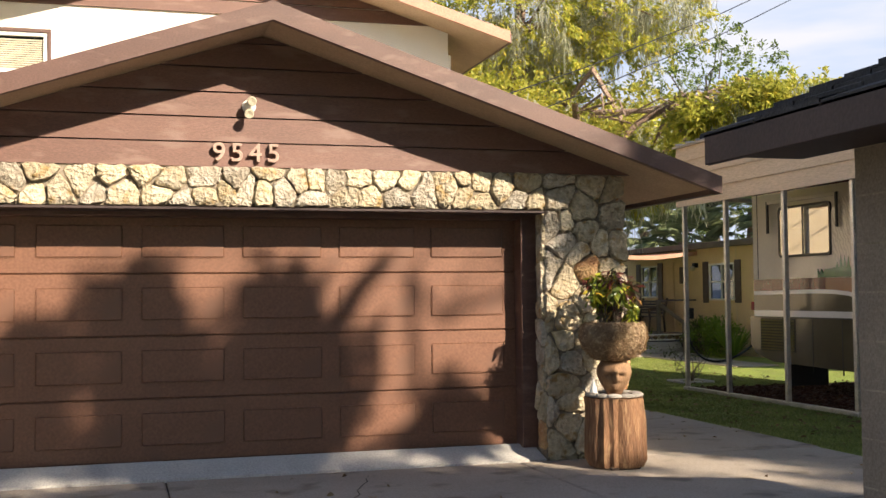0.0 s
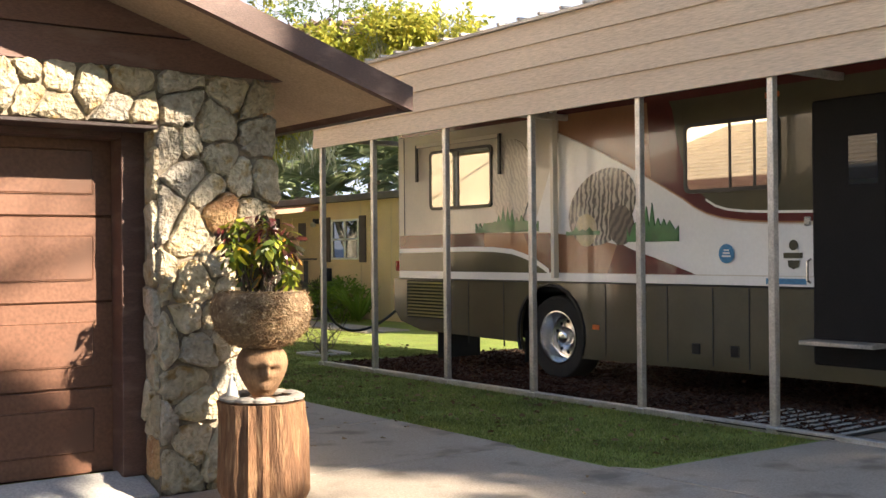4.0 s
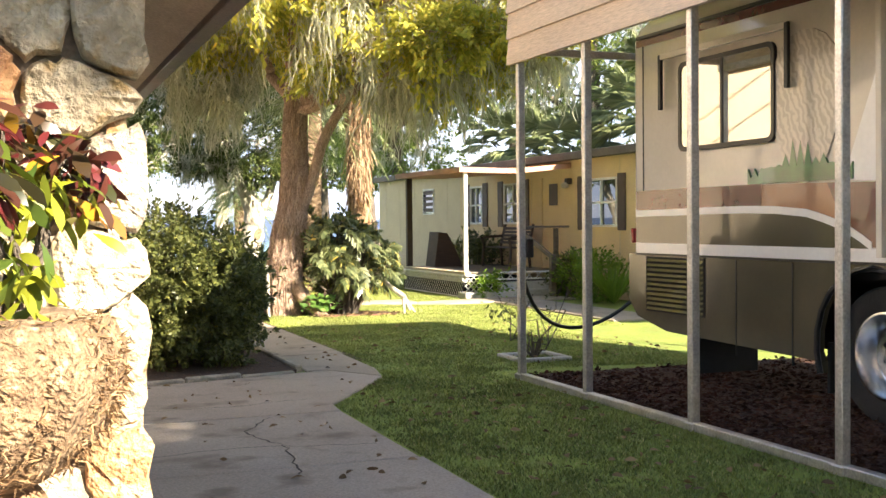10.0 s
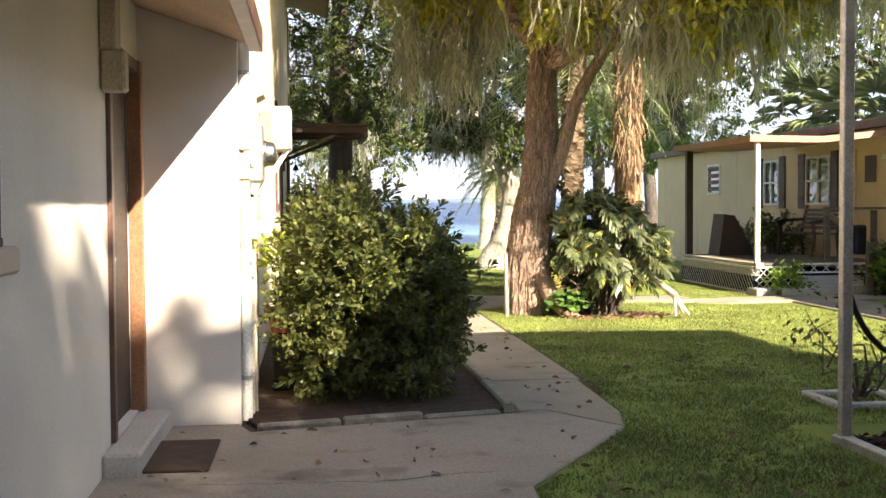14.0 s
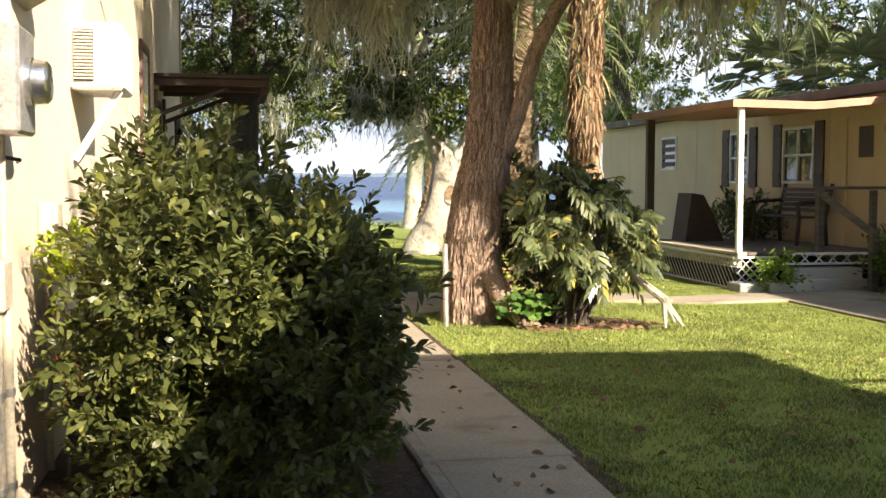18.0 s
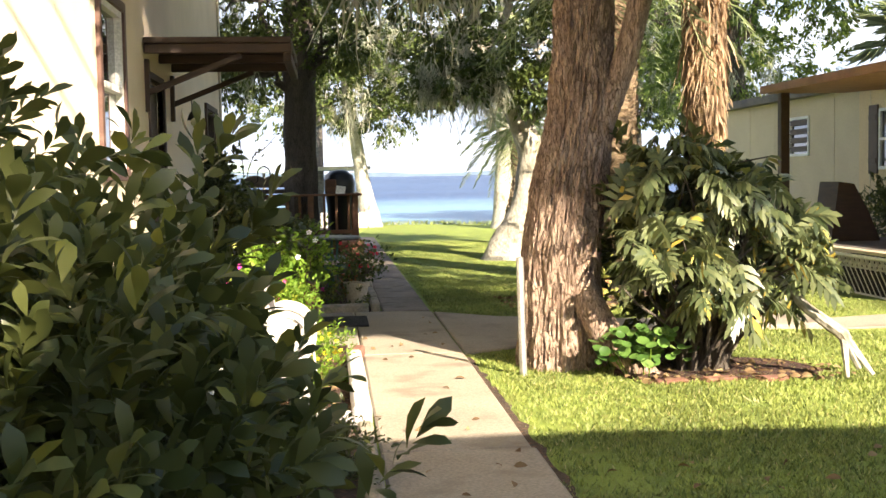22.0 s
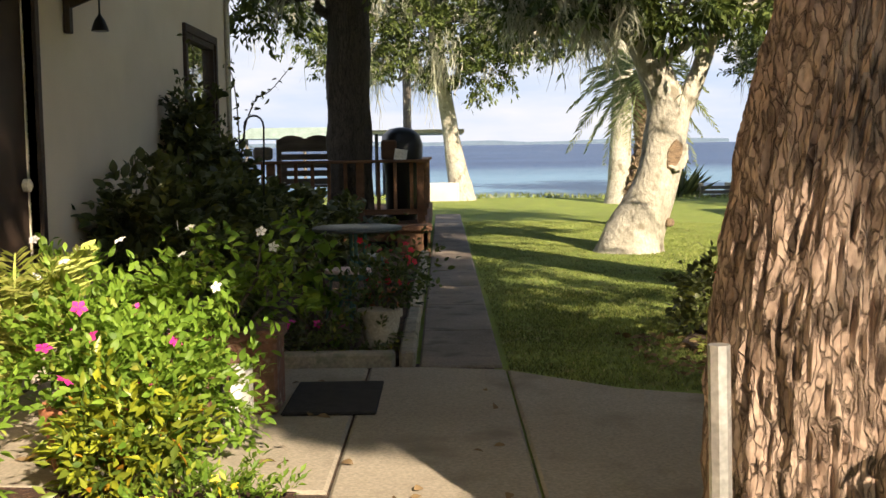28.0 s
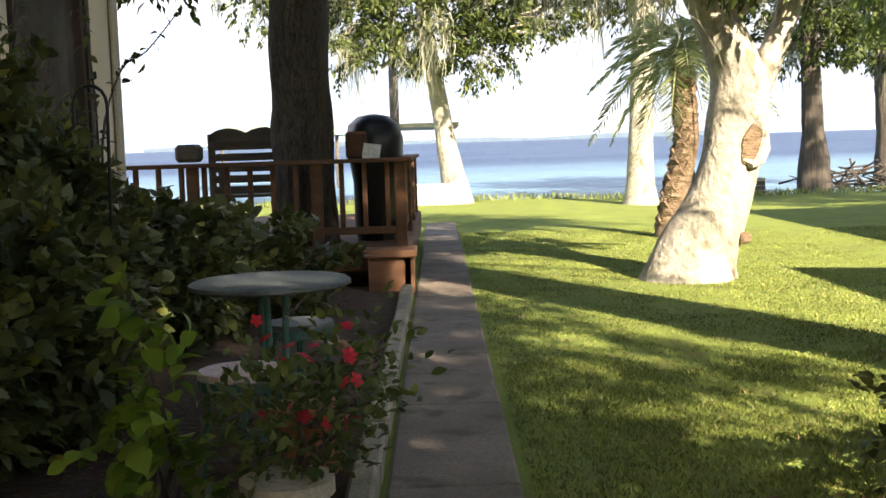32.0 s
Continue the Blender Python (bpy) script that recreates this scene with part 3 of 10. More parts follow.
def bark_plates(name, pale, mid, dark, across, along, deep=0.03):
    """Bark broken into long flaking plates with dark cracks between them."""
    m = material(name, pale, mid, 0.95, 5, 40, 0.0, stretch=(2.5, 2.5, 1.0), contrast=0.7, speck=0.25)
    n, link = m.node_tree.nodes, m.node_tree.links.new
    p = n["Principled BSDF"]
    base = p.inputs["Base Color"].links[0].from_socket
    co = n.new("ShaderNodeTexCoord")
    wob = n.new("ShaderNodeTexNoise")
    wob.inputs["Scale"].default_value, wob.inputs["Detail"].default_value = 7.0, 5
    link(co.outputs["Object"], wob.inputs["Vector"])
    add = n.new("ShaderNodeVectorMath")
    add.operation = "MULTIPLY_ADD"
    link(wob.outputs[1], add.inputs[0])
    add.inputs[1].default_value = (0.07, 0.07, 0.26)
    link(co.outputs["Object"], add.inputs[2])
    mp = n.new("ShaderNodeMapping")
    mp.inputs["Scale"].default_value = (across, across, along)
    link(add.outputs[0], mp.inputs[0])
    v = n.new("ShaderNodeTexVoronoi")
    v.feature = "DISTANCE_TO_EDGE"
    v.inputs["Scale"].default_value = 1.0
    link(mp.outputs[0], v.inputs["Vector"])
    edge = n.new("ShaderNodeMapRange")
    edge.inputs[1].default_value, edge.inputs[2].default_value = -0.04, 0.12
    link(v.outputs["Distance"], edge.inputs[0])
    mp2 = n.new("ShaderNodeMapping")
    mp2.inputs["Scale"].default_value = (1, 1, 0.35)
    link(co.outputs["Object"], mp2.inputs[0])
    brk = n.new("ShaderNodeTexNoise")
    brk.inputs["Scale"].default_value, brk.inputs["Detail"].default_value, brk.inputs["Roughness"].default_value = 34.0, 7, 0.7
    link(mp2.outputs[0], brk.inputs["Vector"])
    fray = n.new("ShaderNodeMapRange")
    fray.inputs[1].default_value, fray.inputs[2].default_value, fray.inputs[3].default_value, fray.inputs[4].default_value = 0.35, 0.65, -0.4, 0.6
    link(brk.outputs[0], fray.inputs[0])
    soft = n.new("ShaderNodeMath")
    soft.operation = "ADD"
    soft.use_clamp = True
    link(edge.outputs[0], soft.inputs[0])
    link(fray.outputs[0], soft.inputs[1])
    mx = n.new("ShaderNodeMix")
    mx.data_type = "RGBA"
    link(soft.outputs[0], mx.inputs[0])
    mx.inputs[6].default_value = (*dark, 1)
    link(base, mx.inputs[7])
    link(mx.outputs[2], p.inputs["Base Color"])
    hgt = n.new("ShaderNodeMath")
    hgt.operation = "MULTIPLY_ADD"
    link(wob.outputs[0], hgt.inputs[0])
    hgt.inputs[1].default_value = 0.6
    link(soft.outputs[0], hgt.inputs[2])
    bp = n.new("ShaderNodeBump")
    bp.inputs["Strength"].default_value, bp.inputs["Distance"].default_value = 1.0, deep
    link(hgt.outputs[0], bp.inputs["Height"])
    link(bp.outputs[0], p.inputs["Normal"])
    return m


BARK_RED = bark_plates("red_brown_bark", (0.42, 0.31, 0.235), (0.25, 0.16, 0.112), (0.14, 0.088, 0.06), 52, 9, 0.016)
BARK_DARK = bark_plates("dark_furrowed_bark", (0.11, 0.092, 0.076), (0.062, 0.05, 0.042), (0.035, 0.029, 0.025), 34, 5, 0.02)
LEAF_ARECA = foliage("areca_leaf", (0.28, 0.34, 0.07), (0.48, 0.48, 0.14), None, 0.4)
LEAF_LIME = foliage("lime_leaf", (0.30, 0.42, 0.03), (0.50, 0.58, 0.06), (0.6, 0.62, 0.1), 0.5)

# ---- ground, lake, paving ----
def smooth01(t):
    t = max(0.0, min(1.0, t))
    return t * t * (3 - 2 * t)


def ground_z(x, y):
    z = -0.08 * smooth01((x - 9) / 2.5)
    shore = 47.4 + 0.5 * noise.noise(Vector((x * 0.25, 3.3, 0)))
    if y > shore:
        z -= min(2.5, 0.55 * (y - shore))
    return z


gx = [-900, -200, -60, -25, *np.arange(-12, 40, 1.0), 60, 120, 300, 900]
gy = [-900, -200, -60, -25, *np.arange(-12, 45, 1.0), *np.arange(45, 52, 0.25), 60, 200, 900, 2600]
gv = np.array([(x, y, ground_z(x, y)) for y in gy for x in gx])
nx = len(gx)
gq = np.array([(j * nx + i, j * nx + i + 1, (j + 1) * nx + i + 1, (j + 1) * nx + i) for j in range(len(gy) - 1) for i in range(nx - 1)])
tagged(new("ground", array_mesh("ground", gv, gq, LAWN)), "mown green lawn sloping gently down to the lake shore", "lawn", kind="structure")

WATER = bpy.data.materials.new("lake_water")
WATER.use_nodes = True
wt = WATER.node_tree
wp = wt.nodes["Principled BSDF"]
wp.inputs["Base Color"].default_value = (0.018, 0.055, 0.14, 1)
wp.inputs["Roughness"].default_value = 0.35
wp.inputs["Specular IOR Level"].default_value = 0.22
wp.inputs["IOR"].default_value = 1.33
wc = wt.nodes.new("ShaderNodeTexCoord")
wm = wt.nodes.new("ShaderNodeMapping")
wm.inputs["Scale"].default_value = (0.45, 1.2, 1)
wt.links.new(wc.outputs["Object"], wm.inputs[0])
w1 = wt.nodes.new("ShaderNodeTexNoise")
w1.inputs["Scale"].default_value, w1.inputs["Detail"].default_value = 0.9, 8
wt.links.new(wm.outputs[0], w1.inputs["Vector"])
wb = wt.nodes.new("ShaderNodeBump")
wb.inputs["Strength"].default_value, wb.inputs["Distance"].default_value = 0.9, 0.5
wt.links.new(w1.outputs[0], wb.inputs["Height"])
wt.links.new(wb.outputs[0], wp.inputs["Normal"])
w2 = wt.nodes.new("ShaderNodeTexNoise")
w2.inputs["Scale"].default_value, w2.inputs["Detail"].default_value = 1.0, 6
wm2 = wt.nodes.new("ShaderNodeMapping")
wm2.inputs["Scale"].default_value = (0.012, 0.05, 1)
wt.links.new(wc.outputs["Object"], wm2.inputs[0])
wt.links.new(wm2.outputs[0], w2.inputs["Vector"])
wr = wt.nodes.new("ShaderNodeValToRGB")
wr.color_ramp.elements[0].position, wr.color_ramp.elements[1].position = 0.38, 0.66
wr.color_ramp.elements[0].color, wr.color_ramp.elements[1].color = (0.012, 0.036, 0.105, 1), (0.04, 0.09, 0.18, 1)
wt.links.new(w2.outputs[0], wr.inputs[0])
# pale sandy shallows along the shore, deep blue water beyond
wsep = wt.nodes.new("ShaderNodeSeparateXYZ")
wt.links.new(wc.outputs["Object"], wsep.inputs[0])
wadd = wt.nodes.new("ShaderNodeMath")
wadd.operation = "MULTIPLY_ADD"
wadd.inputs[1].default_value = 30.0
wt.links.new(w2.outputs[0], wadd.inputs[0])
wt.links.new(wsep.outputs[1], wadd.inputs[2])
wfar = wt.nodes.new("ShaderNodeMapRange")
wfar.inputs[1].default_value, wfar.inputs[2].default_value = 88.0, 112.0
wt.links.new(wadd.outputs[0], wfar.inputs[0])
wmix = wt.nodes.new("ShaderNodeMix")
wmix.data_type = "RGBA"
wt.links.new(wfar.outputs[0], wmix.inputs[0])
wmix.inputs[6].default_value = (0.13, 0.24, 0.33, 1)
wt.links.new(wr.outputs[0], wmix.inputs[7])
wt.links.new(wmix.outputs[2], wp.inputs["Base Color"])
lake = Shape()
FALL = 0.0047   # the shore lawn falls gently towards the lake, so its level rises against the plan
lake.add([(-2500, 46, -0.22), (2500, 46, -0.22), (2500, 2500, -0.22 + FALL * 2454), (-2500, 2500, -0.22 + FALL * 2454)], [(0, 1, 2, 3)])
solid("water", lake, WATER, "wind-rippled blue lake water", "lake", kind="structure")
shore_far = Shape()
sx = [-2400 + 60 * i for i in range(81)]
SHORE_Z = -0.22 + FALL * 2354
top = [SHORE_Z + 9 + 5 * noise.noise(Vector((x * 0.006, 0.5, 0))) + 2 * noise.noise(Vector((x * 0.04, 4.5, 0))) for x in sx]
shore_far.add([(x, 2400, SHORE_Z - 3) for x in sx] + [(x, 2400, h) for x, h in zip(sx, top)] + [(x, 2430, SHORE_Z - 3) for x in sx] + [(x, 2430, h) for x, h in zip(sx, top)],
              [(i, i + 1, 82 + i, 81 + i) for i in range(80)] + [(81 + i, 82 + i, 244 + i, 243 + i) for i in range(80)])
solid("backdrop_far_shore", shore_far, FAR_SHORE, "hazy wooded far shore across the lake", "far shore", kind="structure")
HAZE = bpy.data.materials.new("hazy_cloud_bank")
HAZE.use_nodes = True
hz = HAZE.node_tree
hz.nodes.remove(hz.nodes["Principled BSDF"])
he = hz.nodes.new("ShaderNodeEmission")
hc = hz.nodes.new("ShaderNodeTexCoord")
hm_ = hz.nodes.new("ShaderNodeMapping")
hm_.inputs["Scale"].default_value = (0.0013, 0.0013, 0.0064)
hn = hz.nodes.new("ShaderNodeTexNoise")
hn.inputs["Scale"].default_value, hn.inputs["Detail"].default_value = 1.6, 7
hr_ = hz.nodes.new("ShaderNodeValToRGB")
hr_.color_ramp.elements[0].position, hr_.color_ramp.elements[1].position = 0.36, 0.68
hr_.color_ramp.elements[0].color, hr_.color_ramp.elements[1].color = (0.27, 0.34, 0.46, 1), (0.40, 0.42, 0.46, 1)
hz.links.new(hc.outputs["Object"], hm_.inputs[0])
hz.links.new(hm_.outputs[0], hn.inputs["Vector"])
hz.links.new(hn.outputs[0], hr_.inputs[0])
hz.links.new(hr_.outputs[0], he.inputs[0])
hz.links.new(he.outputs[0], hz.nodes["Material Output"].inputs[0])
s = Shape()
bank = [(2440 * math.sin(a), 40 + 2440 * math.cos(a)) for a in np.linspace(radians(-105), radians(105), 49)]
s.add([(x, y, -4) for x, y in bank] + [(x, y, 1550) for x, y in bank] + [(x * 1.02, y * 1.02, 1550) for x, y in bank] + [(x * 1.02, y * 1.02, -4) for x, y in bank],
      [(r * 49 + i, r * 49 + i + 1, ((r + 1) % 4) * 49 + i + 1, ((r + 1) % 4) * 49 + i) for r in range(4) for i in range(48)])
solid("backdrop_sky", s, HAZE, "pale hazy blue sky with thin cloud over the lake", "sky", kind="structure")

SLABS = []


def slab(parent, poly, z1=0.018, mat=CONCRETE, name="slab"):
    """A concrete slab with a slightly lowered, rounded edge."""
    cx, cy = sum(p[0] for p in poly) / len(poly), sum(p[1] for p in poly) / len(poly)
    g = 0.006
    n = len(poly)

    def inset(d):
        out = []
        for i in range(n):
            a, b, c = Vector(poly[i - 1]), Vector(poly[i]), Vector(poly[(i + 1) % n])
            e1, e2 = (b - a).normalized(), (c - b).normalized()
            n1, n2 = Vector((-e1.y, e1.x)), Vector((-e2.y, e2.x))
            m = (n1 + n2)
            m = m / max(0.3, m.dot(n1))
            out.append(b + m * d)
        return out
    area = sum(poly[i - 1][0] * poly[i][1] - poly[i][0] * poly[i - 1][1] for i in range(n))
    if area < 0:
        poly = poly[::-1]
    r0, r1, r2 = inset(g), inset(g), inset(g + 0.012)
    s = Shape()
    s.add([(*p, -0.1) for p in r0] + [(*p, z1 - 0.009) for p in r1] + [(*p, z1) for p in r2],
          [tuple(range(2 * n, 3 * n))] + [(i, (i + 1) % n, n + (i + 1) % n, n + i) for i in range(n)]
          + [(n + i, n + (i + 1) % n, 2 * n + (i + 1) % n, 2 * n + i) for i in range(n)])
    return part(name, s, mat, parent)


bed = Shape()
bed.prism([(-7, -9), (12.6, -9), (12.6, 7.55), (6.2, 7.65), (6.05, 8.0), (6.08, 14.1), (6.9, 15.35), (7.08, 16.0), (7.1, 40), (6.7, 40), (6.7, 25.8), (4.7, 25.8), (4.7, 23.6), (6.45, 23.4), (6.45, 16.0), (4.05, 15.8), (4.05, 9.3), (-7, 9.3)], "z", -0.08, 0.004)
solid("pavement_bed", bed, SOIL, "dark gritty bed showing in the paving joints", "paving", kind="structure")
drive = thing("driveway", (2, 5, 0), "worn grey concrete driveway with fine cracks and stains", "driveway", kind="structure")
for xa, xb in ((-7, -3.4), (-3.4, 0.35), (0.35, 3.2), (3.2, 6.05)):
    for ya, yb in ((-9, -4), (-4, 0.5), (0.5, 4.6), (4.6, 8.84)):
        slab(drive, [(xa, ya), (xb, ya), (xb, yb), (xa, yb)])
slab(drive, [(6.05, -9), (12.6, -9), (12.6, 2), (6.05, 2)])
slab(drive, [(6.05, 2), (12.6, 2), (12.6, 7.55), (7.9, 7.62), (6.2, 7.68), (6.05, 7.9)])
for ya, yb in ((8.84, 10.45), (10.45, 12.1), (12.1, 13.78)):
    slab(drive, [(4.11, ya), (6.1, ya), (6.12, yb), (4.11, yb)])
slab(drive, [(4.11, 13.78), (6.12, 13.78), (6.15, 14.1), (6.95, 15.38), (6.6, 15.97), (6.27, 15.88), (4.78, 15.54), (4.70, 15.79), (4.11, 15.79)])
apron = Shape()
apron.add([(-1.5, 8.86, 0.0), (3.46, 8.86, 0.0), (3.46, 8.86, 0.03), (-1.5, 8.86, 0.03), (-1.5, 9.19, 0.0), (3.46, 9.19, 0.0), (3.46, 9.19, 0.125), (-1.5, 9.19, 0.125)],
          [(0, 1, 2, 3), (3, 2, 6, 7), (1, 5, 6, 2), (0, 3, 7, 4), (4, 7, 6, 5)])
part("apron", apron, CONCRETE_NEW, drive, "pale sloping concrete apron")
walkway = thing("garden_path", (6.8, 20, 0), "narrow weathered concrete garden path with lawn along its edge", "path", kind="structure")
slab(walkway, [(6.6, 15.97), (6.95, 15.38), (7.06, 15.9), (7.1, 17.2), (6.42, 17.2), (6.42, 16.0)], 0.018, CONCRETE_PATH)
for i in range(2):
    ya, yb = 17.2 + i * 2.9, 20.1 + i * 2.9
    slab(walkway, [(6.42, ya), (7.13, ya), (7.15, yb), (6.42, yb)], 0.018, CONCRETE_PATH)
slab(walkway, [(6.42, 23.0), (7.15, 23.0), (7.15, 25.55), (6.7, 25.65), (6.42, 25.65)], 0.018, CONCRETE_PATH)
slab(walkway, [(4.75, 23.6), (6.42, 23.45), (6.42, 25.65), (4.75, 25.65)], 0.018, CONCRETE_PATH)
slab(walkway, [(7.15, 22.95), (7.5, 23.15), (8.0, 23.55), (8.5, 23.75), (8.4, 24.75), (7.7, 25.05), (7.15, 25.55)], 0.018, CONCRETE_PATH)
slab(walkway, [(8.5, 23.75), (9.2, 23.85), (10.4, 24.0), (10.4, 24.68), (9.2, 24.62), (8.4, 24.75)], 0.012, CONCRETE_PATH)
slab(walkway, [(10.4, 24.0), (11.7, 24.2), (13.6, 24.3), (13.6, 25.2), (11.7, 24.95), (10.4, 24.68)], -0.045, CONCRETE_PATH)
slab(walkway, [(11.9, 20.0), (12.9, 20.0), (12.9, 24.25), (11.9, 24.2)], -0.05, CONCRETE_PATH)
# far stretch of the path, in a darker, browner concrete colour
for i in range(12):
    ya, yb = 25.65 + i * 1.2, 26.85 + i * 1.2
    slab(walkway, [(6.68, ya), (7.14, ya), (7.14, yb), (6.68, yb)], 0.018, CONCRETE_DARKER)


# ---- house ----
house = thing("house", (1, 12, 0), "house with brown gabled garage, coral stone front and cream stucco", "house")


def wall_x(x0, x1, y0, y1, z0, z1, holes, name, mat, parent=None, label="", thick_axis="x"):
    """A wall in the plane of y and z (or x and z) with rectangular holes (a0, a1, z0, z1) through it."""
    s = Shape()
    a0, a1 = (y0, y1) if thick_axis == "x" else (x0, x1)
    d0, d1 = (x0, x1) if thick_axis == "x" else (y0, y1)
    hs = [(max(a0, h[0]), min(a1, h[1]), max(z0, h[2]), min(z1, h[3])) for h in holes if h[0] < a1 and h[1] > a0]
    A = sorted({a0, a1, *[v for h in hs for v in h[:2]]})
    Z = sorted({z0, z1, *[v for h in hs for v in h[2:]]})
    full = {(i, k): not any(h[0] <= (A[i] + A[i + 1]) / 2 <= h[1] and h[2] <= (Z[k] + Z[k + 1]) / 2 <= h[3] for h in hs) for i in range(len(A) - 1) for k in range(len(Z) - 1)}
    idx, vs, fs = {}, [], []

    def vid(i, k, d):
        if (i, k, d) not in idx:
            idx[(i, k, d)] = len(vs)
            vs.append((d, A[i], Z[k]) if thick_axis == "x" else (A[i], d, Z[k]))
        return idx[(i, k, d)]
    for (i, k), on in full.items():
        if not on:
            continue
        for d in (d0, d1):
            fs.append((vid(i, k, d), vid(i + 1, k, d), vid(i + 1, k + 1, d), vid(i, k + 1, d)))
        for (ni, nk, p, q) in ((i - 1, k, (i, k), (i, k + 1)), (i + 1, k, (i + 1, k), (i + 1, k + 1)), (i, k - 1, (i, k), (i + 1, k)), (i, k + 1, (i, k + 1), (i + 1, k + 1))):
            if not full.get((ni, nk), False):
                fs.append((vid(*p, d0), vid(*q, d0), vid(*q, d1), vid(*p, d1)))
    s.add(vs, fs)
    return part(name, s, mat, parent, label)


RIDGE_X, SLOPE = 1.11, 0.334
ROOF_Z = 3.60     # top of the garage ridge


def gable_line(x, drop=0.0):
    return ROOF_Z - SLOPE * abs(x - RIDGE_X) - drop


# front: mortar core of lintel and pillars, the stones are set on it later
front_wall = part("stone_wall", Shape().box(-2.1, 4.16, 8.89, 9.09, 2.13, 2.44), MORTAR, house, "rough coral stone facing in grey mortar")
for pier in ((3.48, 4.16, 8.89, 9.12, 0, 2.13), (3.48, 4.0, 9.12, 9.6, 0, 2.44), (-2.1, -1.5, 8.89, 9.6, 0, 2.13)):
    part("pier", Shape().box(*pier), MORTAR, house, "grey mortar pier")
gb = Shape()
for i in range(7):
    za, zb = 2.44 + 0.198 * i, 2.44 + 0.198 * (i + 1) - 0.008
    half = [(ROOF_Z - 0.10 - z) / SLOPE for z in (za, zb)]
    if half[1] <= 0.02:
        half[1] = 0.02
        zb = min(zb, ROOF_Z - 0.12)
    if half[0] <= 0.05:
        break
    bs = Shape()
    bs.add([(RIDGE_X - half[0], 8.875, za), (RIDGE_X + half[0], 8.875, za), (RIDGE_X + half[1], 8.89, zb), (RIDGE_X - half[1], 8.89, zb),
            (RIDGE_X - half[0], 8.95, za), (RIDGE_X + half[0], 8.95, za), (RIDGE_X + half[1], 8.95, zb), (RIDGE_X - half[1], 8.95, zb)],
           [(0, 1, 2, 3), (4, 7, 6, 5), (0, 4, 5, 1), (3, 2, 6, 7), (0, 3, 7, 4), (1, 5, 6, 2)])
    part("siding_board", bs, BROWN_BOARD, house, "brown painted siding board")
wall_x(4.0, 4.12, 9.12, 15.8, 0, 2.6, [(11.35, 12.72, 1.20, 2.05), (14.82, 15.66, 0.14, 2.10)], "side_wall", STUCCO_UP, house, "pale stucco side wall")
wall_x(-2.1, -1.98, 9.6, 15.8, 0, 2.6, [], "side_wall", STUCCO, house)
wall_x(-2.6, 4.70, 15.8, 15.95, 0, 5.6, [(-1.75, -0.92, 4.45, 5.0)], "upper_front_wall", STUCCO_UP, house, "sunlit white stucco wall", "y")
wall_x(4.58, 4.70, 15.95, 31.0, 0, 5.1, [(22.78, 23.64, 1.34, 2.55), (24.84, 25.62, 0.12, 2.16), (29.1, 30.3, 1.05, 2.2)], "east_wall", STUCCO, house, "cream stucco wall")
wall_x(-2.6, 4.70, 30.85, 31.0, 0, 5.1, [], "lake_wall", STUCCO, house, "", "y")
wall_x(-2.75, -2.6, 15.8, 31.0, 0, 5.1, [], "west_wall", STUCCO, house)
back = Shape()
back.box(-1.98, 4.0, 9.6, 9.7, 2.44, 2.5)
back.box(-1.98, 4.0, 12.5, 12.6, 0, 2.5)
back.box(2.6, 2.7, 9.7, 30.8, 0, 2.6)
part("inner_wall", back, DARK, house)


def roof_side(x0, z0, x1, z1, y0, y1, th, mat, name, label):
    s = Shape()
    s.add([(x0, y0, z0), (x1, y0, z1), (x1, y0, z1 - th), (x0, y0, z0 - th), (x0, y1, z0), (x1, y1, z1), (x1, y1, z1 - th), (x0, y1, z0 - th)],
          [(0, 1, 5, 4), (3, 7, 6, 2), (0, 3, 2, 1), (4, 5, 6, 7), (1, 2, 6, 5), (0, 4, 7, 3)])
    return part(name, s, mat, house, label)


def shingle_rows(x0, z0, x1, z1, y0, y1, rows, mat, name):
    """Overlapping courses on a roof slope, each a thin wedge."""
    s = Shape()
    for i in range(rows):
        a, b = i / rows, (i + 1) / rows
        xa, za, xb, zb = x0 + (x1 - x0) * a, z0 + (z1 - z0) * a, x0 + (x1 - x0) * b, z0 + (z1 - z0) * b
        n = int((y1 - y0) / 0.45)
        for k in range(n):
            ya, yb = y0 + (y1 - y0) * k / n, y0 + (y1 - y0) * (k + 1) / n - 0.008
            h = 0.014 + 0.008 * random.random()
            s.add([(xa, ya, za + 0.004), (xa, yb, za + 0.004), (xb, yb, zb + h), (xb, ya, zb + h), (xb, ya, zb), (xb, yb, zb)], [(0, 1, 2, 3), (3, 2, 5, 4)])
    return part(name, s, mat, house, kind="stuff")


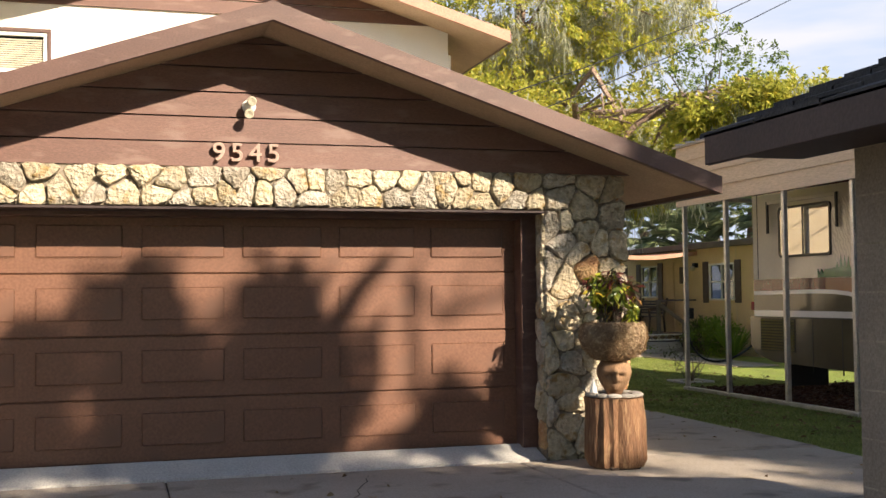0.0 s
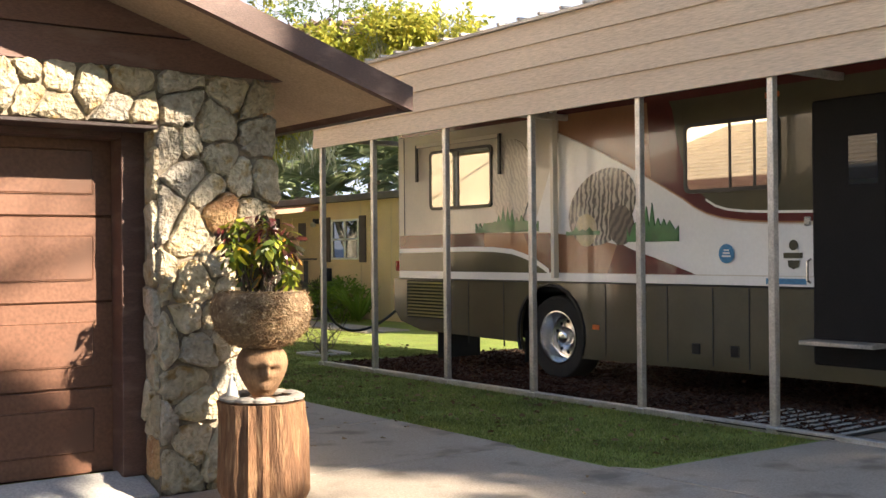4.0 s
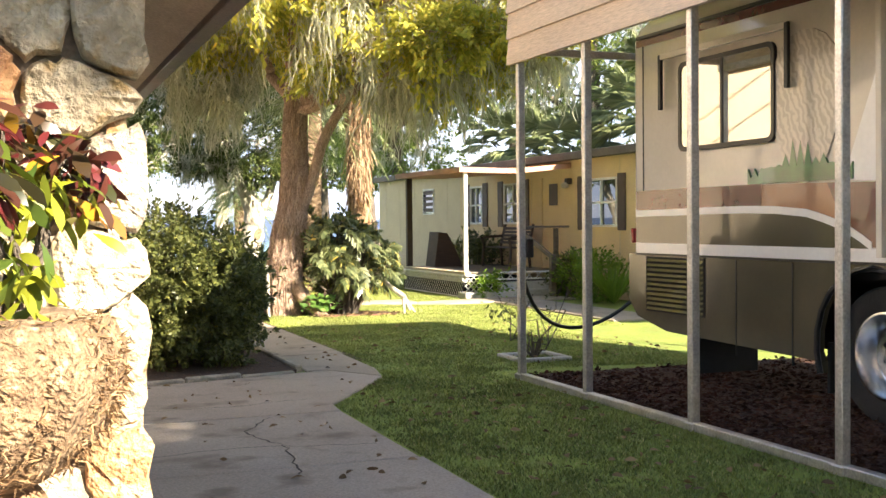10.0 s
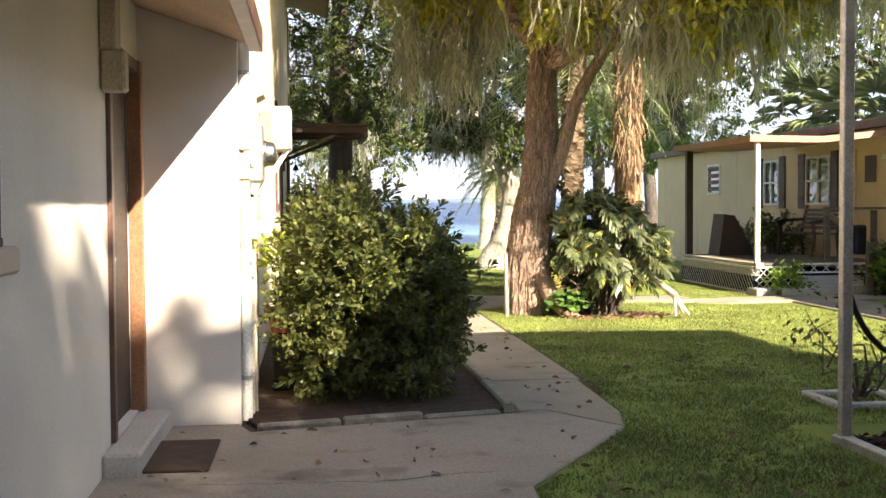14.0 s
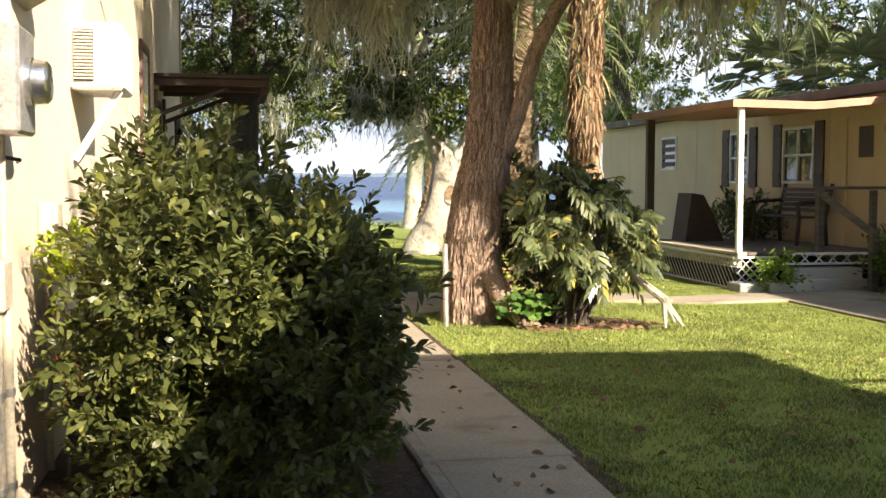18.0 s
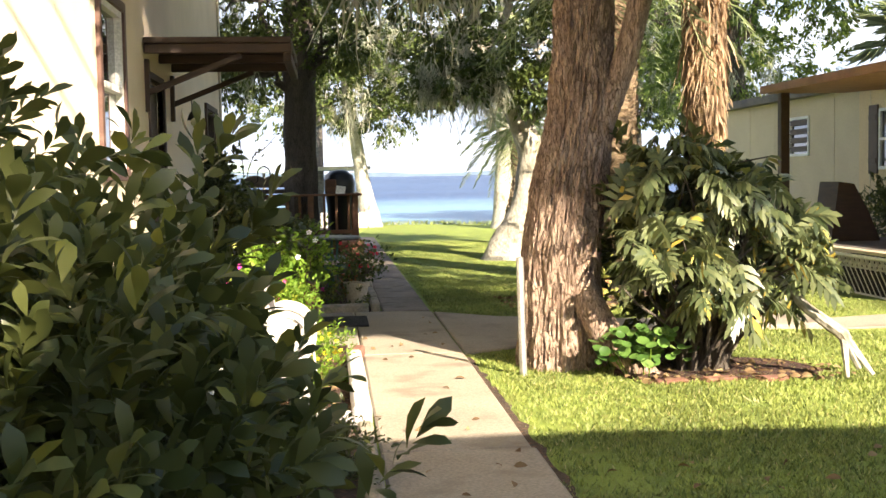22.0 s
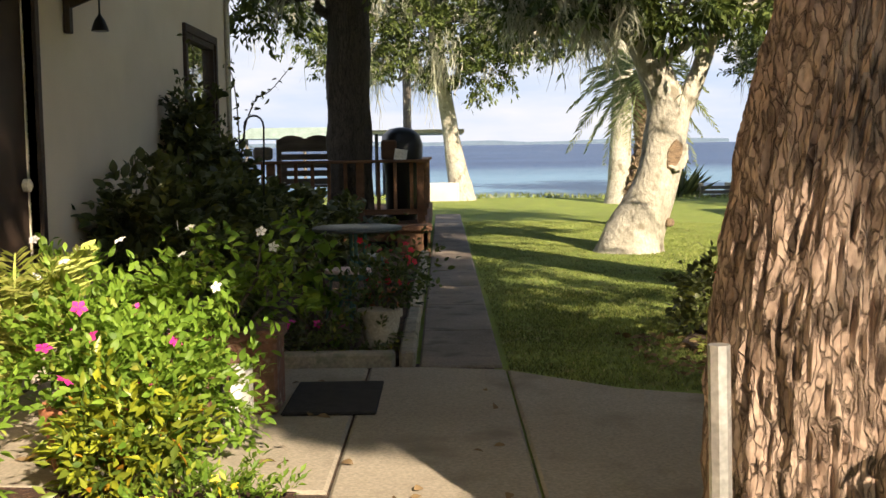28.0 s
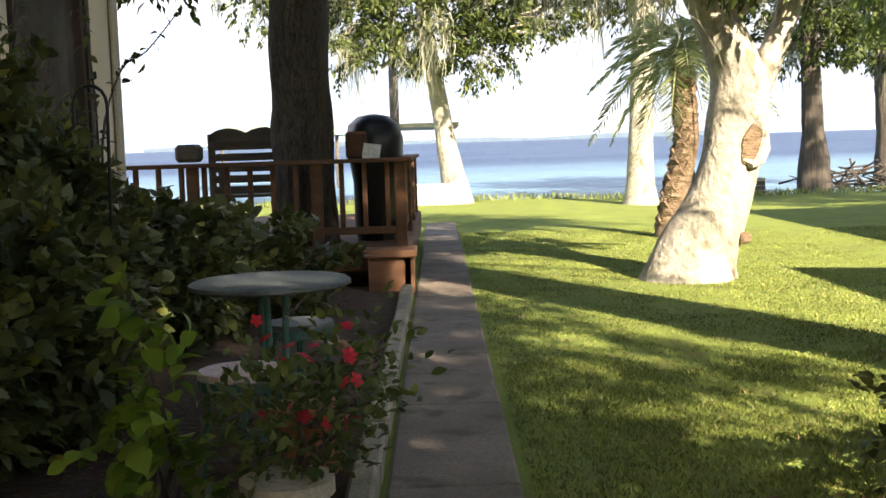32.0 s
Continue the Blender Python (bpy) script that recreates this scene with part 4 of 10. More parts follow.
for sgn in (-1, 1):
    xe = RIDGE_X + sgn * 3.66
    roof_side(RIDGE_X, ROOF_Z, xe, ROOF_Z - SLOPE * 3.66, 8.36, 15.8, 0.10, SOFFIT, "roof_slope", "low-pitched garage roof with exposed soffit")
    shingle_rows(RIDGE_X, ROOF_Z, xe, ROOF_Z - SLOPE * 3.66, 8.36, 15.8, 16, SHINGLE, "shingles")
    rake = Shape()
    zt, ze = ROOF_Z + 0.03, ROOF_Z - SLOPE * 3.74 + 0.03
    xr = RIDGE_X + sgn * 3.74
    rake.add([(RIDGE_X, 8.30, zt), (xr, 8.30, ze), (xr, 8.30, ze - 0.145), (RIDGE_X, 8.30, zt - 0.145), (RIDGE_X, 8.36, zt), (xr, 8.36, ze), (xr, 8.36, ze - 0.145), (RIDGE_X, 8.36, zt - 0.145)],
             [(0, 1, 2, 3), (4, 7, 6, 5), (0, 4, 5, 1), (3, 2, 6, 7), (1, 5, 6, 2), (0, 3, 7, 4)])
    part("rake_board", rake, BROWN_TRIM, house, "weathered brown rake board with peeling paint")
    fas = Shape()
    fas.box(min(xe, xr), max(xe, xr) + 0.002, 8.36, 15.8, ze - 0.145, ze - 0.005, 0.004)
    part("fascia", fas, BROWN_TRIM, house, "brown eave fascia")
# upper roof
UZ = 6.45
for sgn in (-1, 1):
    xe = 1.3 + sgn * 4.15
    z_e = UZ - 0.30 * 4.15
    roof_side(1.3, UZ, xe, z_e, 15.2, 31.6, 0.12, SOFFIT, "upper_roof_slope", "upper gable roof")
    shingle_rows(1.3, UZ, xe, z_e, 15.2, 31.6, 14, SHINGLE, "shingles")
    rake = Shape()
    rake.add([(1.3, 15.14, UZ + 0.03), (xe, 15.14, z_e + 0.03), (xe, 15.14, z_e - 0.13), (1.3, 15.14, UZ - 0.13), (1.3, 15.2, UZ + 0.03), (xe, 15.2, z_e + 0.03), (xe, 15.2, z_e - 0.13), (1.3, 15.2, UZ - 0.13)],
             [(0, 1, 2, 3), (4, 7, 6, 5), (0, 4, 5, 1), (3, 2, 6, 7), (1, 5, 6, 2), (0, 3, 7, 4)])
    part("rake_board", rake, PINK_TRIM, house, "faded brown rake board")
    fas = Shape()
    fas.box(min(xe, xe + sgn * 0.04), max(xe, xe + sgn * 0.04), 15.2, 31.6, z_e - 0.13, z_e + 0.01, 0.004)
    part("fascia", fas, BROWN_TRIM, house)
for i in range(6):
    za, zb = 5.40 + 0.2 * i, 5.40 + 0.2 * (i + 1) - 0.01
    half = [min(3.46, (UZ - 0.1 - z) / 0.30) for z in (za, zb)]
    if half[1] < 0.05:
        break
    bs = Shape()
    bs.add([(1.3 - half[0], 15.765, za), (1.3 + half[0], 15.765, za), (1.3 + half[1], 15.78, zb), (1.3 - half[1], 15.78, zb),
            (1.3 - half[0], 15.81, za), (1.3 + half[0], 15.81, za), (1.3 + half[1], 15.81, zb), (1.3 - half[1], 15.81, zb)],
           [(0, 1, 2, 3), (4, 7, 6, 5), (0, 4, 5, 1), (3, 2, 6, 7), (0, 3, 7, 4), (1, 5, 6, 2)])
    part("siding_board", bs, BROWN_BOARD, house)

# garage door, sections with raised panels
gdoor = part("garage_door", Shape().box(-1.5, 3.46, 9.29, 9.33, 0.11, 2.13), DOOR_BROWN, house, "closed brown sectional garage door with raised panels")
SEC = 0.50
pan = Shape()
pan.box(0, 0.65, -0.011, 0, 0, 0.26, 0.0095)
pan_me = to_mesh("panel", pan, DOOR_BROWN)
sec = Shape()
sec.box(-1.495, 3.455, 9.264, 9.29, 0, SEC - 0.007, 0.007)
sec_me = to_mesh("section", sec, DOOR_BROWN)
for i in range(4):
    o = under(new("section", sec_me), gdoor)
    o.location = (0, 0, 0.115 + i * SEC)
    for j in range(6):
        o = under(new("panel", pan_me), gdoor)
        o.location = (-1.42 + j * 0.80, 9.2645, 0.115 + i * SEC + 0.125)
trim = Shape()
trim.box(3.34, 3.48, 9.09, 9.262, 0.10, 2.13, 0.004)
trim.box(-1.52, -1.39, 9.09, 9.262, 0.10, 2.13, 0.004)
trim.box(-1.39, 3.34, 9.09, 9.262, 2.06, 2.13, 0.004)
part("door_casing", trim, BROWN_TRIM, house, "dark brown door casing")
part("lintel_board", Shape().box(-1.5, 3.47, 8.848, 9.09, 2.098, 2.12, 0.004), SHED_TRIM, house, "dark brown board under the stone lintel")

# neighbouring block building
shed = thing("neighbour_garage", (4.35, 0, 0), "low painted block building with dark shingle roof and brown fascia", "building")
for wl in ((2.95, 3.13, -8, 3.985), (3.13, 5.75, 3.81, 3.985), (5.57, 5.75, -8, 3.81), (3.13, 5.57, -8, -7.85)):
    s = Shape()
    s.box(*wl, 0, 2.12)
    part("wall", s, BLOCK, shed, "beige painted concrete block wall")
for k in range(10):
    joint = Shape()
    joint.box(2.9485, 2.951, -2.0, 3.985, 0.2 * (k + 1) - 0.004, 0.2 * (k + 1) + 0.004)
    part("mortar_joint", joint, MORTAR, shed)
EAVE_Z, PITCH = 2.10, 0.40
SHED_W, SHED_X, SHED_E, SHED_N = 2.5, 4.35, 6.2, 4.405
RIDGE_SHED = EAVE_Z + PITCH * (SHED_X - SHED_W)
s = Shape()
for xa in (SHED_W, SHED_E):
    s.add([(xa, -8.5, EAVE_Z), (SHED_X, -8.5, RIDGE_SHED), (SHED_X, SHED_N, RIDGE_SHED), (xa, SHED_N, EAVE_Z), (xa, -8.5, EAVE_Z - 0.07), (SHED_X, -8.5, RIDGE_SHED - 0.07), (SHED_X, SHED_N, RIDGE_SHED - 0.07), (xa, SHED_N, EAVE_Z - 0.07)],
          [(0, 1, 2, 3), (4, 7, 6, 5), (3, 2, 6, 7), (0, 4, 5, 1), (0, 3, 7, 4)])
part("roof", s, SHINGLE_DARK, shed, "dark grey shingle roof")
s = Shape()
for side in (1, -1):
    for i in range(10):
        da, db = -0.03 + 1.88 * i / 10, -0.03 + 1.88 * (i + 1) / 10
        xa, xb = (SHED_W + da, SHED_W + db) if side > 0 else (SHED_E - da, SHED_E - db)
        za, zb = EAVE_Z + PITCH * da, EAVE_Z + PITCH * db
        for k in range(29):
            ya, yb = -8.5 + (SHED_N + 8.52) * k / 29, -8.5 + (SHED_N + 8.52) * (k + 1) / 29 - 0.012
            h = 0.016 + 0.014 * random.random()
            s.add([(xa, ya, za + h), (xa, yb, za + h), (xb, yb, zb + 0.004), (xb, ya, zb + 0.004), (xa, ya, za - 0.003), (xa, yb, za - 0.003)], [(0, 1, 2, 3), (0, 4, 5, 1)])
part("shingles", s, SHINGLE_DARK, shed, kind="stuff")
for y0_, y1_ in ((3.83, 3.96), (-7.98, -7.86)):
    s = Shape()
    s.prism([(2.95, 2.12), (5.75, 2.12), (SHED_X, RIDGE_SHED - 0.12)], "y", y0_, y1_)
    part("gable_wall", s, BLOCK, shed)
part("fascia", Shape().box(2.47, 2.505, -8.5, SHED_N - 0.03, 1.965, 2.10, 0.004), SHED_TRIM, shed, "dark brown fascia")
part("fascia", Shape().box(6.195, 6.23, -8.5, SHED_N - 0.03, 1.965, 2.10, 0.004), SHED_TRIM, shed)
s = Shape()
s.prism([(2.505, EAVE_Z - 0.004), (SHED_X, RIDGE_SHED - 0.004), (6.195, EAVE_Z - 0.004), (6.195, 1.965), (SHED_X, RIDGE_SHED - 0.14), (2.505, 1.965)], "y", SHED_N - 0.03, SHED_N - 0.002)
part("rake_board", s, SHED_TRIM, shed)
for x0_, x1_ in ((2.5, 2.95), (5.75, 6.2)):
    part("soffit", Shape().box(x0_, x1_, -8.4, SHED_N - 0.05, 2.0, 2.03), SHED_TRIM, shed)

# plain wall that closes the far side of the carport
s = Shape()
s.box(12.75, 12.93, 1.5, 12.0, -0.1, 2.2, 0.01)
solid("wall_east", s, BLOCK, "plain painted block wall beyond the carport", "wall", kind="structure")

# ---- carport ----
CX = 8.0
carport = thing("carport", (10.3, 10, 0), "tall metal carport with tan lap siding band and galvanised square posts", "carport")
POST_Y = (14.78, 13.62, 12.22, 10.85, 9.45, 8.09, 6.85, 5.6)
post = Shape()
post.box(-0.03, 0.03, -0.03, 0.03, 0.04, 2.74, 0.006)
post_me = to_mesh("post", post, GALV)
foot = to_mesh("post_foot", Shape().box(-0.05, 0.05, -0.05, 0.05, 0.0, 0.05, 0.005), GALV)
for y in POST_Y:
    p = under(new("post", post_me), carport)
    p.location = Vector((CX, y, 0)) - Vector((10.3, 10, 0)) + Vector((10.3, 10, 0))
    f = under(new("post_foot", foot), carport)
    f.location = p.location
for y in POST_Y[::2]:
    p = under(new("post", post_me), carport)
    p.location = (12.2, y, 0)
rail = Shape()
rail.box(CX - 0.035, CX + 0.035, 5.4, 14.84, 0.0, 0.055, 0.006)
part("base_rail", rail, GALV, carport, "low steel base rail")
head = Shape()
head.box(CX - 0.03, CX + 0.03, 5.3, 14.84, 2.70, 2.76, 0.004)
head.box(12.17, 12.23, 5.3, 14.84, 2.70, 2.76, 0.004)
for y in (14.78, 11.5, 8.2, 5.4):
    head.box(CX, 12.23, y - 0.03, y + 0.03, 2.76, 2.82, 0.004)
part("head_rail", head, GALV, carport)
BAND = [2.68, 2.90, 3.12, 3.34, 3.56]
for za, zb in zip(BAND, BAND[1:]):
    b = Shape()
    b.add([(CX - 0.075, 5.2, za), (CX - 0.075, 14.9, za), (CX - 0.052, 14.9, zb), (CX - 0.052, 5.2, zb), (CX - 0.04, 5.2, za), (CX - 0.04, 14.9, za), (CX - 0.04, 14.9, zb), (CX - 0.04, 5.2, zb)],
          [(0, 1, 2, 3), (4, 7, 6, 5), (0, 4, 5, 1), (3, 2, 6, 7), (1, 5, 6, 2), (0, 3, 7, 4)])
    part("siding_panel", b, SIDING, carport, "tan lap siding panel")
r = Shape()
for xa, xb, za, zb in ((CX - 0.1, 10.35, 3.58, 3.70), (12.3, 10.35, 3.58, 3.70)):
    r.add([(xa, 5.1, za), (xb, 5.1, zb), (xb, 14.95, zb), (xa, 14.95, za), (xa, 5.1, za - 0.03), (xb, 5.1, zb - 0.03), (xb, 14.95, zb - 0.03), (xa, 14.95, za - 0.03)],
          [(0, 1, 2, 3), (4, 7, 6, 5), (0, 4, 5, 1), (3, 2, 6, 7), (0, 3, 7, 4)])
part("roof", r, ROOF_METAL, carport, "ribbed metal roof")
for i in range(33):
    y = 5.2 + i * 0.3
    rb = Shape()
    rb.bar((CX - 0.12, y, 3.595), (10.35, y, 3.715), 0.04, 0.03)
    part("roof_rib", rb, ROOF_METAL, carport)

# ---- motorhome ----
RX, RB = 9.05, 11.6
RY0, RY1 = 4.9, 14.76
rv = thing("motorhome", (10.3, 10, 0), "large cream motorhome with tan and maroon swooshes under a carport", "motorhome")


def rounded(x0, x1, y0, y1, r, n=5):
    out = []
    for cx, cy, a0 in ((x1 - r, y1 - r, 0), (x0 + r, y1 - r, 90), (x0 + r, y0 + r, 180), (x1 - r, y0 + r, 270)):
        for i in range(n + 1):
            a = radians(a0 + 90 * i / n)
            out.append((cx + r * math.cos(a), cy + r * math.sin(a)))
    return out


shell = Shape()
rings = [(1.06, 0.0), (2.9, 0.0), (3.0, 0.03), (3.07, 0.09), (3.1, 0.18)]
allr = [[(x, y, z) for x, y in rounded(RX + d, RB - d, RY0 + d, RY1 - d, 0.14)] for z, d in rings]
nr = len(allr[0])
shell.add([p for ring in allr for p in ring], [(i * nr + k, i * nr + (k + 1) % nr, (i + 1) * nr + (k + 1) % nr, (i + 1) * nr + k) for i in range(len(allr) - 1) for k in range(nr)] + [tuple(range(nr))[::-1], tuple((len(allr) - 1) * nr + k for k in range(nr))])
part("body", shell, RV_CREAM, rv, "cream painted upper body", smooth=True)

# lower skirt with the wheel arch cut out of it
AY, AZ, AR = 11.77, 0.50, 0.53
skirt = Shape()
left = [(AY - AR * math.cos(radians(a)), AZ + AR * math.sin(radians(a))) for a in np.linspace(-22, 202, 15)]
poly = [(RY0, 1.06), (RY0, 0.32), (left[0][0], 0.27)] + left + [(left[-1][0], 0.38), (14.16, 0.42), (14.62, 0.52), (14.76, 0.66), (14.76, 1.06)]
skirt.prism(poly, "x", RX - 0.012, RX + 0.05)
part("skirt", skirt, RV_OLIVE, rv, "glossy olive-brown lower skirt")
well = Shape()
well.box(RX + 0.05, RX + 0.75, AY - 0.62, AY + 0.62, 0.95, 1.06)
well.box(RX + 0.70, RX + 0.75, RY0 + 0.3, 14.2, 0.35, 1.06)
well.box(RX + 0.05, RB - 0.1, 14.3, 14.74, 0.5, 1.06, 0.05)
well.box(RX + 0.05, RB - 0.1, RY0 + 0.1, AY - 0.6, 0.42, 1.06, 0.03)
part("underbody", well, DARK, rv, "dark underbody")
archlip = Shape()
archlip.tube([(RX - 0.014, y, z) for y, z in left], 0.022, 6)
part("arch_trim", archlip, BLACK, rv)
for ya, za, zb in ((13.95, 0.08, 0.6), (12.3, 0.15, 0.5)):
    flap = Shape()
    flap.box(RX + 0.1, RX + 0.75, ya, ya + 0.03, za, zb, 0.004)
    part("mud_flap", flap, RUBBER, rv, "black rubber mud flap")


def wheel(y, x, parent):
    ty = Shape()
    m = Matrix.Translation((x, y, 0.455)) @ Matrix.Rotation(radians(-90), 4, "Y") @ Matrix.Diagonal((0.955, 0.955, 1, 1))
    ty.lathe([(0.30, 0.0), (0.36, 0.03), (0.45, 0.03), (0.475, 0.0), (0.478, -0.22), (0.45, -0.25), (0.30, -0.25)], n=40, m=m, caps=False)
    t = part("tyre", ty, RUBBER, parent, "worn black tyre", smooth=True)
    ri = Shape()
    ri.lathe([(0.305, -0.02), (0.302, 0.022), (0.288, 0.024), (0.278, 0.0), (0.268, -0.06), (0.25, -0.125), (0.225, -0.14), (0.12, -0.135), (0.105, -0.13), (0.098, -0.075), (0.085, -0.04), (0.055, -0.02), (0.005, -0.012)], n=40, m=m, caps=False)
    part("rim", ri, CHROME, t, "polished steel rim", smooth=True)
    for k in range(10):
        a = 2 * math.pi * k / 10
        h = Shape()
        h.lathe([(0.022, -0.16), (0.022, -0.133), (0.012, -0.131)], (0.175 * math.cos(a), 0.185 * math.sin(a), 0), 10, m)
        part("rim_hole", h, DARK, t)
    return t


wheel(AY + 0.03, RX + 0.14, rv)
wheel(AY, RB - 0.1, rv)
wheel(6.4, RX + 0.10, rv)


def livery(k, poly, mat, label):
    s = Shape()
    s.prism(poly, "x", RX - 0.0035 * k, RX + 0.02)
    return part("paint_panel", s, mat, rv, label)


def bez(a, b, c, d, n=8):
    return [tuple(a[i] * (1 - t) ** 3 + 3 * b[i] * t * (1 - t) ** 2 + 3 * c[i] * t * t * (1 - t) + d[i] * t ** 3 for i in (0, 1)) for t in [j / n for j in range(n + 1)]]


REAR, FRONT = 14.63, 5.05
swoop = bez((11.62, 2.66), (10.9, 2.40), (10.4, 2.14), (9.9, 1.88), 6) + bez((9.9, 1.88), (9.6, 1.68), (9.4, 1.64), (8.5, 1.62), 6)[1:]
livery(1, [(11.62, 2.88), *swoop, (FRONT, 1.6), (FRONT, 2.88)], RV_TAN, "tan paint field")
livery(2, [(10.35, 2.88), (10.30, 2.09), *swoop[4:], (FRONT, 1.6), (FRONT, 2.88)], RV_MAROON, "deep maroon swoosh")
olive_edge = bez((10.02, 2.72), (9.93, 2.3), (9.9, 2.0), (9.62, 1.86), 5) + bez((9.62, 1.86), (9.45, 1.74), (9.3, 1.73), (8.4, 1.71), 5)[1:]
livery(3, [(10.06, 2.80), *olive_edge, (FRONT, 1.7), (FRONT, 2.80)], RV_OLIVE, "olive-brown paint round the window")
st = olive_edge[5:]
livery(4, [*st, (FRONT, 1.7), (FRONT, 1.675), *[(y, z - 0.022) for y, z in reversed(st)]], RV_WHITE, "thin white stripe")
white_field = [(11.60, 2.62), *[(y - 0.0, z - 0.028) for y, z in swoop], (FRONT, 1.575), (FRONT, 1.15), (9.78, 1.16), *bez((9.78, 1.17), (10.4, 1.36), (10.9, 1.52), (11.7, 1.585), 6), (12.05, 1.6)]
livery(1.5, white_field, RV_WHITE, "glossy white swoosh field")
gold = [*swoop, *[(y, z - 0.014) for y, z in reversed(swoop)]]
livery(4.4, gold, RV_TAN, "thin tan pinstripe")
upedge = bez((REAR, 1.60), (13.4, 1.61), (12.4, 1.60), (11.7, 1.575), 5) + bez((11.7, 1.575), (10.9, 1.52), (10.4, 1.36), (9.75, 1.155), 7)[1:]
livery(2.5, [*upedge, (12.0, 1.16), (REAR, 1.16)], RV_TAN, "tan lower band")
livery(3.2, [(REAR, 1.6), (12.9, 1.605), (12.9, 1.44), (REAR, 1.44)], RV_MAROON, "maroon rear band")
livery(3.2, [(10.75, 1.47), *upedge[-4:], (10.9, 1.158)], RV_MAROON, "maroon wedge")
livery(3.2, [(12.2, 1.59), (11.75, 1.58), (11.6, 1.16), (11.95, 1.16)], RV_MAROON, "maroon patch")
hump = bez((REAR, 1.38), (13.6, 1.38), (12.9, 1.42), (12.4, 1.36), 5) + bez((12.4, 1.36), (12.1, 1.3), (11.95, 1.24), (11.78, 1.14), 5)[1:]
livery(4.2, [*hump, (REAR, 1.14)], RV_OLIVE, "olive rear panel")
livery(5, [*[(y, z + 0.055) for y, z in hump], *[(y - 0.0, z) for y, z in reversed(hump)]], RV_WHITE, "curved white stripe")
livery(5.5, [(REAR, 1.155), (FRONT, 1.145), (FRONT, 1.068), (REAR, 1.068)], RV_WHITE, "long white stripe")
livery(2.2, [(REAR, 2.90), (FRONT, 2.90), (FRONT, 2.80), (REAR, 2.84)], RV_MAROON, "maroon roofline band")
seam = Shape()
seam.box(RX - 0.022, RX, RY0 + 0.1, 14.62, 1.048, 1.066, 0.003)
seam.box(RX - 0.03, RX, RY0 + 0.1, 14.6, 2.90, 2.93, 0.004)
seam.box(RX - 0.004, RX + 0.01, 14.52, 14.535, 1.15, 2.88)
part("body_seam", seam, BLACK, rv)
# plain mural shapes
blob1 = [(12.42 + 0.36 * math.cos(a) * (1 + 0.25 * math.sin(a)), 2.12 + 0.53 * math.sin(a)) for a in np.linspace(0, 6.2, 22)]
livery(4.6, blob1, MURAL_PALE, "pale mural shape with faint bands")
blob2 = [(10.98 + 0.48 * math.cos(a), 1.83 + 0.38 * math.sin(a) - 0.10 * math.cos(a)) for a in np.linspace(0, 6.2, 40)]
livery(4.6, blob2, MURAL, "grey mural shape with fine dark bands")
livery(4.8, [(10.70 + 0.17 * math.cos(a), 1.64 + 0.2 * math.sin(a)) for a in np.linspace(0, 6.2, 24)], MURAL_DARK, "dark mural shape")
livery(4.7, [(11.2 + 0.16 * math.cos(a), 1.6 + 0.17 * math.sin(a)) for a in np.linspace(0, 6.2, 20)], RV_OCHRE, "ochre mural shape")
rs = random.Random(4)


def tuft(y0, y1, z0, h, n):
    pts = []
    for i in range(n):
        f = i / (n - 1)
        y = y0 + (y1 - y0) * f
        pts.append((y, z0 + (h * (0.45 + 0.55 * rs.random()) * math.sin(max(0.2, f * 3.0)) if i % 2 else 0.35 * h)))
    return [(y0, z0), *pts, (y1, z0)]
livery(5.2, tuft(13.05, 11.95, 1.605, 0.32, 29), RV_GREEN, "green mural tufts")
livery(5.2, tuft(10.62, 9.95, 1.47, 0.42, 19), RV_GREEN, "green mural tufts")
livery(5.2, tuft(11.5, 11.0, 1.55, 0.12, 11), RV_GREEN, "green mural tufts")


def rv_window(y0, y1, z0, z1, bars):
    fr = Shape()
    w = 0.035
    o, i_ = rounded(y0, y1, z0, z1, 0.07, 4), rounded(y0 + w, y1 - w, z0 + w, z1 - w, 0.05, 4)
    n = len(o)
    vs = [(RX - 0.03, *p) for p in o] + [(RX - 0.03, *p) for p in i_] + [(RX + 0.02, *p) for p in o] + [(RX + 0.02, *p) for p in i_]
    fr.add(vs, [(k, (k + 1) % n, n + (k + 1) % n, n + k) for k in range(n)] + [(k, 2 * n + k, 2 * n + (k + 1) % n, (k + 1) % n) for k in range(n)] + [(n + k, n + (k + 1) % n, 3 * n + (k + 1) % n, 3 * n + k) for k in range(n)])
    for b in bars:
        fr.box(RX - 0.028, RX, b - 0.012, b + 0.012, z0 + w, z1 - w)
    f = part("window", fr, BLACK, rv, "black-framed sliding window")
    g = Shape()
    g.prism(i_, "x", RX - 0.022, RX - 0.018)
    part("pane", g, RV_GLASS, f, "mirror-tinted glass")


rv_window(12.73, 13.95, 1.90, 2.62, (13.36,))
rv_window(8.80, 9.87, 1.91, 2.56, (9.33, 9.06))
awn = Shape()
awn.bar((RX - 0.04, 12.55, 2.70), (RX - 0.04, 14.20, 2.70), 0.05, 0.05)
part("window_awning", awn, RV_CREAM, rv, "rolled window awning")
for y in (12.56, 14.18):
    a = Shape()
    a.bar((RX - 0.05, y, 2.72), (RX - 0.05, y, 2.26), 0.03, 0.04)
    part("awning_arm", a, BLACK, rv)
a = Shape()
a.bar((RX - 0.07, 11.63, 2.93), (RX - 0.07, 11.62, 1.10), 0.07, 0.05)
part("awning_arm", a, RV_CREAM, rv, "tall folded awning arm")
a = Shape()
a.tube([(RX - 0.09, 5.2, 2.95), (RX - 0.09, 11.75, 2.95)], 0.06, 10)
part("awning_roll", a, RV_CREAM, rv, "rolled patio awning")
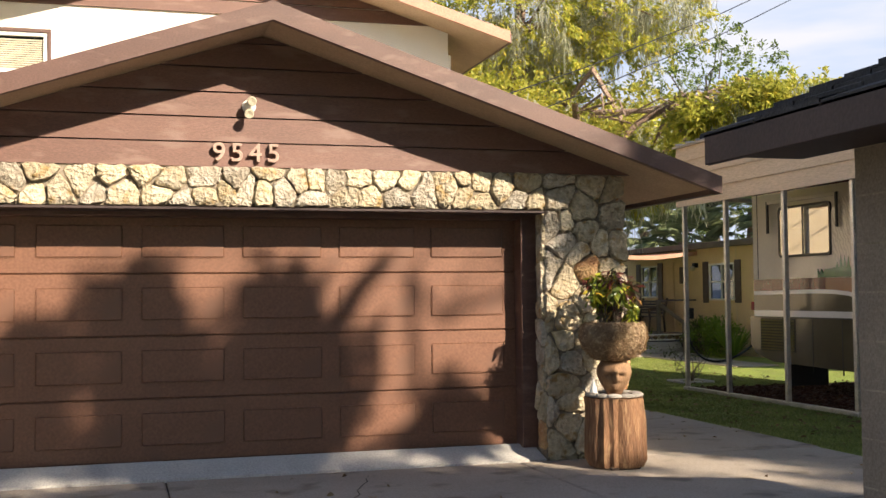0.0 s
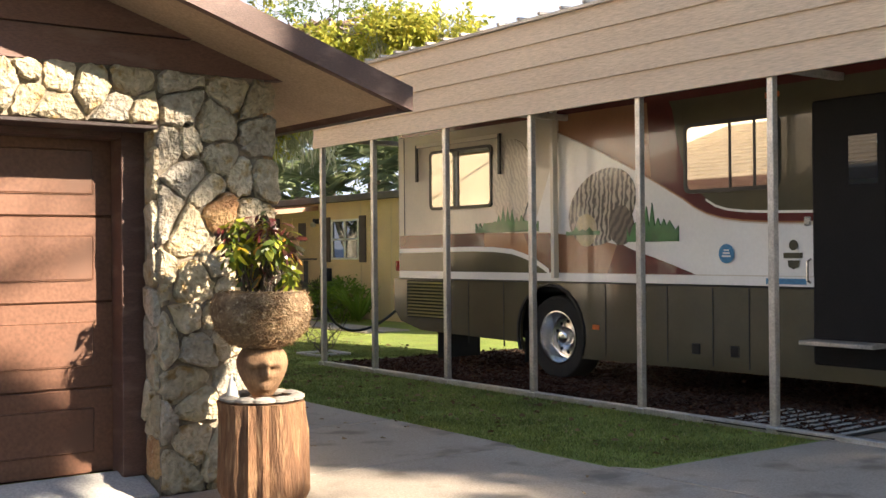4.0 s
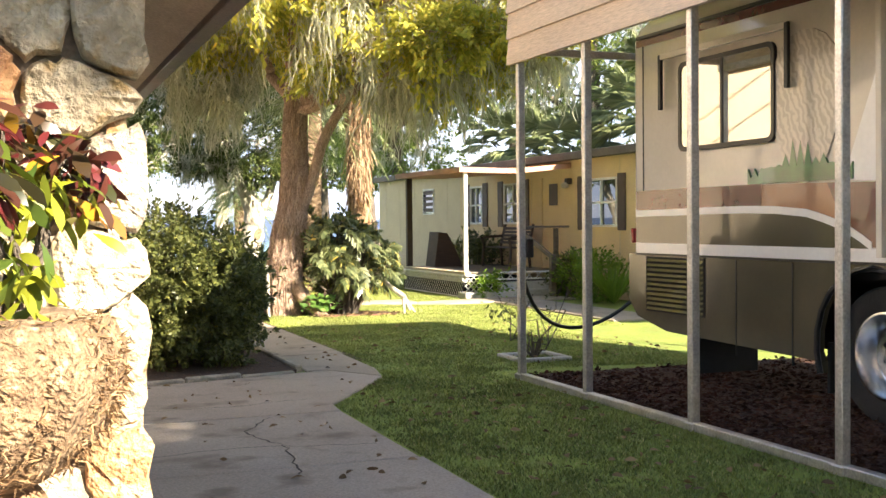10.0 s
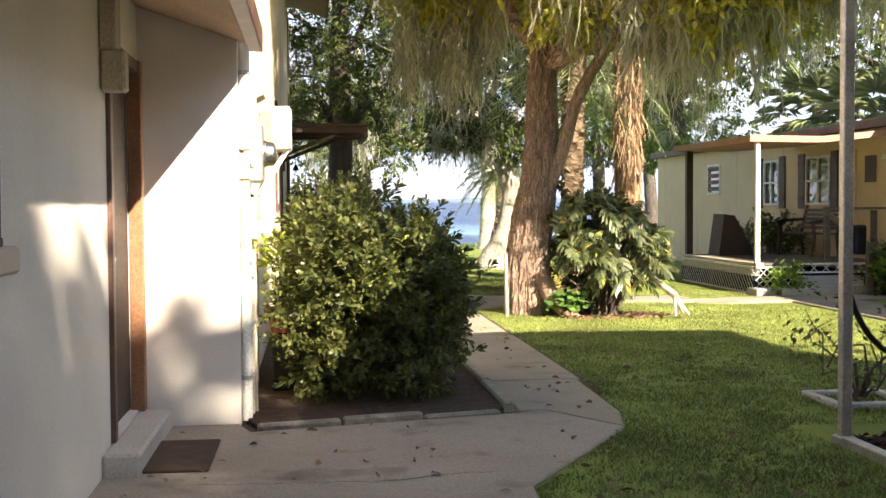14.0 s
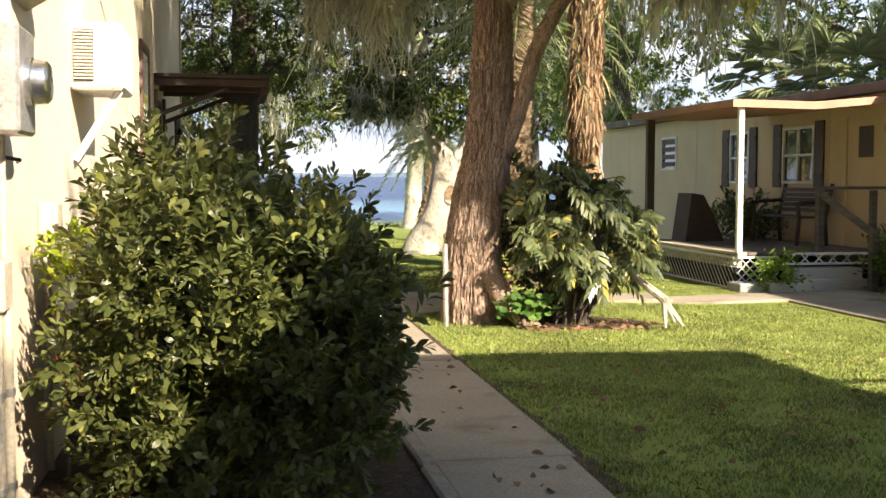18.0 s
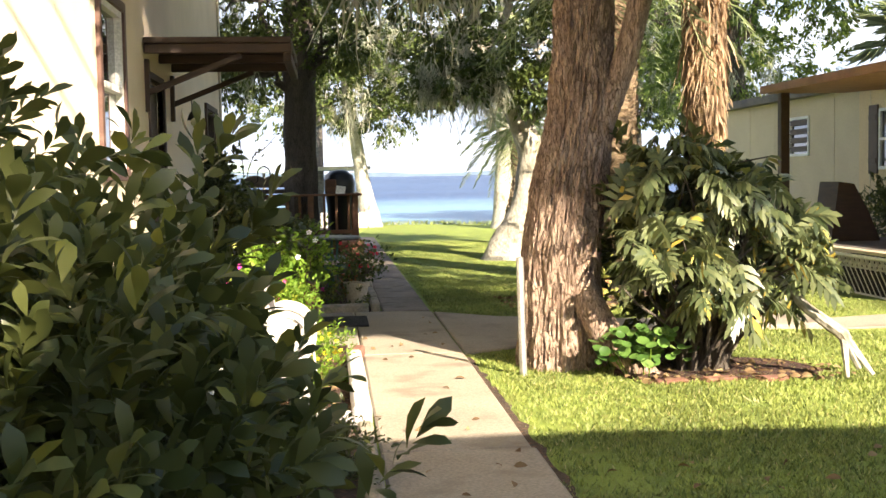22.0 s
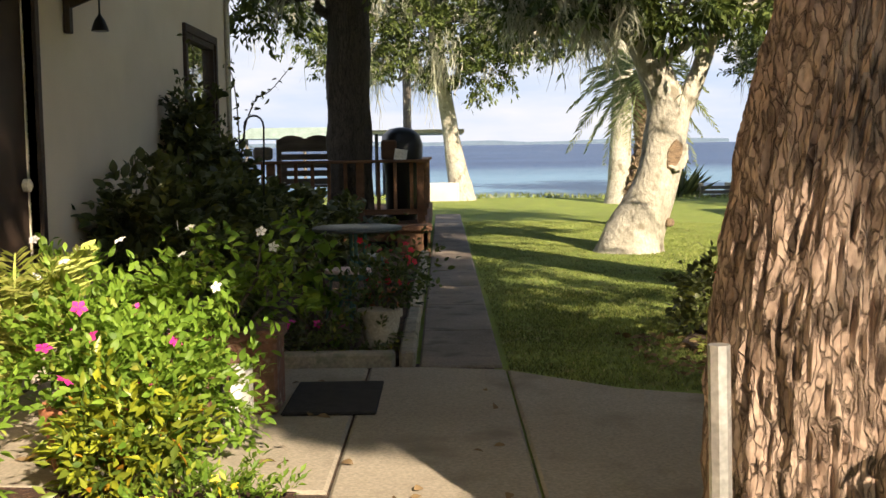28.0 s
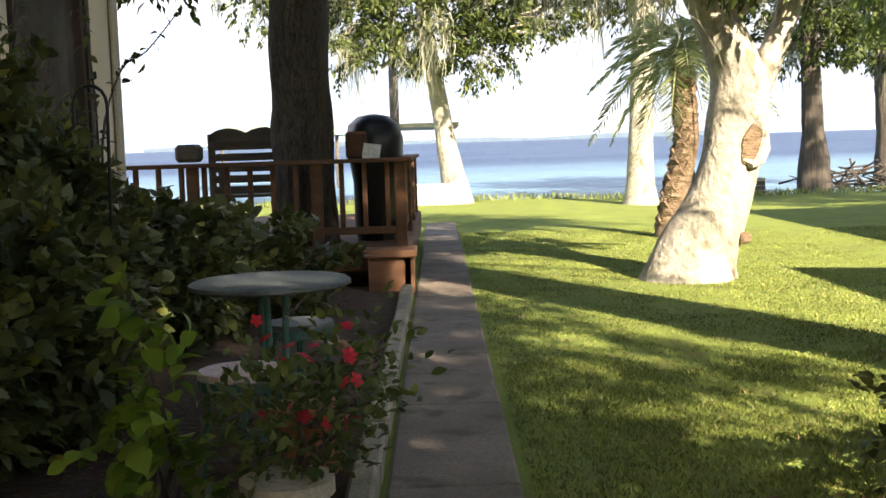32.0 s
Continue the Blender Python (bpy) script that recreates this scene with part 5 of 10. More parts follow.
a = Shape()
a.box(RX - 0.035, RX, 7.78, 8.47, 0.42, 2.62, 0.02)
d = part("door", a, DARK, rv, "dark screened entry door")
a = Shape()
a.box(RX - 0.04, RX - 0.034, 7.86, 8.12, 1.9, 2.3, 0.003)
part("door_window", a, GLASS, d)
a = Shape()
a.box(RX - 0.25, RX, 7.78, 8.46, 0.60, 0.635, 0.005)
part("step", a, GALV, rv, "folded metal entry step")
a = Shape()
a.tube([(RX - 0.01, 8.50, 1.30), (RX - 0.05, 8.51, 1.28), (RX - 0.05, 8.51, 1.12), (RX - 0.01, 8.50, 1.10)], 0.012, 6)
part("grab_handle", a, CHROME, rv, "chrome grab handle")
a = Shape()
a.box(RX - 0.03, RX, 8.49, 8.56, 1.58, 1.66, 0.01)
part("door_latch", a, CHROME, rv)
for k in range(11):
    a = Shape()
    z = 0.59 + k * 0.041
    a.add([(RX - 0.03, 13.62, z), (RX - 0.03, 14.45, z), (RX - 0.008, 14.45, z + 0.034), (RX - 0.008, 13.62, z + 0.034), (RX - 0.005, 13.62, z), (RX - 0.005, 14.45, z)], [(0, 1, 2, 3), (0, 4, 5, 1)])
    part("louvre", a, RV_OLIVE, rv)
a = Shape()
a.box(RX - 0.016, RX, 13.6, 14.47, 0.575, 1.04)
part("louvre_backing", a, DARK, rv)
for y in (10.93, 10.10, 9.55, 9.14, 13.2, 12.55):
    a = Shape()
    a.box(RX - 0.0155, RX, y - 0.006, y + 0.006, 0.32, 1.04)
    part("skirt_seam", a, BLACK, rv)
for y in (9.75, 9.3):
    a = Shape()
    a.box(RX - 0.02, RX, y - 0.05, y + 0.05, 0.42, 0.52, 0.006)
    part("compartment_latch", a, BLACK, rv)
a = Shape()
a.box(RX - 0.022, RX, 11.02, 11.12, 0.58, 0.63, 0.006)
part("marker_light", a, ORANGE, rv, "orange side marker light")
a = Shape()
a.box(RX - 0.02, RX, 8.8, 8.95, 2.7, 2.75, 0.006)
part("marker_light", a, ORANGE, rv)
a = Shape()
a.box(RX + 0.02, RX + 0.2, 14.73, 14.785, 1.15, 1.28, 0.01)
part("tail_light", a, RED_LENS, rv, "red tail light")
a = Shape()
a.lathe([(0.088, 0), (0.088, 0.003)], n=24, m=Matrix.Translation((RX - 0.02, 9.38, 1.35)) @ Matrix.Rotation(radians(-90), 4, "Y"))
part("round_decal", a, DECAL_BLUE, rv, "round blue decal")
a = Shape()
for i in range(3):
    a.box(RX - 0.0265, RX - 0.023, 9.33 + 0.01 * i, 9.43 - 0.012 * i, 1.32 + 0.027 * i, 1.335 + 0.027 * i)
part("decal_bars", a, RV_WHITE, rv)
a = Shape()
a.lathe([(0.045, 0), (0.045, 0.003)], n=20, m=Matrix.Translation((RX - 0.014, 8.67, 1.42)) @ Matrix.Rotation(radians(-90), 4, "Y"))
a.box(RX - 0.017, RX - 0.012, 8.58, 8.77, 1.31, 1.355)
a.prism([(8.61, 1.29), (8.73, 1.29), (8.72, 1.235), (8.67, 1.215), (8.62, 1.235)], "x", RX - 0.017, RX - 0.012)
part("maker_badge", a, RV_OLIVE, rv, "plain dark badge shapes")
a = Shape()
a.box(RX - 0.024, RX - 0.012, 8.54, 8.95, 1.085, 1.135)
part("sticker_row", a, DECAL_BLUE, rv, "row of small blue and grey stickers")
mulch = Shape()
mulch.box(CX, 12.75, 7.62, 14.86, -0.1, 0.025)
solid("mulch_bed", mulch, MULCH, "red-brown bark mulch under the motorhome", "mulch", kind="structure")
CHIP = foliage("mulch_chip", (0.034, 0.016, 0.011), (0.085, 0.038, 0.024), (0.14, 0.085, 0.056), 0.05, 0.95, 0.1)
rmc = np.random.default_rng(91)
nc = 12000
cy_m = rmc.uniform(7.66, 14.82, nc)
P = np.stack([CX + 0.05 + rmc.uniform(0, 1, nc) ** 1.5 * 3.2, cy_m, 0.026 + 0.02 * rmc.random(nc)], axis=1)
flat = rmc.normal(size=(nc, 3)) * np.array((1, 1, 0.25))
V, T = leaf_arrays(P, 0.06, 0.022, rmc, unit(flat), 0.1, 0.0, 0.3)
tagged(new("mulch_chips", array_mesh("mulch_chips", V, T, CHIP)), "loose red-brown bark chips", "mulch", kind="stuff")
rug = thing("outdoor_rug", (8.45, 8.0, 0.03), "flat striped dark and grey outdoor rug beside the motorhome", "rug")
rgs = Shape()
rgs.box(7.95, 9.0, 7.55, 8.75, 0.025, 0.034, 0.003)
part("rug_base", rgs, RUBBER, rug)
for k in range(9):
    sshape = Shape()
    sshape.box(7.97, 8.98, 7.6 + k * 0.13, 7.65 + k * 0.13, 0.034, 0.039)
    part("stripe", sshape, CONCRETE_NEW, rug, "grey stripe")

# ---- trees ----
def curve_pts(a, b, rng, sag=0.0, wob=0.12, n=6):
    a, b = np.array(a, float), np.array(b, float)
    L = np.linalg.norm(b - a)
    out = []
    for i in range(n + 1):
        f = i / n
        p = a + (b - a) * f
        p = p + rng.normal(size=3) * wob * L * 0.25 * math.sin(math.pi * f)
        p[2] += sag * L * math.sin(math.pi * f)
        out.append(tuple(p))
    return out


def trunk_shape(pts, radii, n=26, rows=34, lumps=0.10, ridges=0.12, plates=0.0):
    """A bark-covered stem along a smooth line through pts."""
    P, R = [], []
    k = len(pts) - 1
    for i in range(rows + 1):
        f = i / rows * k
        j = min(int(f), k - 1)
        t = f - j
        p0, p1, p2, p3 = (np.array(pts[max(0, min(k, q))], float) for q in (j - 1, j, j + 1, j + 2))
        P.append(tuple(0.5 * ((2 * p1) + (p2 - p0) * t + (2 * p0 - 5 * p1 + 4 * p2 - p3) * t * t + (3 * p1 - p0 - 3 * p2 + p3) * t ** 3)))
        R.append(radii[j] + (radii[j + 1] - radii[j]) * t)
    s = Shape()
    s.tube(P, R, n, True, lumps, ridges, plates)
    return s


def make_tree(name, at, label, seed, stem, radii, bark, crowns, leaf, size, limb_r=0.07, moss=0, moss_len=1.0, per=26, group="", roots=0, lumps=0.10, ridges=0.12, mossy_from=0.0, droop=0.25, width=0.45, extra=(), plates=0.0, mossy_at=220):
    """A tree: stem, limbs to each crown, leaves along twigs, hanging moss. crowns: x, y, z, rx, ry, rz, twigs."""
    rng = np.random.default_rng(seed)
    t = thing(name, at, label, "tree", group)
    part("trunk", trunk_shape(stem, radii, 150 if plates else 26, 300 if plates else 34, lumps, ridges, plates), bark, t, smooth=True)
    for st, rd in extra:
        part("limb", trunk_shape(st, rd, 14, 18, lumps, ridges), bark, t, smooth=True)
    for k in range(roots):
        a = 6.28 * k / roots + rng.uniform(-0.4, 0.4)
        r0 = radii[0]
        rs_ = Shape()
        rs_.tube([(at[0] + r0 * 0.5 * math.cos(a), at[1] + r0 * 0.5 * math.sin(a), 0.34), (at[0] + r0 * 0.98 * math.cos(a), at[1] + r0 * 0.98 * math.sin(a), 0.15), (at[0] + r0 * 1.3 * math.cos(a), at[1] + r0 * 1.3 * math.sin(a), 0.02), (at[0] + r0 * 1.6 * math.cos(a), at[1] + r0 * 1.6 * math.sin(a), -0.06)], [0.11 * r0 / 0.3, 0.09 * r0 / 0.3, 0.06 * r0 / 0.3, 0.03], 10, True, 0.2, 0.2)
        part("root", rs_, bark, t, smooth=True)
    S = np.array(stem, float)
    VL, TL, n0 = [], [], 0
    VM, QM, m0 = [], [], 0
    for c in crowns:
        ctr = np.array(c[:3], float)
        rad = np.array(c[3:6], float)
        low = min(ctr[2] - 0.35 * rad[2], S[-1][2])
        j = int(np.argmin(np.abs(S[:, 2] - max(S[1][2], low - 0.6))))
        s0 = S[j]
        lb = Shape()
        pts = curve_pts(s0, ctr, rng, 0.08, 0.35, 7)
        lb.tube(pts, [limb_r * (1 - 0.75 * i / 7) + 0.008 for i in range(8)], 8, True, 0.15, 0.1)
        tw = Shape()
        for q in range(6):
            e = ctr + unit(rng.normal(size=3)) * rad * rng.uniform(0.5, 0.95)
            b0 = pts[int(rng.integers(3, 8))]
            tw.tube(curve_pts(b0, e, rng, 0.05, 0.5, 4), [limb_r * 0.35 * (1 - 0.8 * i / 4) + 0.004 for i in range(5)], 5)
        part("limb", lb, bark, t, smooth=True)
        part("twig", tw, bark, t, smooth=True, kind="stuff")
        P, A = clumps(rng, ctr, rad, int(c[6]), per, 0.32 + 0.1 * rad[0] / 2)
        V, T = leaf_arrays(P, size, size * width, rng, A, 0.9, droop)
        VL.append(V), TL.append(T + n0)
        n0 += len(V)
        if moss:
            n = int(moss * rad[0] * rad[1] * min(1.0, c[6] / mossy_at))
            d = rng.normal(size=(n, 3))
            d = unit(d)
            d[:, 2] = -abs(d[:, 2]) * 0.7 + 0.1
            hp = ctr + d * rad * rng.uniform(0.3, 1.0, (n, 1))
            hp = hp[hp[:, 2] > mossy_from]
            off = rng.normal(size=(len(hp), 34, 3)) * np.array((0.085, 0.085, 0.16))
            pts_m = (hp[:, None, :] + off).reshape(-1, 3)
            taper = np.clip(1.15 - np.hypot(off[:, :, 0], off[:, :, 1]) / 0.2, 0.25, 1.0)
            ln = (rng.uniform(0.2, 1.0, (len(hp), 1)) ** 1.4 * taper).reshape(-1)
            V, Q = strand_arrays(pts_m, moss_len * ln, 0.014, rng)
            VM.append(V), QM.append(Q + m0)
            m0 += len(V)
    lv = under(new("leaves", array_mesh("leaves", np.concatenate(VL), np.concatenate(TL), leaf)), t)
    tagged(lv, kind="stuff")
    if VM:
        ms = under(new("moss", array_mesh("moss", np.concatenate(VM), np.concatenate(QM), MOSS)), t)
        tagged(ms, "grey-green hanging moss", kind="stuff")
    return t


cypress = make_tree("cypress_tree", (7.73, 22.4, 0), "broad leaning cypress with shaggy red-brown bark and hanging moss", 11,
          [(7.74, 22.4, -0.1), (7.73, 22.4, 0.3), (7.745, 22.4, 0.75), (7.78, 22.4, 1.08), (7.84, 22.4, 1.4), (7.89, 22.4, 1.75), (7.915, 22.42, 2.2), (7.93, 22.42, 3.0), (8.02, 22.45, 4.5), (8.3, 22.5, 7.0), (8.4, 22.5, 9.5)],
          [0.31, 0.265, 0.255, 0.24, 0.228, 0.215, 0.195, 0.16, 0.145, 0.11, 0.05], BARK_RED,
          [(9.4, 21.2, 4.3, 2.0, 1.7, 0.9, 260), (11.2, 22.2, 4.8, 1.7, 1.6, 1.1, 80), (7.0, 21.0, 4.9, 1.7, 1.5, 0.9, 340), (9.8, 23.4, 5.4, 2.2, 1.9, 1.4, 130), (8.2, 22.4, 7.2, 2.3, 2.2, 1.6, 400), (10.4, 22.0, 7.6, 2.0, 2.0, 1.4, 340), (9.9, 22.0, 3.9, 0.9, 0.8, 0.5, 90), (7.4, 23.6, 4.4, 1.2, 1.1, 0.6, 210), (7.0, 25.4, 4.7, 1.0, 1.1, 0.6, 200),
           (6.2, 22.8, 6.0, 1.5, 1.6, 1.0, 260), (9.1, 22.4, 9.4, 1.9, 1.8, 1.2, 280), (8.3, 24.8, 5.4, 1.5, 1.5, 1.0, 220), (9.6, 20.6, 3.55, 1.1, 0.9, 0.5, 120), (10.25, 18.15, 4.6, 0.45, 0.5, 0.25, 130), (10.9, 17.5, 4.8, 0.55, 0.55, 0.25, 130), (11.7, 17.4, 4.8, 0.8, 0.7, 0.35, 150), (8.5, 26.4, 5.0, 0.7, 0.7, 0.3, 190), (9.6, 25.7, 6.5, 1.1, 1.6, 0.8, 400), (8.9, 26.6, 6.3, 0.5, 0.6, 0.3, 120), (8.4, 27.6, 5.2, 0.7, 0.8, 0.3, 180), (7.3, 22.6, 5.2, 0.8, 0.8, 0.35, 200), (7.4, 24.2, 5.2, 0.7, 0.8, 0.35, 190), (8.5, 21.6, 3.7, 0.8, 0.8, 0.5, 110), (9.3, 19.9, 3.75, 0.8, 0.45, 0.3, 100), (10.4, 19.6, 4.0, 0.8, 0.45, 0.35, 100)],
          LEAF_YELLOW, 0.12, 0.085, moss=20, moss_len=1.6, per=26, mossy_at=150, lumps=0.08, ridges=0.06, mossy_from=2.5, plates=0.026,
          extra=[([(7.98, 22.3, 1.6), (8.14, 22.25, 2.0), (8.36, 22.2, 2.7), (8.9, 22.0, 3.6), (9.4, 21.6, 4.4)], [0.10, 0.08, 0.075, 0.065, 0.05])])
rmo = np.random.default_rng(313)
hang = np.concatenate([rmo.uniform((6.3, 23.2, 3.2), (7.6, 24.6, 4.0), (24, 3)), rmo.uniform((8.2, 20.2, 3.1), (9.6, 21.1, 4.1), (20, 3)), rmo.uniform((9.6, 19.8, 3.4), (11.2, 20.8, 4.2), (20, 3))])
off = rmo.normal(size=(len(hang), 46, 3)) * np.array((0.075, 0.075, 0.15))
ln = (rmo.uniform(0.35, 1.0, (len(hang), 1)) * np.clip(1.15 - np.hypot(off[:, :, 0], off[:, :, 1]) / 0.18, 0.25, 1.0)).reshape(-1)
V, Q = strand_arrays((hang[:, None, :] + off).reshape(-1, 3), 1.35 * ln, 0.018, rmo)
tagged(under(new("moss_curtain", array_mesh("moss_curtain", V, Q, MOSS)), cypress), "long grey-green beards of hanging moss", kind="stuff")
s = Shape()
s.tube([(7.80, 22.28, 0.75), (7.86, 22.16, 0.45), (7.97, 22.05, 0.22), (8.12, 21.93, 0.06), (8.25, 21.84, -0.04)], [0.07, 0.10, 0.105, 0.085, 0.05], 20, True, 0.15, 0.1)
part("root", s, BARK_RED, cypress, "thick flaring surface root", smooth=True)
make_tree("deck_tree", (5.75, 32.75, 0), "tall straight tree with dark grey bark rising through the deck", 12,
          [(5.75, 32.75, -0.1), (5.75, 32.75, 0.6), (5.76, 32.75, 1.6), (5.76, 32.75, 2.6), (5.77, 32.8, 4.5), (5.8, 32.8, 8.0)],
          [0.33, 0.265, 0.25, 0.245, 0.22, 0.12], BARK_DARK,
          [(4.75, 32.5, 3.1, 0.7, 0.8, 0.6, 90), (6.3, 32.3, 3.4, 0.6, 0.6, 0.4, 50), (5.0, 32.3, 4.2, 1.5, 1.5, 0.8, 170), (6.4, 33.4, 4.9, 1.7, 1.6, 1.0, 170), (4.4, 33.4, 5.4, 1.6, 1.6, 1.0, 150), (5.6, 32.6, 6.6, 2.0, 2.0, 1.3, 200), (6.9, 31.8, 5.6, 1.4, 1.4, 0.9, 120)],
          LEAF_OAK, 0.10, 0.07, moss=5, moss_len=0.9, per=26, mossy_from=3.0)
make_tree("shore_oak", (7.4, 46.0, 0), "leaning shore oak draped with hanging moss", 13,
          [(7.28, 46, -0.1), (7.2, 46, 0.5), (7.05, 46, 1.4), (6.88, 46, 2.6), (6.7, 46, 4.0), (6.7, 46, 6.5)],
          [0.36, 0.25, 0.19, 0.17, 0.15, 0.08], BARK_PALE,
          [(6.6, 45.6, 3.6, 1.3, 1.2, 0.9, 150), (8.2, 45.8, 4.3, 1.5, 1.4, 1.0, 170), (5.5, 46.0, 4.7, 1.5, 1.4, 1.0, 150), (7.0, 46.2, 5.6, 2.0, 1.8, 1.2, 220), (9.4, 45.2, 5.2, 1.5, 1.4, 0.9, 150), (7.8, 45.0, 3.0, 0.7, 0.7, 0.6, 60), (5.0, 45.5, 3.4, 1.2, 1.0, 0.8, 120), (9.0, 44.8, 3.7, 1.1, 1.0, 0.6, 100), (10.6, 45.0, 4.2, 1.1, 1.0, 0.7, 100), (4.0, 45.6, 4.6, 1.5, 1.4, 1.0, 130)],
          LEAF_OAK, 0.13, 0.07, moss=11, moss_len=1.9, per=24, mossy_from=2.0)
sycamore = make_tree("pale_bark_tree", (9.0, 32.4, 0), "leaning tree with pale patchy smooth bark and a knot hole", 14,
          [(8.93, 32.4, -0.1), (9.0, 32.4, 0.18), (9.15, 32.4, 0.55), (9.29, 32.4, 1.0), (9.36, 32.4, 1.45), (9.32, 32.4, 1.75), (9.18, 32.4, 2.1), (9.0, 32.4, 2.5), (8.6, 32.4, 3.3), (8.3, 32.5, 4.6)],
          [0.42, 0.33, 0.265, 0.24, 0.225, 0.21, 0.18, 0.165, 0.14, 0.07], BARK_PALE,
          [(8.2, 32.4, 5.0, 1.7, 1.6, 0.9, 180), (10.2, 32.2, 4.6, 1.5, 1.5, 0.8, 170), (9.3, 33.2, 5.9, 2.0, 1.9, 1.2, 200), (7.3, 31.4, 4.4, 1.2, 1.2, 0.7, 110), (11.4, 32.6, 5.4, 1.5, 1.5, 0.9, 130), (8.3, 32.0, 3.2, 0.8, 0.8, 0.45, 75), (9.5, 32.2, 3.3, 0.9, 0.8, 0.45, 75), (8.0, 31.5, 2.7, 0.5, 0.5, 0.15, 60), (9.3, 31.8, 2.65, 0.6, 0.4, 0.15, 70), (10.2, 32.0, 2.7, 0.4, 0.4, 0.15, 45)],
          LEAF_OAK, 0.11, 0.07, moss=14, moss_len=1.1, per=26, mossy_from=2.6, lumps=0.13, ridges=0.06,
          extra=[([(9.42, 32.4, 1.4), (9.6, 32.4, 1.75), (9.78, 32.4, 2.2), (9.95, 32.3, 3.0), (10.2, 32.2, 4.4)], [0.12, 0.11, 0.10, 0.085, 0.05])])
s = Shape()
s.tube([(9.33, 32.17, 0.97), (9.40, 32.165, 0.93), (9.47, 32.19, 0.96), (9.53, 32.24, 1.05), (9.56, 32.29, 1.2)], [0.02, 0.035, 0.04, 0.035, 0.015], 12, True, 0.5, 0.3)
part("burl", s, BARK_PALE, sycamore, "swollen lip of an old branch scar", smooth=True)
hang = rmo.uniform((7.5, 31.0, 2.45), (8.7, 31.9, 2.9), (14, 3))
off = rmo.normal(size=(len(hang), 46, 3)) * np.array((0.06, 0.06, 0.12))
V, Q = strand_arrays((hang[:, None, :] + off).reshape(-1, 3), 0.85 * rmo.uniform(0.4, 1.0, len(hang) * 46), 0.012, rmo)
tagged(under(new("moss_curtain", array_mesh("moss_curtain", V, Q, MOSS)), sycamore), "grey-green beards of hanging moss", kind="stuff")
SCAR = material("weathered_scar_wood", (0.33, 0.23, 0.14), (0.15, 0.10, 0.062), 0.95, 7, 40, 1.0, stretch=(1, 1, 3), third=(0.06, 0.042, 0.03), depth=0.03, contrast=0.8)
rs_ = random.Random(61)
s = Shape()
rings = [[(9.31 + 0.2 * (z - 1.1) + 0.25 * d * math.cos(a), 32.4 + 0.25 * d * math.sin(a), z)
          for a, z in ((radians(-66) + 0.44 * r * w * math.cos(k * math.tau / 18), 1.09 + 0.17 * r * w * math.sin(k * math.tau / 18)) for k, w in enumerate(edge))]
         for edge in ([rs_.uniform(0.8, 1.12) for k in range(18)],) for r, d in ((1.0, 0.95), (0.92, 1.02), (0.6, 1.01), (0.25, 0.97))]
s.add([p for r in rings for p in r], [(q * 18 + k, q * 18 + (k + 1) % 18, q * 18 + 18 + (k + 1) % 18, q * 18 + 18 + k) for q in range(3) for k in range(18)] + [tuple(range(54, 72))])
part("branch_scar", s, SCAR, sycamore, "brown weathered branch scar", smooth=True)
s = Shape()
s.lathe([(0.015, -0.05), (0.05, -0.035), (0.06, 0.0), (0.045, 0.04), (0.01, 0.05)], (9.36, 32.28, 0.33), 14, None, 0.3)
part("knot", s, SCAR, sycamore, "rounded bark knot", smooth=True)
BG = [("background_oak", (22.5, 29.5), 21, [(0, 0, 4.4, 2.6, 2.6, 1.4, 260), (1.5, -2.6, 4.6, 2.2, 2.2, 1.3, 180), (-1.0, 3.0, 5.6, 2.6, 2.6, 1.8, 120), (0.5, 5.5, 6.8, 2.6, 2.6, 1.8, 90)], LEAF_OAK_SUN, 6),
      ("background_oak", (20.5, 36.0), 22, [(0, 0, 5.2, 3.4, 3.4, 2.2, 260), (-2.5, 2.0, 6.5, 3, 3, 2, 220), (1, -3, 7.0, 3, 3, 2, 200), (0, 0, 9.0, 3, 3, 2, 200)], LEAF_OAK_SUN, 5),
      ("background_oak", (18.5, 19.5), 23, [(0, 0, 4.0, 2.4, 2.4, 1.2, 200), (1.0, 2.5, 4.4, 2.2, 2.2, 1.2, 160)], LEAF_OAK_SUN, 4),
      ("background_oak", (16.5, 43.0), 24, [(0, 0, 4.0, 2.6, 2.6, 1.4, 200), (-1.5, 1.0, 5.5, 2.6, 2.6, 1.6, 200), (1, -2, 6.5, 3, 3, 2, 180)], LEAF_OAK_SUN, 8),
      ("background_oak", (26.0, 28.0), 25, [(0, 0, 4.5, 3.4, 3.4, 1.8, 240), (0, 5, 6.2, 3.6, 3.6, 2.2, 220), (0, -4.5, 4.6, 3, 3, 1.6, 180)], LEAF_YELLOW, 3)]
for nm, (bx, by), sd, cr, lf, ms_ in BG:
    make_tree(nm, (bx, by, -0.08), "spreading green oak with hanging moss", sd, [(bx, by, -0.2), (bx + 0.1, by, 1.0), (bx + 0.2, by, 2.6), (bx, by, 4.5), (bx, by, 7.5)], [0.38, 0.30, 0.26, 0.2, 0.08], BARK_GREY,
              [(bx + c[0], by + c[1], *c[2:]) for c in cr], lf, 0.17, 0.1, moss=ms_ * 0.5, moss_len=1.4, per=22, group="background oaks")
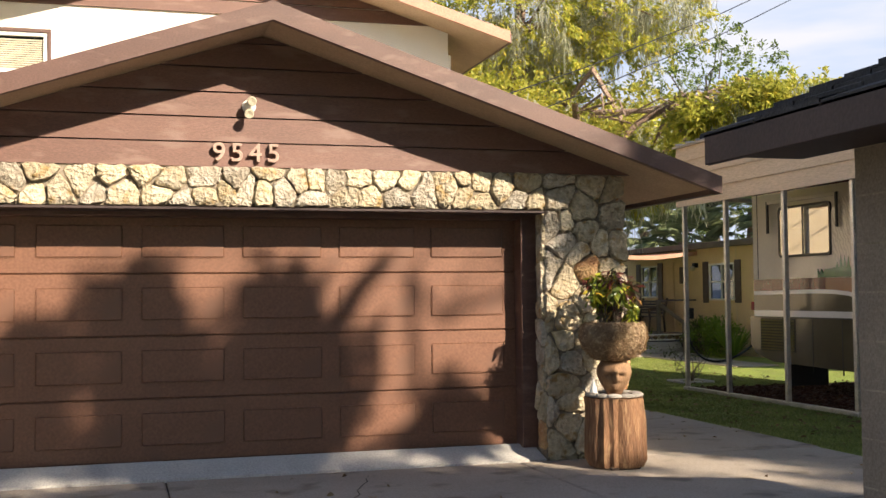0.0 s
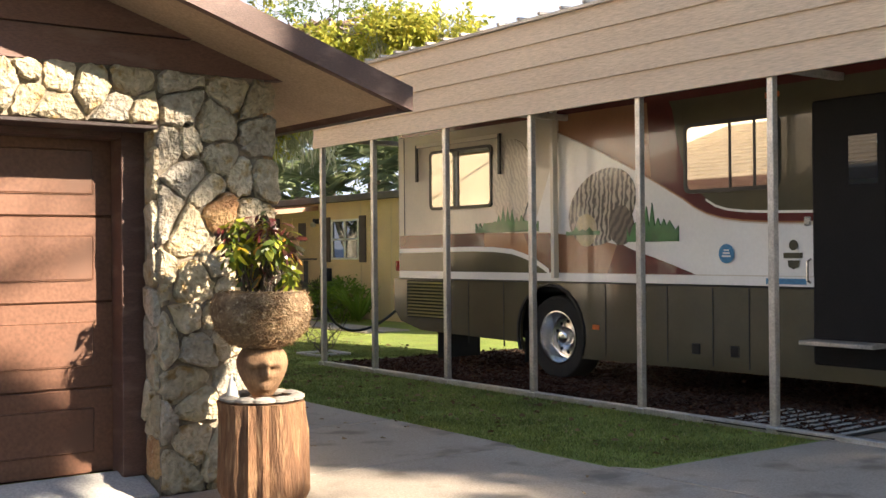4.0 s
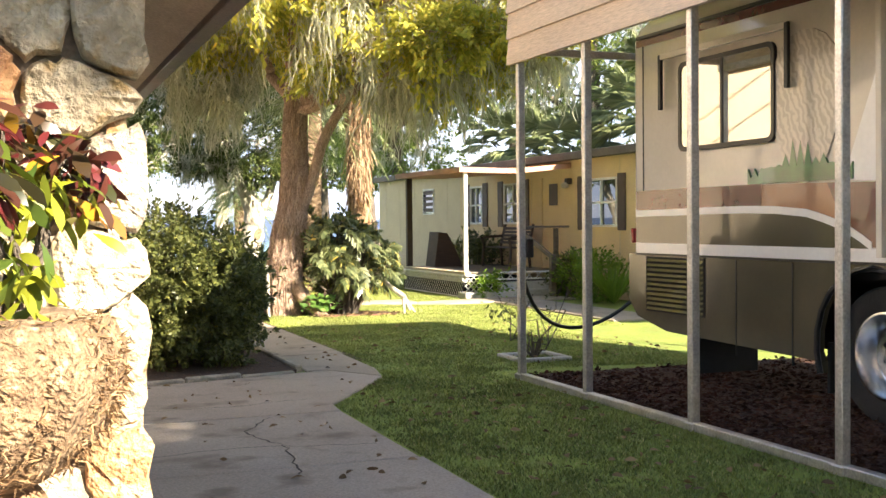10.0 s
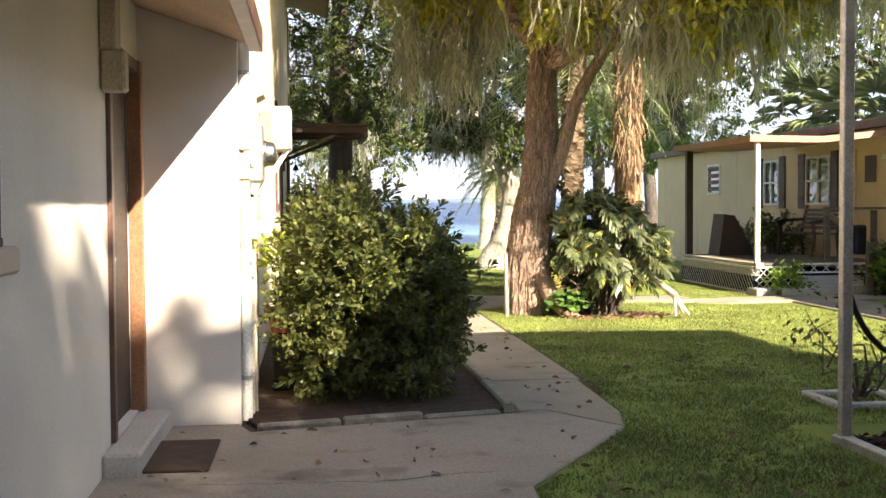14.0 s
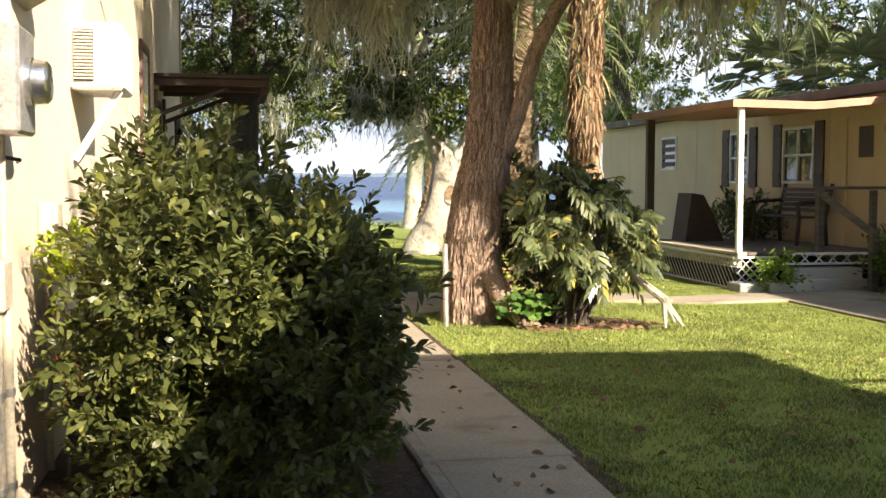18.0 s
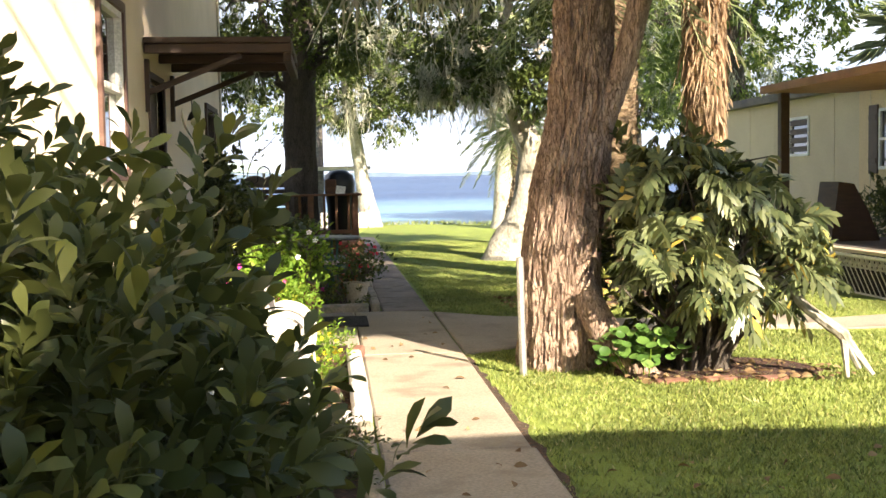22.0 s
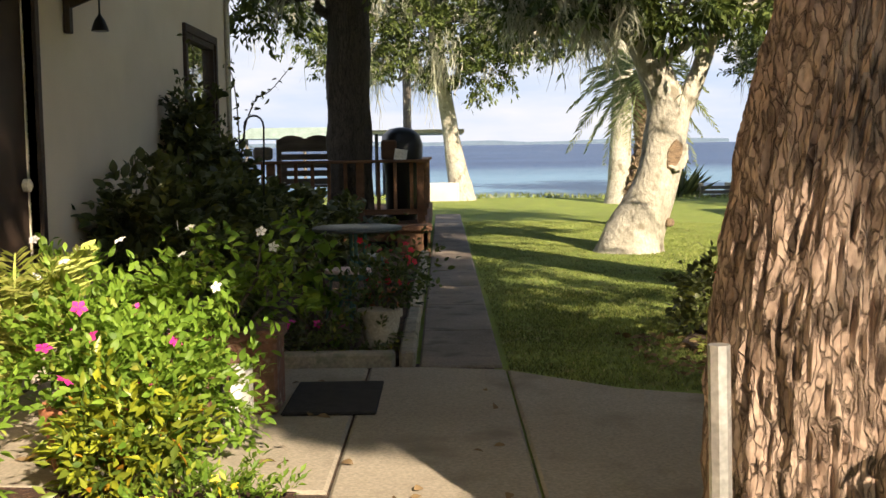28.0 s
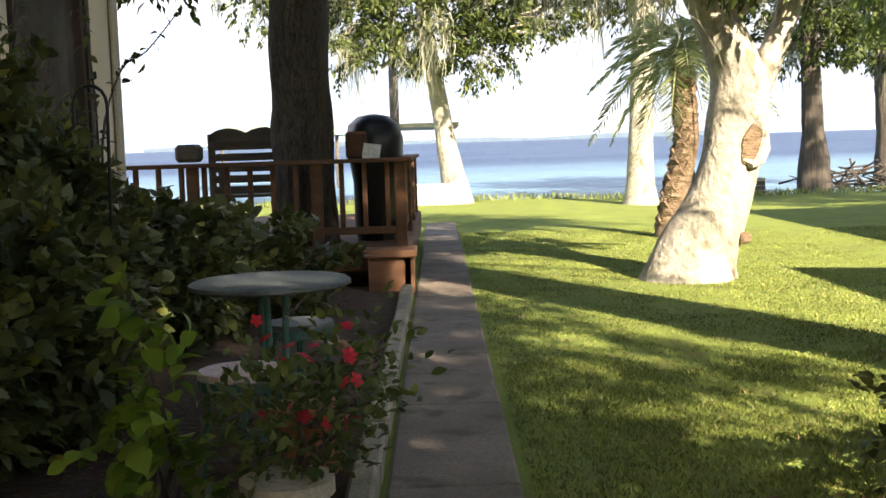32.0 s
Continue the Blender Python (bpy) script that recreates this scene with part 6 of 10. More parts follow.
for (bx, by, lean), sd in (((15.9, 50.0, -0.1), 31), ((18.7, 52.5, -0.2), 32)):
    make_tree("shore_cypress", (bx, by, -0.1), "dark straight shore tree with flared base", sd, [(bx, by, -1.5), (bx, by, 0.3), (bx + lean * 0.3, by, 1.2), (bx + lean, by, 3.0), (bx + lean * 2, by, 6.5)], [0.52, 0.38, 0.26, 0.22, 0.1], BARK_GREY,
              [(bx, by, 3.5, 1.4, 1.3, 0.7, 150), (bx, by, 4.3, 1.7, 1.6, 0.9, 170), (bx + 1.0, by, 5.4, 1.8, 1.6, 1.0, 170), (bx - 1.0, by, 5.8, 1.8, 1.6, 1.0, 160), (bx, by, 7.2, 2.2, 2.0, 1.3, 160)], LEAF_OAK, 0.15, 0.07, moss=7, moss_len=1.6, per=22, group="shore trees", mossy_from=2.2)
# trees behind the street side, whose shade falls on the garage door and the driveway
STREET = [((8.2, -9.5), 41, [(8.0, -5.6, 8.0, 2.3, 1.5, 0.8, 330), (6.0, -6.4, 8.2, 1.4, 1.4, 0.7, 130), (10.0, -7.2, 8.2, 1.5, 1.3, 0.7, 170), (7.4, -3.3, 7.5, 2.6, 0.9, 0.4, 330), (9.0, -3.7, 7.4, 0.8, 0.7, 0.35, 60),
                             (7.78, -2.85, 9.0, 0.08, 0.12, 0.75, 200), (6.85, -2.85, 8.95, 0.05, 0.1, 0.3, 110), (7.2, -2.85, 8.5, 0.3, 0.1, 0.06, 110), (8.15, -2.85, 8.75, 0.05, 0.1, 0.3, 100), (9.25, -2.85, 8.45, 0.1, 0.1, 0.05, 60), (6.6, -2.85, 9.55, 0.03, 0.1, 0.1, 45), (5.95, -2.85, 8.95, 0.12, 0.1, 0.3, 80), (6.75, -2.85, 8.3, 0.45, 0.1, 0.05, 90), (7.6, -2.85, 8.3, 0.3, 0.1, 0.05, 70), (5.6, -2.85, 8.55, 0.25, 0.1, 0.1, 60), (10.5, -2.9, 10.1, 0.35, 0.2, 0.25, 55)],
           [([(8.0, -2.75, 8.2), (8.08, -2.85, 8.6), (8.25, -2.85, 9.2), (8.45, -2.85, 9.6), (8.75, -2.85, 9.92)], [0.15, 0.13, 0.11, 0.085, 0.06]), ([(8.22, -2.85, 9.1), (8.05, -2.85, 9.6), (7.95, -2.85, 9.9)], [0.10, 0.08, 0.07]),
            ([(8.15, -2.85, 8.7), (8.55, -2.8, 8.75), (8.62, -2.85, 9.2), (8.7, -2.85, 9.45)], [0.06, 0.06, 0.055, 0.03]), ([(8.5, -2.85, 8.3), (9.15, -2.85, 8.55), (9.28, -2.85, 8.8), (9.3, -2.85, 9.0)], [0.06, 0.06, 0.05, 0.03])]),
          ((13.0, -7.0), 42, [(11.3, -0.9, 8.6, 0.8, 1.3, 0.9, 260), (11.1, 1.3, 8.5, 0.8, 1.3, 0.9, 200), (10.15, 0.7, 8.6, 0.15, 1.0, 0.7, 190), (11.2, 2.4, 8.5, 0.9, 0.5, 0.35, 60), (10.8, 3.95, 8.2, 0.9, 0.4, 0.22, 80), (12.8, -2.6, 8.6, 1.2, 1.1, 0.6, 240), (11.95, -3.1, 8.4, 0.5, 0.6, 0.2, 150), (12.3, -6.8, 8.5, 1.3, 0.7, 0.4, 210), (13.3, -5.4, 8.5, 1.2, 1.1, 0.4, 260), (14.6, -4.2, 8.5, 0.8, 1.2, 0.4, 200), (13.6, -1.8, 8.6, 0.8, 1.4, 0.4, 220), (11.5, 7.2, 8.5, 0.5, 1.1, 0.4, 230)], [])]
# tall oaks never in view, added to lower the ambient light from the south
for bx, by, sd in ((-5.0, -11.0, 43), (-13.0, -6.0, 44), (1.5, -15.0, 45)):
    make_tree("unseen_tall_oak", (bx, by, 0), "unseen tall dense oak added to cut the sky light", sd, [(bx, by, -0.1), (bx, by, 2.0), (bx + 0.2, by, 5.0), (bx, by, 9.0), (bx, by, 15.0)], [0.5, 0.4, 0.34, 0.26, 0.1], BARK_GREY,
              [(bx - 2, by, 5.0, 3.0, 2.4, 2.0, 150), (bx + 2.2, by, 6.0, 3.0, 2.4, 2.2, 150), (bx, by, 9.0, 4.0, 3.0, 2.2, 200), (bx - 2.4, by, 12.0, 3.2, 2.6, 2.2, 150), (bx + 2.0, by, 13.0, 3.4, 2.6, 2.4, 160), (bx, by, 16.5, 3.4, 2.8, 2.2, 160)], LEAF_OAK, 0.36, 0.1, per=18, group="tall oaks on the street side")
for (bx, by), sd, cr, limbs in STREET:
    make_tree("street_oak", (bx, by, 0), "large street oak shading the driveway", sd, [(bx, by, -0.1), (bx, by, 2.0), (bx - 0.2, by + 0.5, 4.0), (bx - 0.3, by + 1.5, 6.0), (bx, by + 2.5, 8.0)], [0.45, 0.36, 0.3, 0.2, 0.1], BARK_GREY,
              cr, LEAF_OAK, 0.13, 0.06, per=30, group="street oaks", extra=limbs)

# row of unseen trees added across the street, closing off the low sky
for k, (bx, by) in enumerate(((-14, -19), (-6, -21), (2, -19.5), (10, -21), (18, -19), (26, -20.5))):
    make_tree("unseen_backing_tree", (bx, by, 0), "unseen dense green tree added to block low sky light", 400 + k, [(bx, by, -0.1), (bx, by, 1.5), (bx + 0.2, by, 3.0), (bx, by, 5.5), (bx, by, 8.5)], [0.35, 0.28, 0.24, 0.18, 0.08], BARK_GREY,
              [(bx - 2, by, 3.2, 2.6, 2.2, 2.2, 110), (bx + 2, by + 0.5, 3.6, 2.6, 2.2, 2.4, 110), (bx, by, 6.2, 3.4, 2.6, 2.2, 150), (bx + 0.5, by, 8.6, 3.0, 2.4, 1.8, 120), (bx - 2.2, by - 1, 7.0, 2.6, 2.2, 2.0, 110), (bx + 1.5, by - 0.5, 11.5, 3.2, 2.4, 2.0, 120)], LEAF_OAK, 0.34, 0.08, per=18, group="trees across the street")


# ---- palms ----
def fan_frond(P, d, length, fan, rng, n=28, blade=0.021):
    """Arrays of one fan-shaped palm leaf: a stalk and narrow pointed blades spread from its end."""
    d = d / np.linalg.norm(d)
    side = unit(np.cross(d, np.array((0, 0, 1.0))) + 1e-4)
    up = np.cross(side, d)
    hub = P + d * length
    V, T = [], []
    w = 0.012
    V += [P - side * w, P + side * w, hub]
    T.append((0, 1, 2))
    for k in range(n):
        a = radians(-105 + 210 * k / (n - 1))
        q = d * math.cos(a) + side * math.sin(a) + up * rng.uniform(-0.05, 0.12)
        L = fan * (0.75 + 0.25 * math.cos(a)) * rng.uniform(0.85, 1.05)
        perp = np.cross(q, up)
        b = len(V)
        mid = hub + q * L * 0.55
        tip = hub + q * L - np.array((0, 0, 0.28 * L * rng.uniform(0.5, 1.2)))
        wd = fan * blade
        V += [hub, mid - perp * wd, tip, mid + perp * wd]
        T += [(b, b + 1, b + 2), (b, b + 2, b + 3)]
    return V, T


def feather_frond(P, d, length, rng, n=34, leaf=0.34, arch=0.9):
    """Arrays of one feather palm leaf: an arching rib with leaflets on both sides."""
    d = d / np.linalg.norm(d)
    side = unit(np.cross(d, np.array((0, 0, 1.0))) + 1e-4)
    V, T = [], []
    pts = []
    for i in range(n + 1):
        f = i / n
        p = P + d * length * f
        p = p - np.array((0, 0, arch * length * f * f * 0.75))
        pts.append(p)
    for i in range(n):
        b = len(V)
        w = 0.014 * (1 - i / n) + 0.003
        V += [pts[i] - side * w, pts[i] + side * w, pts[i + 1] + side * w * 0.9, pts[i + 1] - side * w * 0.9]
        T += [(b, b + 1, b + 2), (b, b + 2, b + 3)]
        f = i / n
        if f < 0.12:
            continue
        tan = unit(pts[i + 1] - pts[i])
        L = leaf * math.sin(0.35 + 2.6 * f) * rng.uniform(0.85, 1.1)
        for sg in (-1, 1):
            q = unit(tan * 0.75 + side * sg * 0.8 + np.array((0, 0, 0.35 - 0.7 * rng.random())))
            b = len(V)
            perp = unit(np.cross(q, side)) * 0.011
            V += [pts[i], pts[i] + q * L * 0.5 + perp, pts[i] + q * L - np.array((0, 0, 0.12 * L)), pts[i] + q * L * 0.5 - perp]
            T += [(b, b + 1, b + 2), (b, b + 2, b + 3)]
    return V, T


def palm(name, at, label, seed, stem, radii, fronds, kind, length, fan, bark=None, skirt=0, boots=0, group="", low=-0.7, leaf=0.34):
    rng = np.random.default_rng(seed)
    t = thing(name, at, label, "palm tree", group)
    part("trunk", trunk_shape(stem, radii, 18, 30, 0.05, 0.05), bark or BARK_PALM, t, smooth=True)
    S = np.array(stem, float)
    if boots:
        bs = Shape()
        H = S[-1][2]
        for i in range(boots):
            z = 0.05 + (H - 0.1) * i / boots
            j = max(0, min(len(S) - 2, int(np.searchsorted(S[:, 2], z)) - 1))
            f = (z - S[j][2]) / max(1e-3, S[j + 1][2] - S[j][2])
            c = S[j] + (S[j + 1] - S[j]) * f
            r = radii[j] + (radii[j + 1] - radii[j]) * f
            a = i * 2.3999
            o = np.array((math.cos(a), math.sin(a), 0))
            sd = np.array((-math.sin(a), math.cos(a), 0))
            w = 0.6 * r
            p = c + o * r * 0.9
            bs.add([p - sd * w, p + sd * w, p + sd * w * 0.5 + o * r * 0.22 + np.array((0, 0, 0.075)), p - sd * w * 0.5 + o * r * 0.22 + np.array((0, 0, 0.075)), p - sd * w * 0.3 + np.array((0, 0, 0.13)), p + sd * w * 0.3 + np.array((0, 0, 0.13))],
                   [(0, 1, 2, 3), (3, 2, 5, 4), (0, 3, 4), (1, 5, 2)])
        part("scarred_bark", bs, bark or BARK_PALM, t, kind="stuff")
    V, T = [], []
    for k in range(fronds):
        a = 2.39996 * k
        el = 1.15 + (low - 1.15) * (k / max(1, fronds - 1))
        d = np.array((math.cos(a) * math.cos(el), math.sin(a) * math.cos(el), math.sin(el)))
        v, q = fan_frond(S[-1], d, length * rng.uniform(0.8, 1.1), fan, rng) if kind == "fan" else feather_frond(S[-1], d, length * rng.uniform(0.8, 1.1), rng, leaf=leaf)
        n0 = len(V)
        V += v
        T += [tuple(n0 + i for i in f) for f in q]
    tagged(under(new("fronds", array_mesh("fronds", np.array(V), np.array(T), LEAF_PALM)), t), kind="stuff")
    if skirt:
        n = skirt
        a = rng.uniform(0, 6.28, n)
        h = rng.uniform(0.0, 1.0, n)
        top_ = S[-1][2]
        P = np.stack([S[-1][0] + np.cos(a) * radii[-1] * 1.02, S[-1][1] + np.sin(a) * radii[-1] * 1.02, top_ - 0.1 - h * (top_ - 1.0)], axis=1)
        P2 = P + np.stack([np.cos(a), np.sin(a), 0 * a], axis=1) * rng.uniform(0.0, 0.06, (n, 1)) * (1.1 - h[:, None])
        v, q = strand_arrays(P2, 0.55, 0.014, rng, 4, 0.012)
        tagged(under(new("dead_frond_skirt", array_mesh("dead_frond_skirt", v, q, THATCH)), t), "brown skirt of dead fronds", kind="stuff")
    return t


palm("cabbage_palm", (10.38, 27.3, -0.08), "tall cabbage palm with shaggy brown dead fronds along its trunk", 51, [(10.33, 27.3, -0.1), (10.36, 27.3, 1.2), (10.38, 27.3, 3.6), (10.40, 27.3, 6.2)], [0.24, 0.20, 0.185, 0.19], 22, "fan", 0.9, 0.75, skirt=2600, low=-0.2)
palm("date_palm", (9.6, 28.0, 0), "stout date palm with a rough diamond-patterned trunk", 52, [(9.6, 28, -0.1), (9.6, 28, 1.0), (9.62, 28, 2.2), (9.64, 28, 4.2)], [0.24, 0.19, 0.19, 0.21], 30, "feather", 2.2, 0, boots=150)
palm("curved_palm", (9.7, 36.6, 0), "slim curved palm with a ringed trunk and arching feather fronds", 53, [(9.62, 36.6, -0.1), (9.72, 36.6, 0.5), (9.86, 36.6, 1.1), (9.84, 36.6, 1.7), (9.8, 36.6, 2.25)], [0.17, 0.15, 0.14, 0.14, 0.15], 34, "feather", 1.15, 0, boots=90, leaf=0.28)
palm("tall_pale_palm", (10.75, 44.6, 0), "tall palm with a smooth pale trunk near the shore", 54, [(10.75, 44.6, -0.1), (10.75, 44.6, 0.4), (10.78, 44.6, 1.5), (10.85, 44.6, 3.6), (10.9, 44.6, 6.0)], [0.38, 0.27, 0.225, 0.21, 0.20], 26, "fan", 1.1, 0.9, bark=BARK_PALE)
for i, (px_, py_, h) in enumerate(((16.6, 25.2, 3.3), (17.6, 28.6, 3.8), (16.4, 30.6, 3.0), (19.4, 26.6, 4.3), (16.9, 34.2, 3.5), (19.8, 31.6, 5.2), (16.6, 21.6, 3.6))):
    palm("fan_palm", (px_, py_, -0.08), "green fan palm standing behind the mobile home", 60 + i, [(px_, py_, -0.1), (px_, py_, h * 0.5), (px_ + 0.1, py_, h)], [0.2, 0.17, 0.16], 24, "fan", 0.9, 0.8, group="fan palms", low=-0.5)

# ---- mobile home ----
MX = 14.3
mh = thing("mobile_home", (16, 27, -0.08), "long ochre mobile home with flat roof and dark shutters", "house")
WINS = [(28.0, 29.0, 1.30, 2.20, True), (30.2, 30.95, 1.30, 2.20, True), (24.0, 25.2, 1.24, 2.16, True), (33.4, 34.2, 1.56, 2.24, False), (20.6, 21.7, 1.24, 2.16, True)]
holes = [(w[0], w[1], w[2], w[3]) for w in WINS] + [(26.25, 27.1, 0.35, 2.25)]
wall_x(MX, MX + 0.12, 16.0, 31.6, -0.1, 2.55, holes, "front_wall", MH_WALL, mh, "ochre painted front wall")
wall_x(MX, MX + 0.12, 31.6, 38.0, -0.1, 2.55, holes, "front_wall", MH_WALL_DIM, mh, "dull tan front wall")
s = Shape()
s.box(MX + 0.12, 18.2, 16.0, 16.12, -0.1, 2.55)
part("end_wall", s, MH_WALL, mh)
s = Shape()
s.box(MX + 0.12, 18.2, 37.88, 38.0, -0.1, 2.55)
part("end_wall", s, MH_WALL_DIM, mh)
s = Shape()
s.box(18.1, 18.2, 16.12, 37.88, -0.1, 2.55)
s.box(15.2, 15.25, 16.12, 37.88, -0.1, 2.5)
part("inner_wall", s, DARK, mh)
s = Shape()
s.box(MX - 0.16, 18.35, 15.85, 38.15, 2.55, 2.70, 0.01)
part("roof", s, GREY_ROOF, mh, "flat grey roof with dark edge")
s = Shape()
for k in range(18):
    y = 16.6 + k * 1.22
    if not any(a - 0.05 < y < b + 0.05 for a, b, *_ in holes):
        s.box(MX - 0.006, MX, y - 0.012, y + 0.012, 0.0, 2.55)
part("wall_batten", s, MH_WALL_DIM, mh, kind="stuff")


def mh_window(y0, y1, z0, z1, shutters):
    f = Shape()
    w = 0.045
    f.box(MX - 0.025, MX + 0.05, y0, y1, z0, z0 + w, 0.005)
    f.box(MX - 0.025, MX + 0.05, y0, y1, z1 - w, z1, 0.005)
    f.box(MX - 0.025, MX + 0.05, y0, y0 + w, z0 + w, z1 - w, 0.005)
    f.box(MX - 0.025, MX + 0.05, y1 - w, y1, z0 + w, z1 - w, 0.005)
    ym, zm = (y0 + y1) / 2, (z0 + z1) / 2
    if shutters:
        f.box(MX - 0.02, MX + 0.04, ym - 0.02, ym + 0.02, z0 + w, z1 - w)
        f.box(MX - 0.02, MX + 0.04, y0 + w, y1 - w, zm - 0.02, zm + 0.02)
    win = part("window", f, WHITE_PAINT, mh, "white-framed sash window" if shutters else "small dark crank window")
    g = Shape()
    g.box(MX + 0.015, MX + 0.02, y0 + w, y1 - w, z0 + w, z1 - w)
    part("pane", g, GLASS, win)
    if shutters:
        for a in (y0 - 0.30, y1 + 0.03):
            sh = Shape()
            sh.box(MX - 0.03, MX, a, a + 0.27, z0 - 0.06, z1 + 0.06, 0.006)
            o = part("shutter", sh, SHUTTER, mh, "dark brown board shutter")
            for z in (z0 + 0.1, z1 - 0.16):
                b = Shape()
                b.box(MX - 0.045, MX - 0.03, a + 0.02, a + 0.25, z, z + 0.07, 0.004)
                part("batten", b, SHUTTER, o)
    else:
        for k in range(4):
            b = Shape()
            b.box(MX - 0.03, MX - 0.012, y0 + 0.05, y1 - 0.05, z0 + 0.08 + 0.15 * k, z0 + 0.17 + 0.15 * k, 0.004, None)
            part("louvre", b, SHUTTER, win)


for w in WINS:
    mh_window(*w)
s = Shape()
s.box(MX + 0.02, MX + 0.06, 26.25, 27.1, 0.35, 2.25, 0.005)
d = part("door", s, MH_WALL, mh, "ochre entry door with a small window")
s = Shape()
s.box(MX + 0.012, MX + 0.02, 26.42, 26.8, 1.68, 2.12, 0.004)
part("door_window", s, SHUTTER, d)
s = Shape()
s.box(MX - 0.12, MX, 25.75, 25.87, 2.08, 2.2, 0.01)
lamp_ = part("porch_lamp", s, BLACK, mh, "small porch lamp")
s = Shape()
s.lathe([(0.03, 0), (0.07, -0.03), (0.075, -0.09), (0.04, -0.12)], (MX - 0.14, 25.81, 2.12), 12)
part("globe", s, CREAM_POT, lamp_)
# porch
porch = thing("porch", (13, 27, 0), "raised wooden porch with white lattice skirt and a flat awning roof", "porch")
s = Shape()
ya, yb = 25.8, 29.55
s.add([(11.92, ya, 2.40), (13.1, ya, 2.385), (14.3, ya, 2.50), (14.3, yb, 2.52), (13.1, yb, 2.43), (11.92, yb, 2.42), (11.92, ya, 2.30), (13.1, ya, 2.285), (14.3, ya, 2.40), (14.3, yb, 2.42), (13.1, yb, 2.33), (11.92, yb, 2.32)],
      [(0, 1, 4, 5), (1, 2, 3, 4), (6, 11, 10, 7), (7, 10, 9, 8), (0, 6, 7, 1), (1, 7, 8, 2), (5, 4, 10, 11), (4, 3, 9, 10), (0, 5, 11, 6)])
part("awning_roof", s, PINK_TRIM, porch, "rust-pink edged awning roof")
s = Shape()
s.box(12.04, 12.115, 25.86, 25.935, -0.1, 2.30, 0.008)
part("post", s, WHITE_PAINT, porch, "white porch post")
s = Shape()
s.box(12.12, 12.24, 29.33, 29.45, -0.1, 2.4, 0.008)
part("post", s, SHUTTER, porch, "dark porch post")
for k in range(16):
    s = Shape()
    s.box(12.02 + k * 0.142, 12.02 + k * 0.142 + 0.134, 25.8, 29.3, 0.36, 0.40, 0.004)
    part("deck_board", s, GREY_WOOD if k else CREAM_POT, porch)
def lattice(p0, p1, z0, z1, n_out, diag=0.115):
    """Crossed diagonal strips between two points on plan."""
    p0, p1 = Vector((*p0, 0)), Vector((*p1, 0))
    L = (p1 - p0).length
    e = (p1 - p0) / L
    h = z1 - z0
    for sg, off in ((1, 0.0), (-1, 0.012)):
        s = Shape()
        k = -h
        while k < L:
            a, b = (k, k + h) if sg > 0 else (k + h, k)
            za, zb = z0, z1
            if sg < 0:
                a, b, za, zb = k, k + h, z1, z0
            lo, hi = max(0.0, a), min(L, b)
            if hi - lo > 0.02:
                f0, f1 = (lo - a) / h, (hi - a) / h
                q0 = p0 + e * lo + Vector((0, 0, za + (zb - za) * f0)) + Vector(n_out) * off
                q1 = p0 + e * hi + Vector((0, 0, za + (zb - za) * f1)) + Vector(n_out) * off
                s.bar(q0, q1, 0.034, 0.008, 0)
            k += diag
        part("lattice_strip", s, WHITE_PAINT, porch, "white lattice", kind="stuff")
    for z in (z0, z1 - 0.03):
        s = Shape()
        s.bar(p0 + Vector((0, 0, z + 0.015)) + Vector(n_out) * 0.02, p1 + Vector((0, 0, z + 0.015)) + Vector(n_out) * 0.02, 0.03, 0.03)
        part("lattice_rail", s, WHITE_PAINT, porch)
lattice((12.02, 29.2), (12.02, 25.86), -0.09, 0.35, (-1, 0, 0))
lattice((12.02, 25.82), (12.6, 25.82), -0.09, 0.35, (0, -1, 0))
lattice((12.6, 25.7), (13.9, 25.7), 0.24, 0.40, (0, -1, 0), 0.2)
# near-black block standing in for the shade behind the lattice
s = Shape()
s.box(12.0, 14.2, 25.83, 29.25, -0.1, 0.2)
part("porch_underside_shade", s, DARK, porch)
for k, (ya, z) in enumerate(((25.45, 0.06), (25.6, 0.2))):
    s = Shape()
    s.box(12.7, 13.7, ya, ya + 0.34, -0.1, z, 0.01)
    part("step", s, CONCRETE_NEW, porch, "low concrete step")
s = Shape()
s.box(11.85, 12.5, 25.35, 25.75, -0.1, 0.03, 0.015)
s.box(12.2, 12.75, 25.2, 25.45, -0.1, 0.05, 0.015)
part("edging_stone", s, CONCRETE_NEW, porch, "pale edging stones")
s = Shape()
s.bar((13.2, 25.85, 0.38), (13.2, 25.85, 1.24), 0.09, 0.09)
s.bar((13.98, 25.85, 0.38), (13.98, 25.85, 1.22), 0.08, 0.08)
s.bar((13.45, 24.95, -0.1), (13.45, 24.95, 0.74), 0.10, 0.10)
s.bar((13.2, 25.8, 1.16), (13.46, 24.93, 0.66), 0.04, 0.09)
s.bar((13.15, 25.85, 1.25), (14.25, 25.85, 1.25), 0.11, 0.04)
part("hand_rail", s, GREY_WOOD, porch, "grey wooden stair rail")
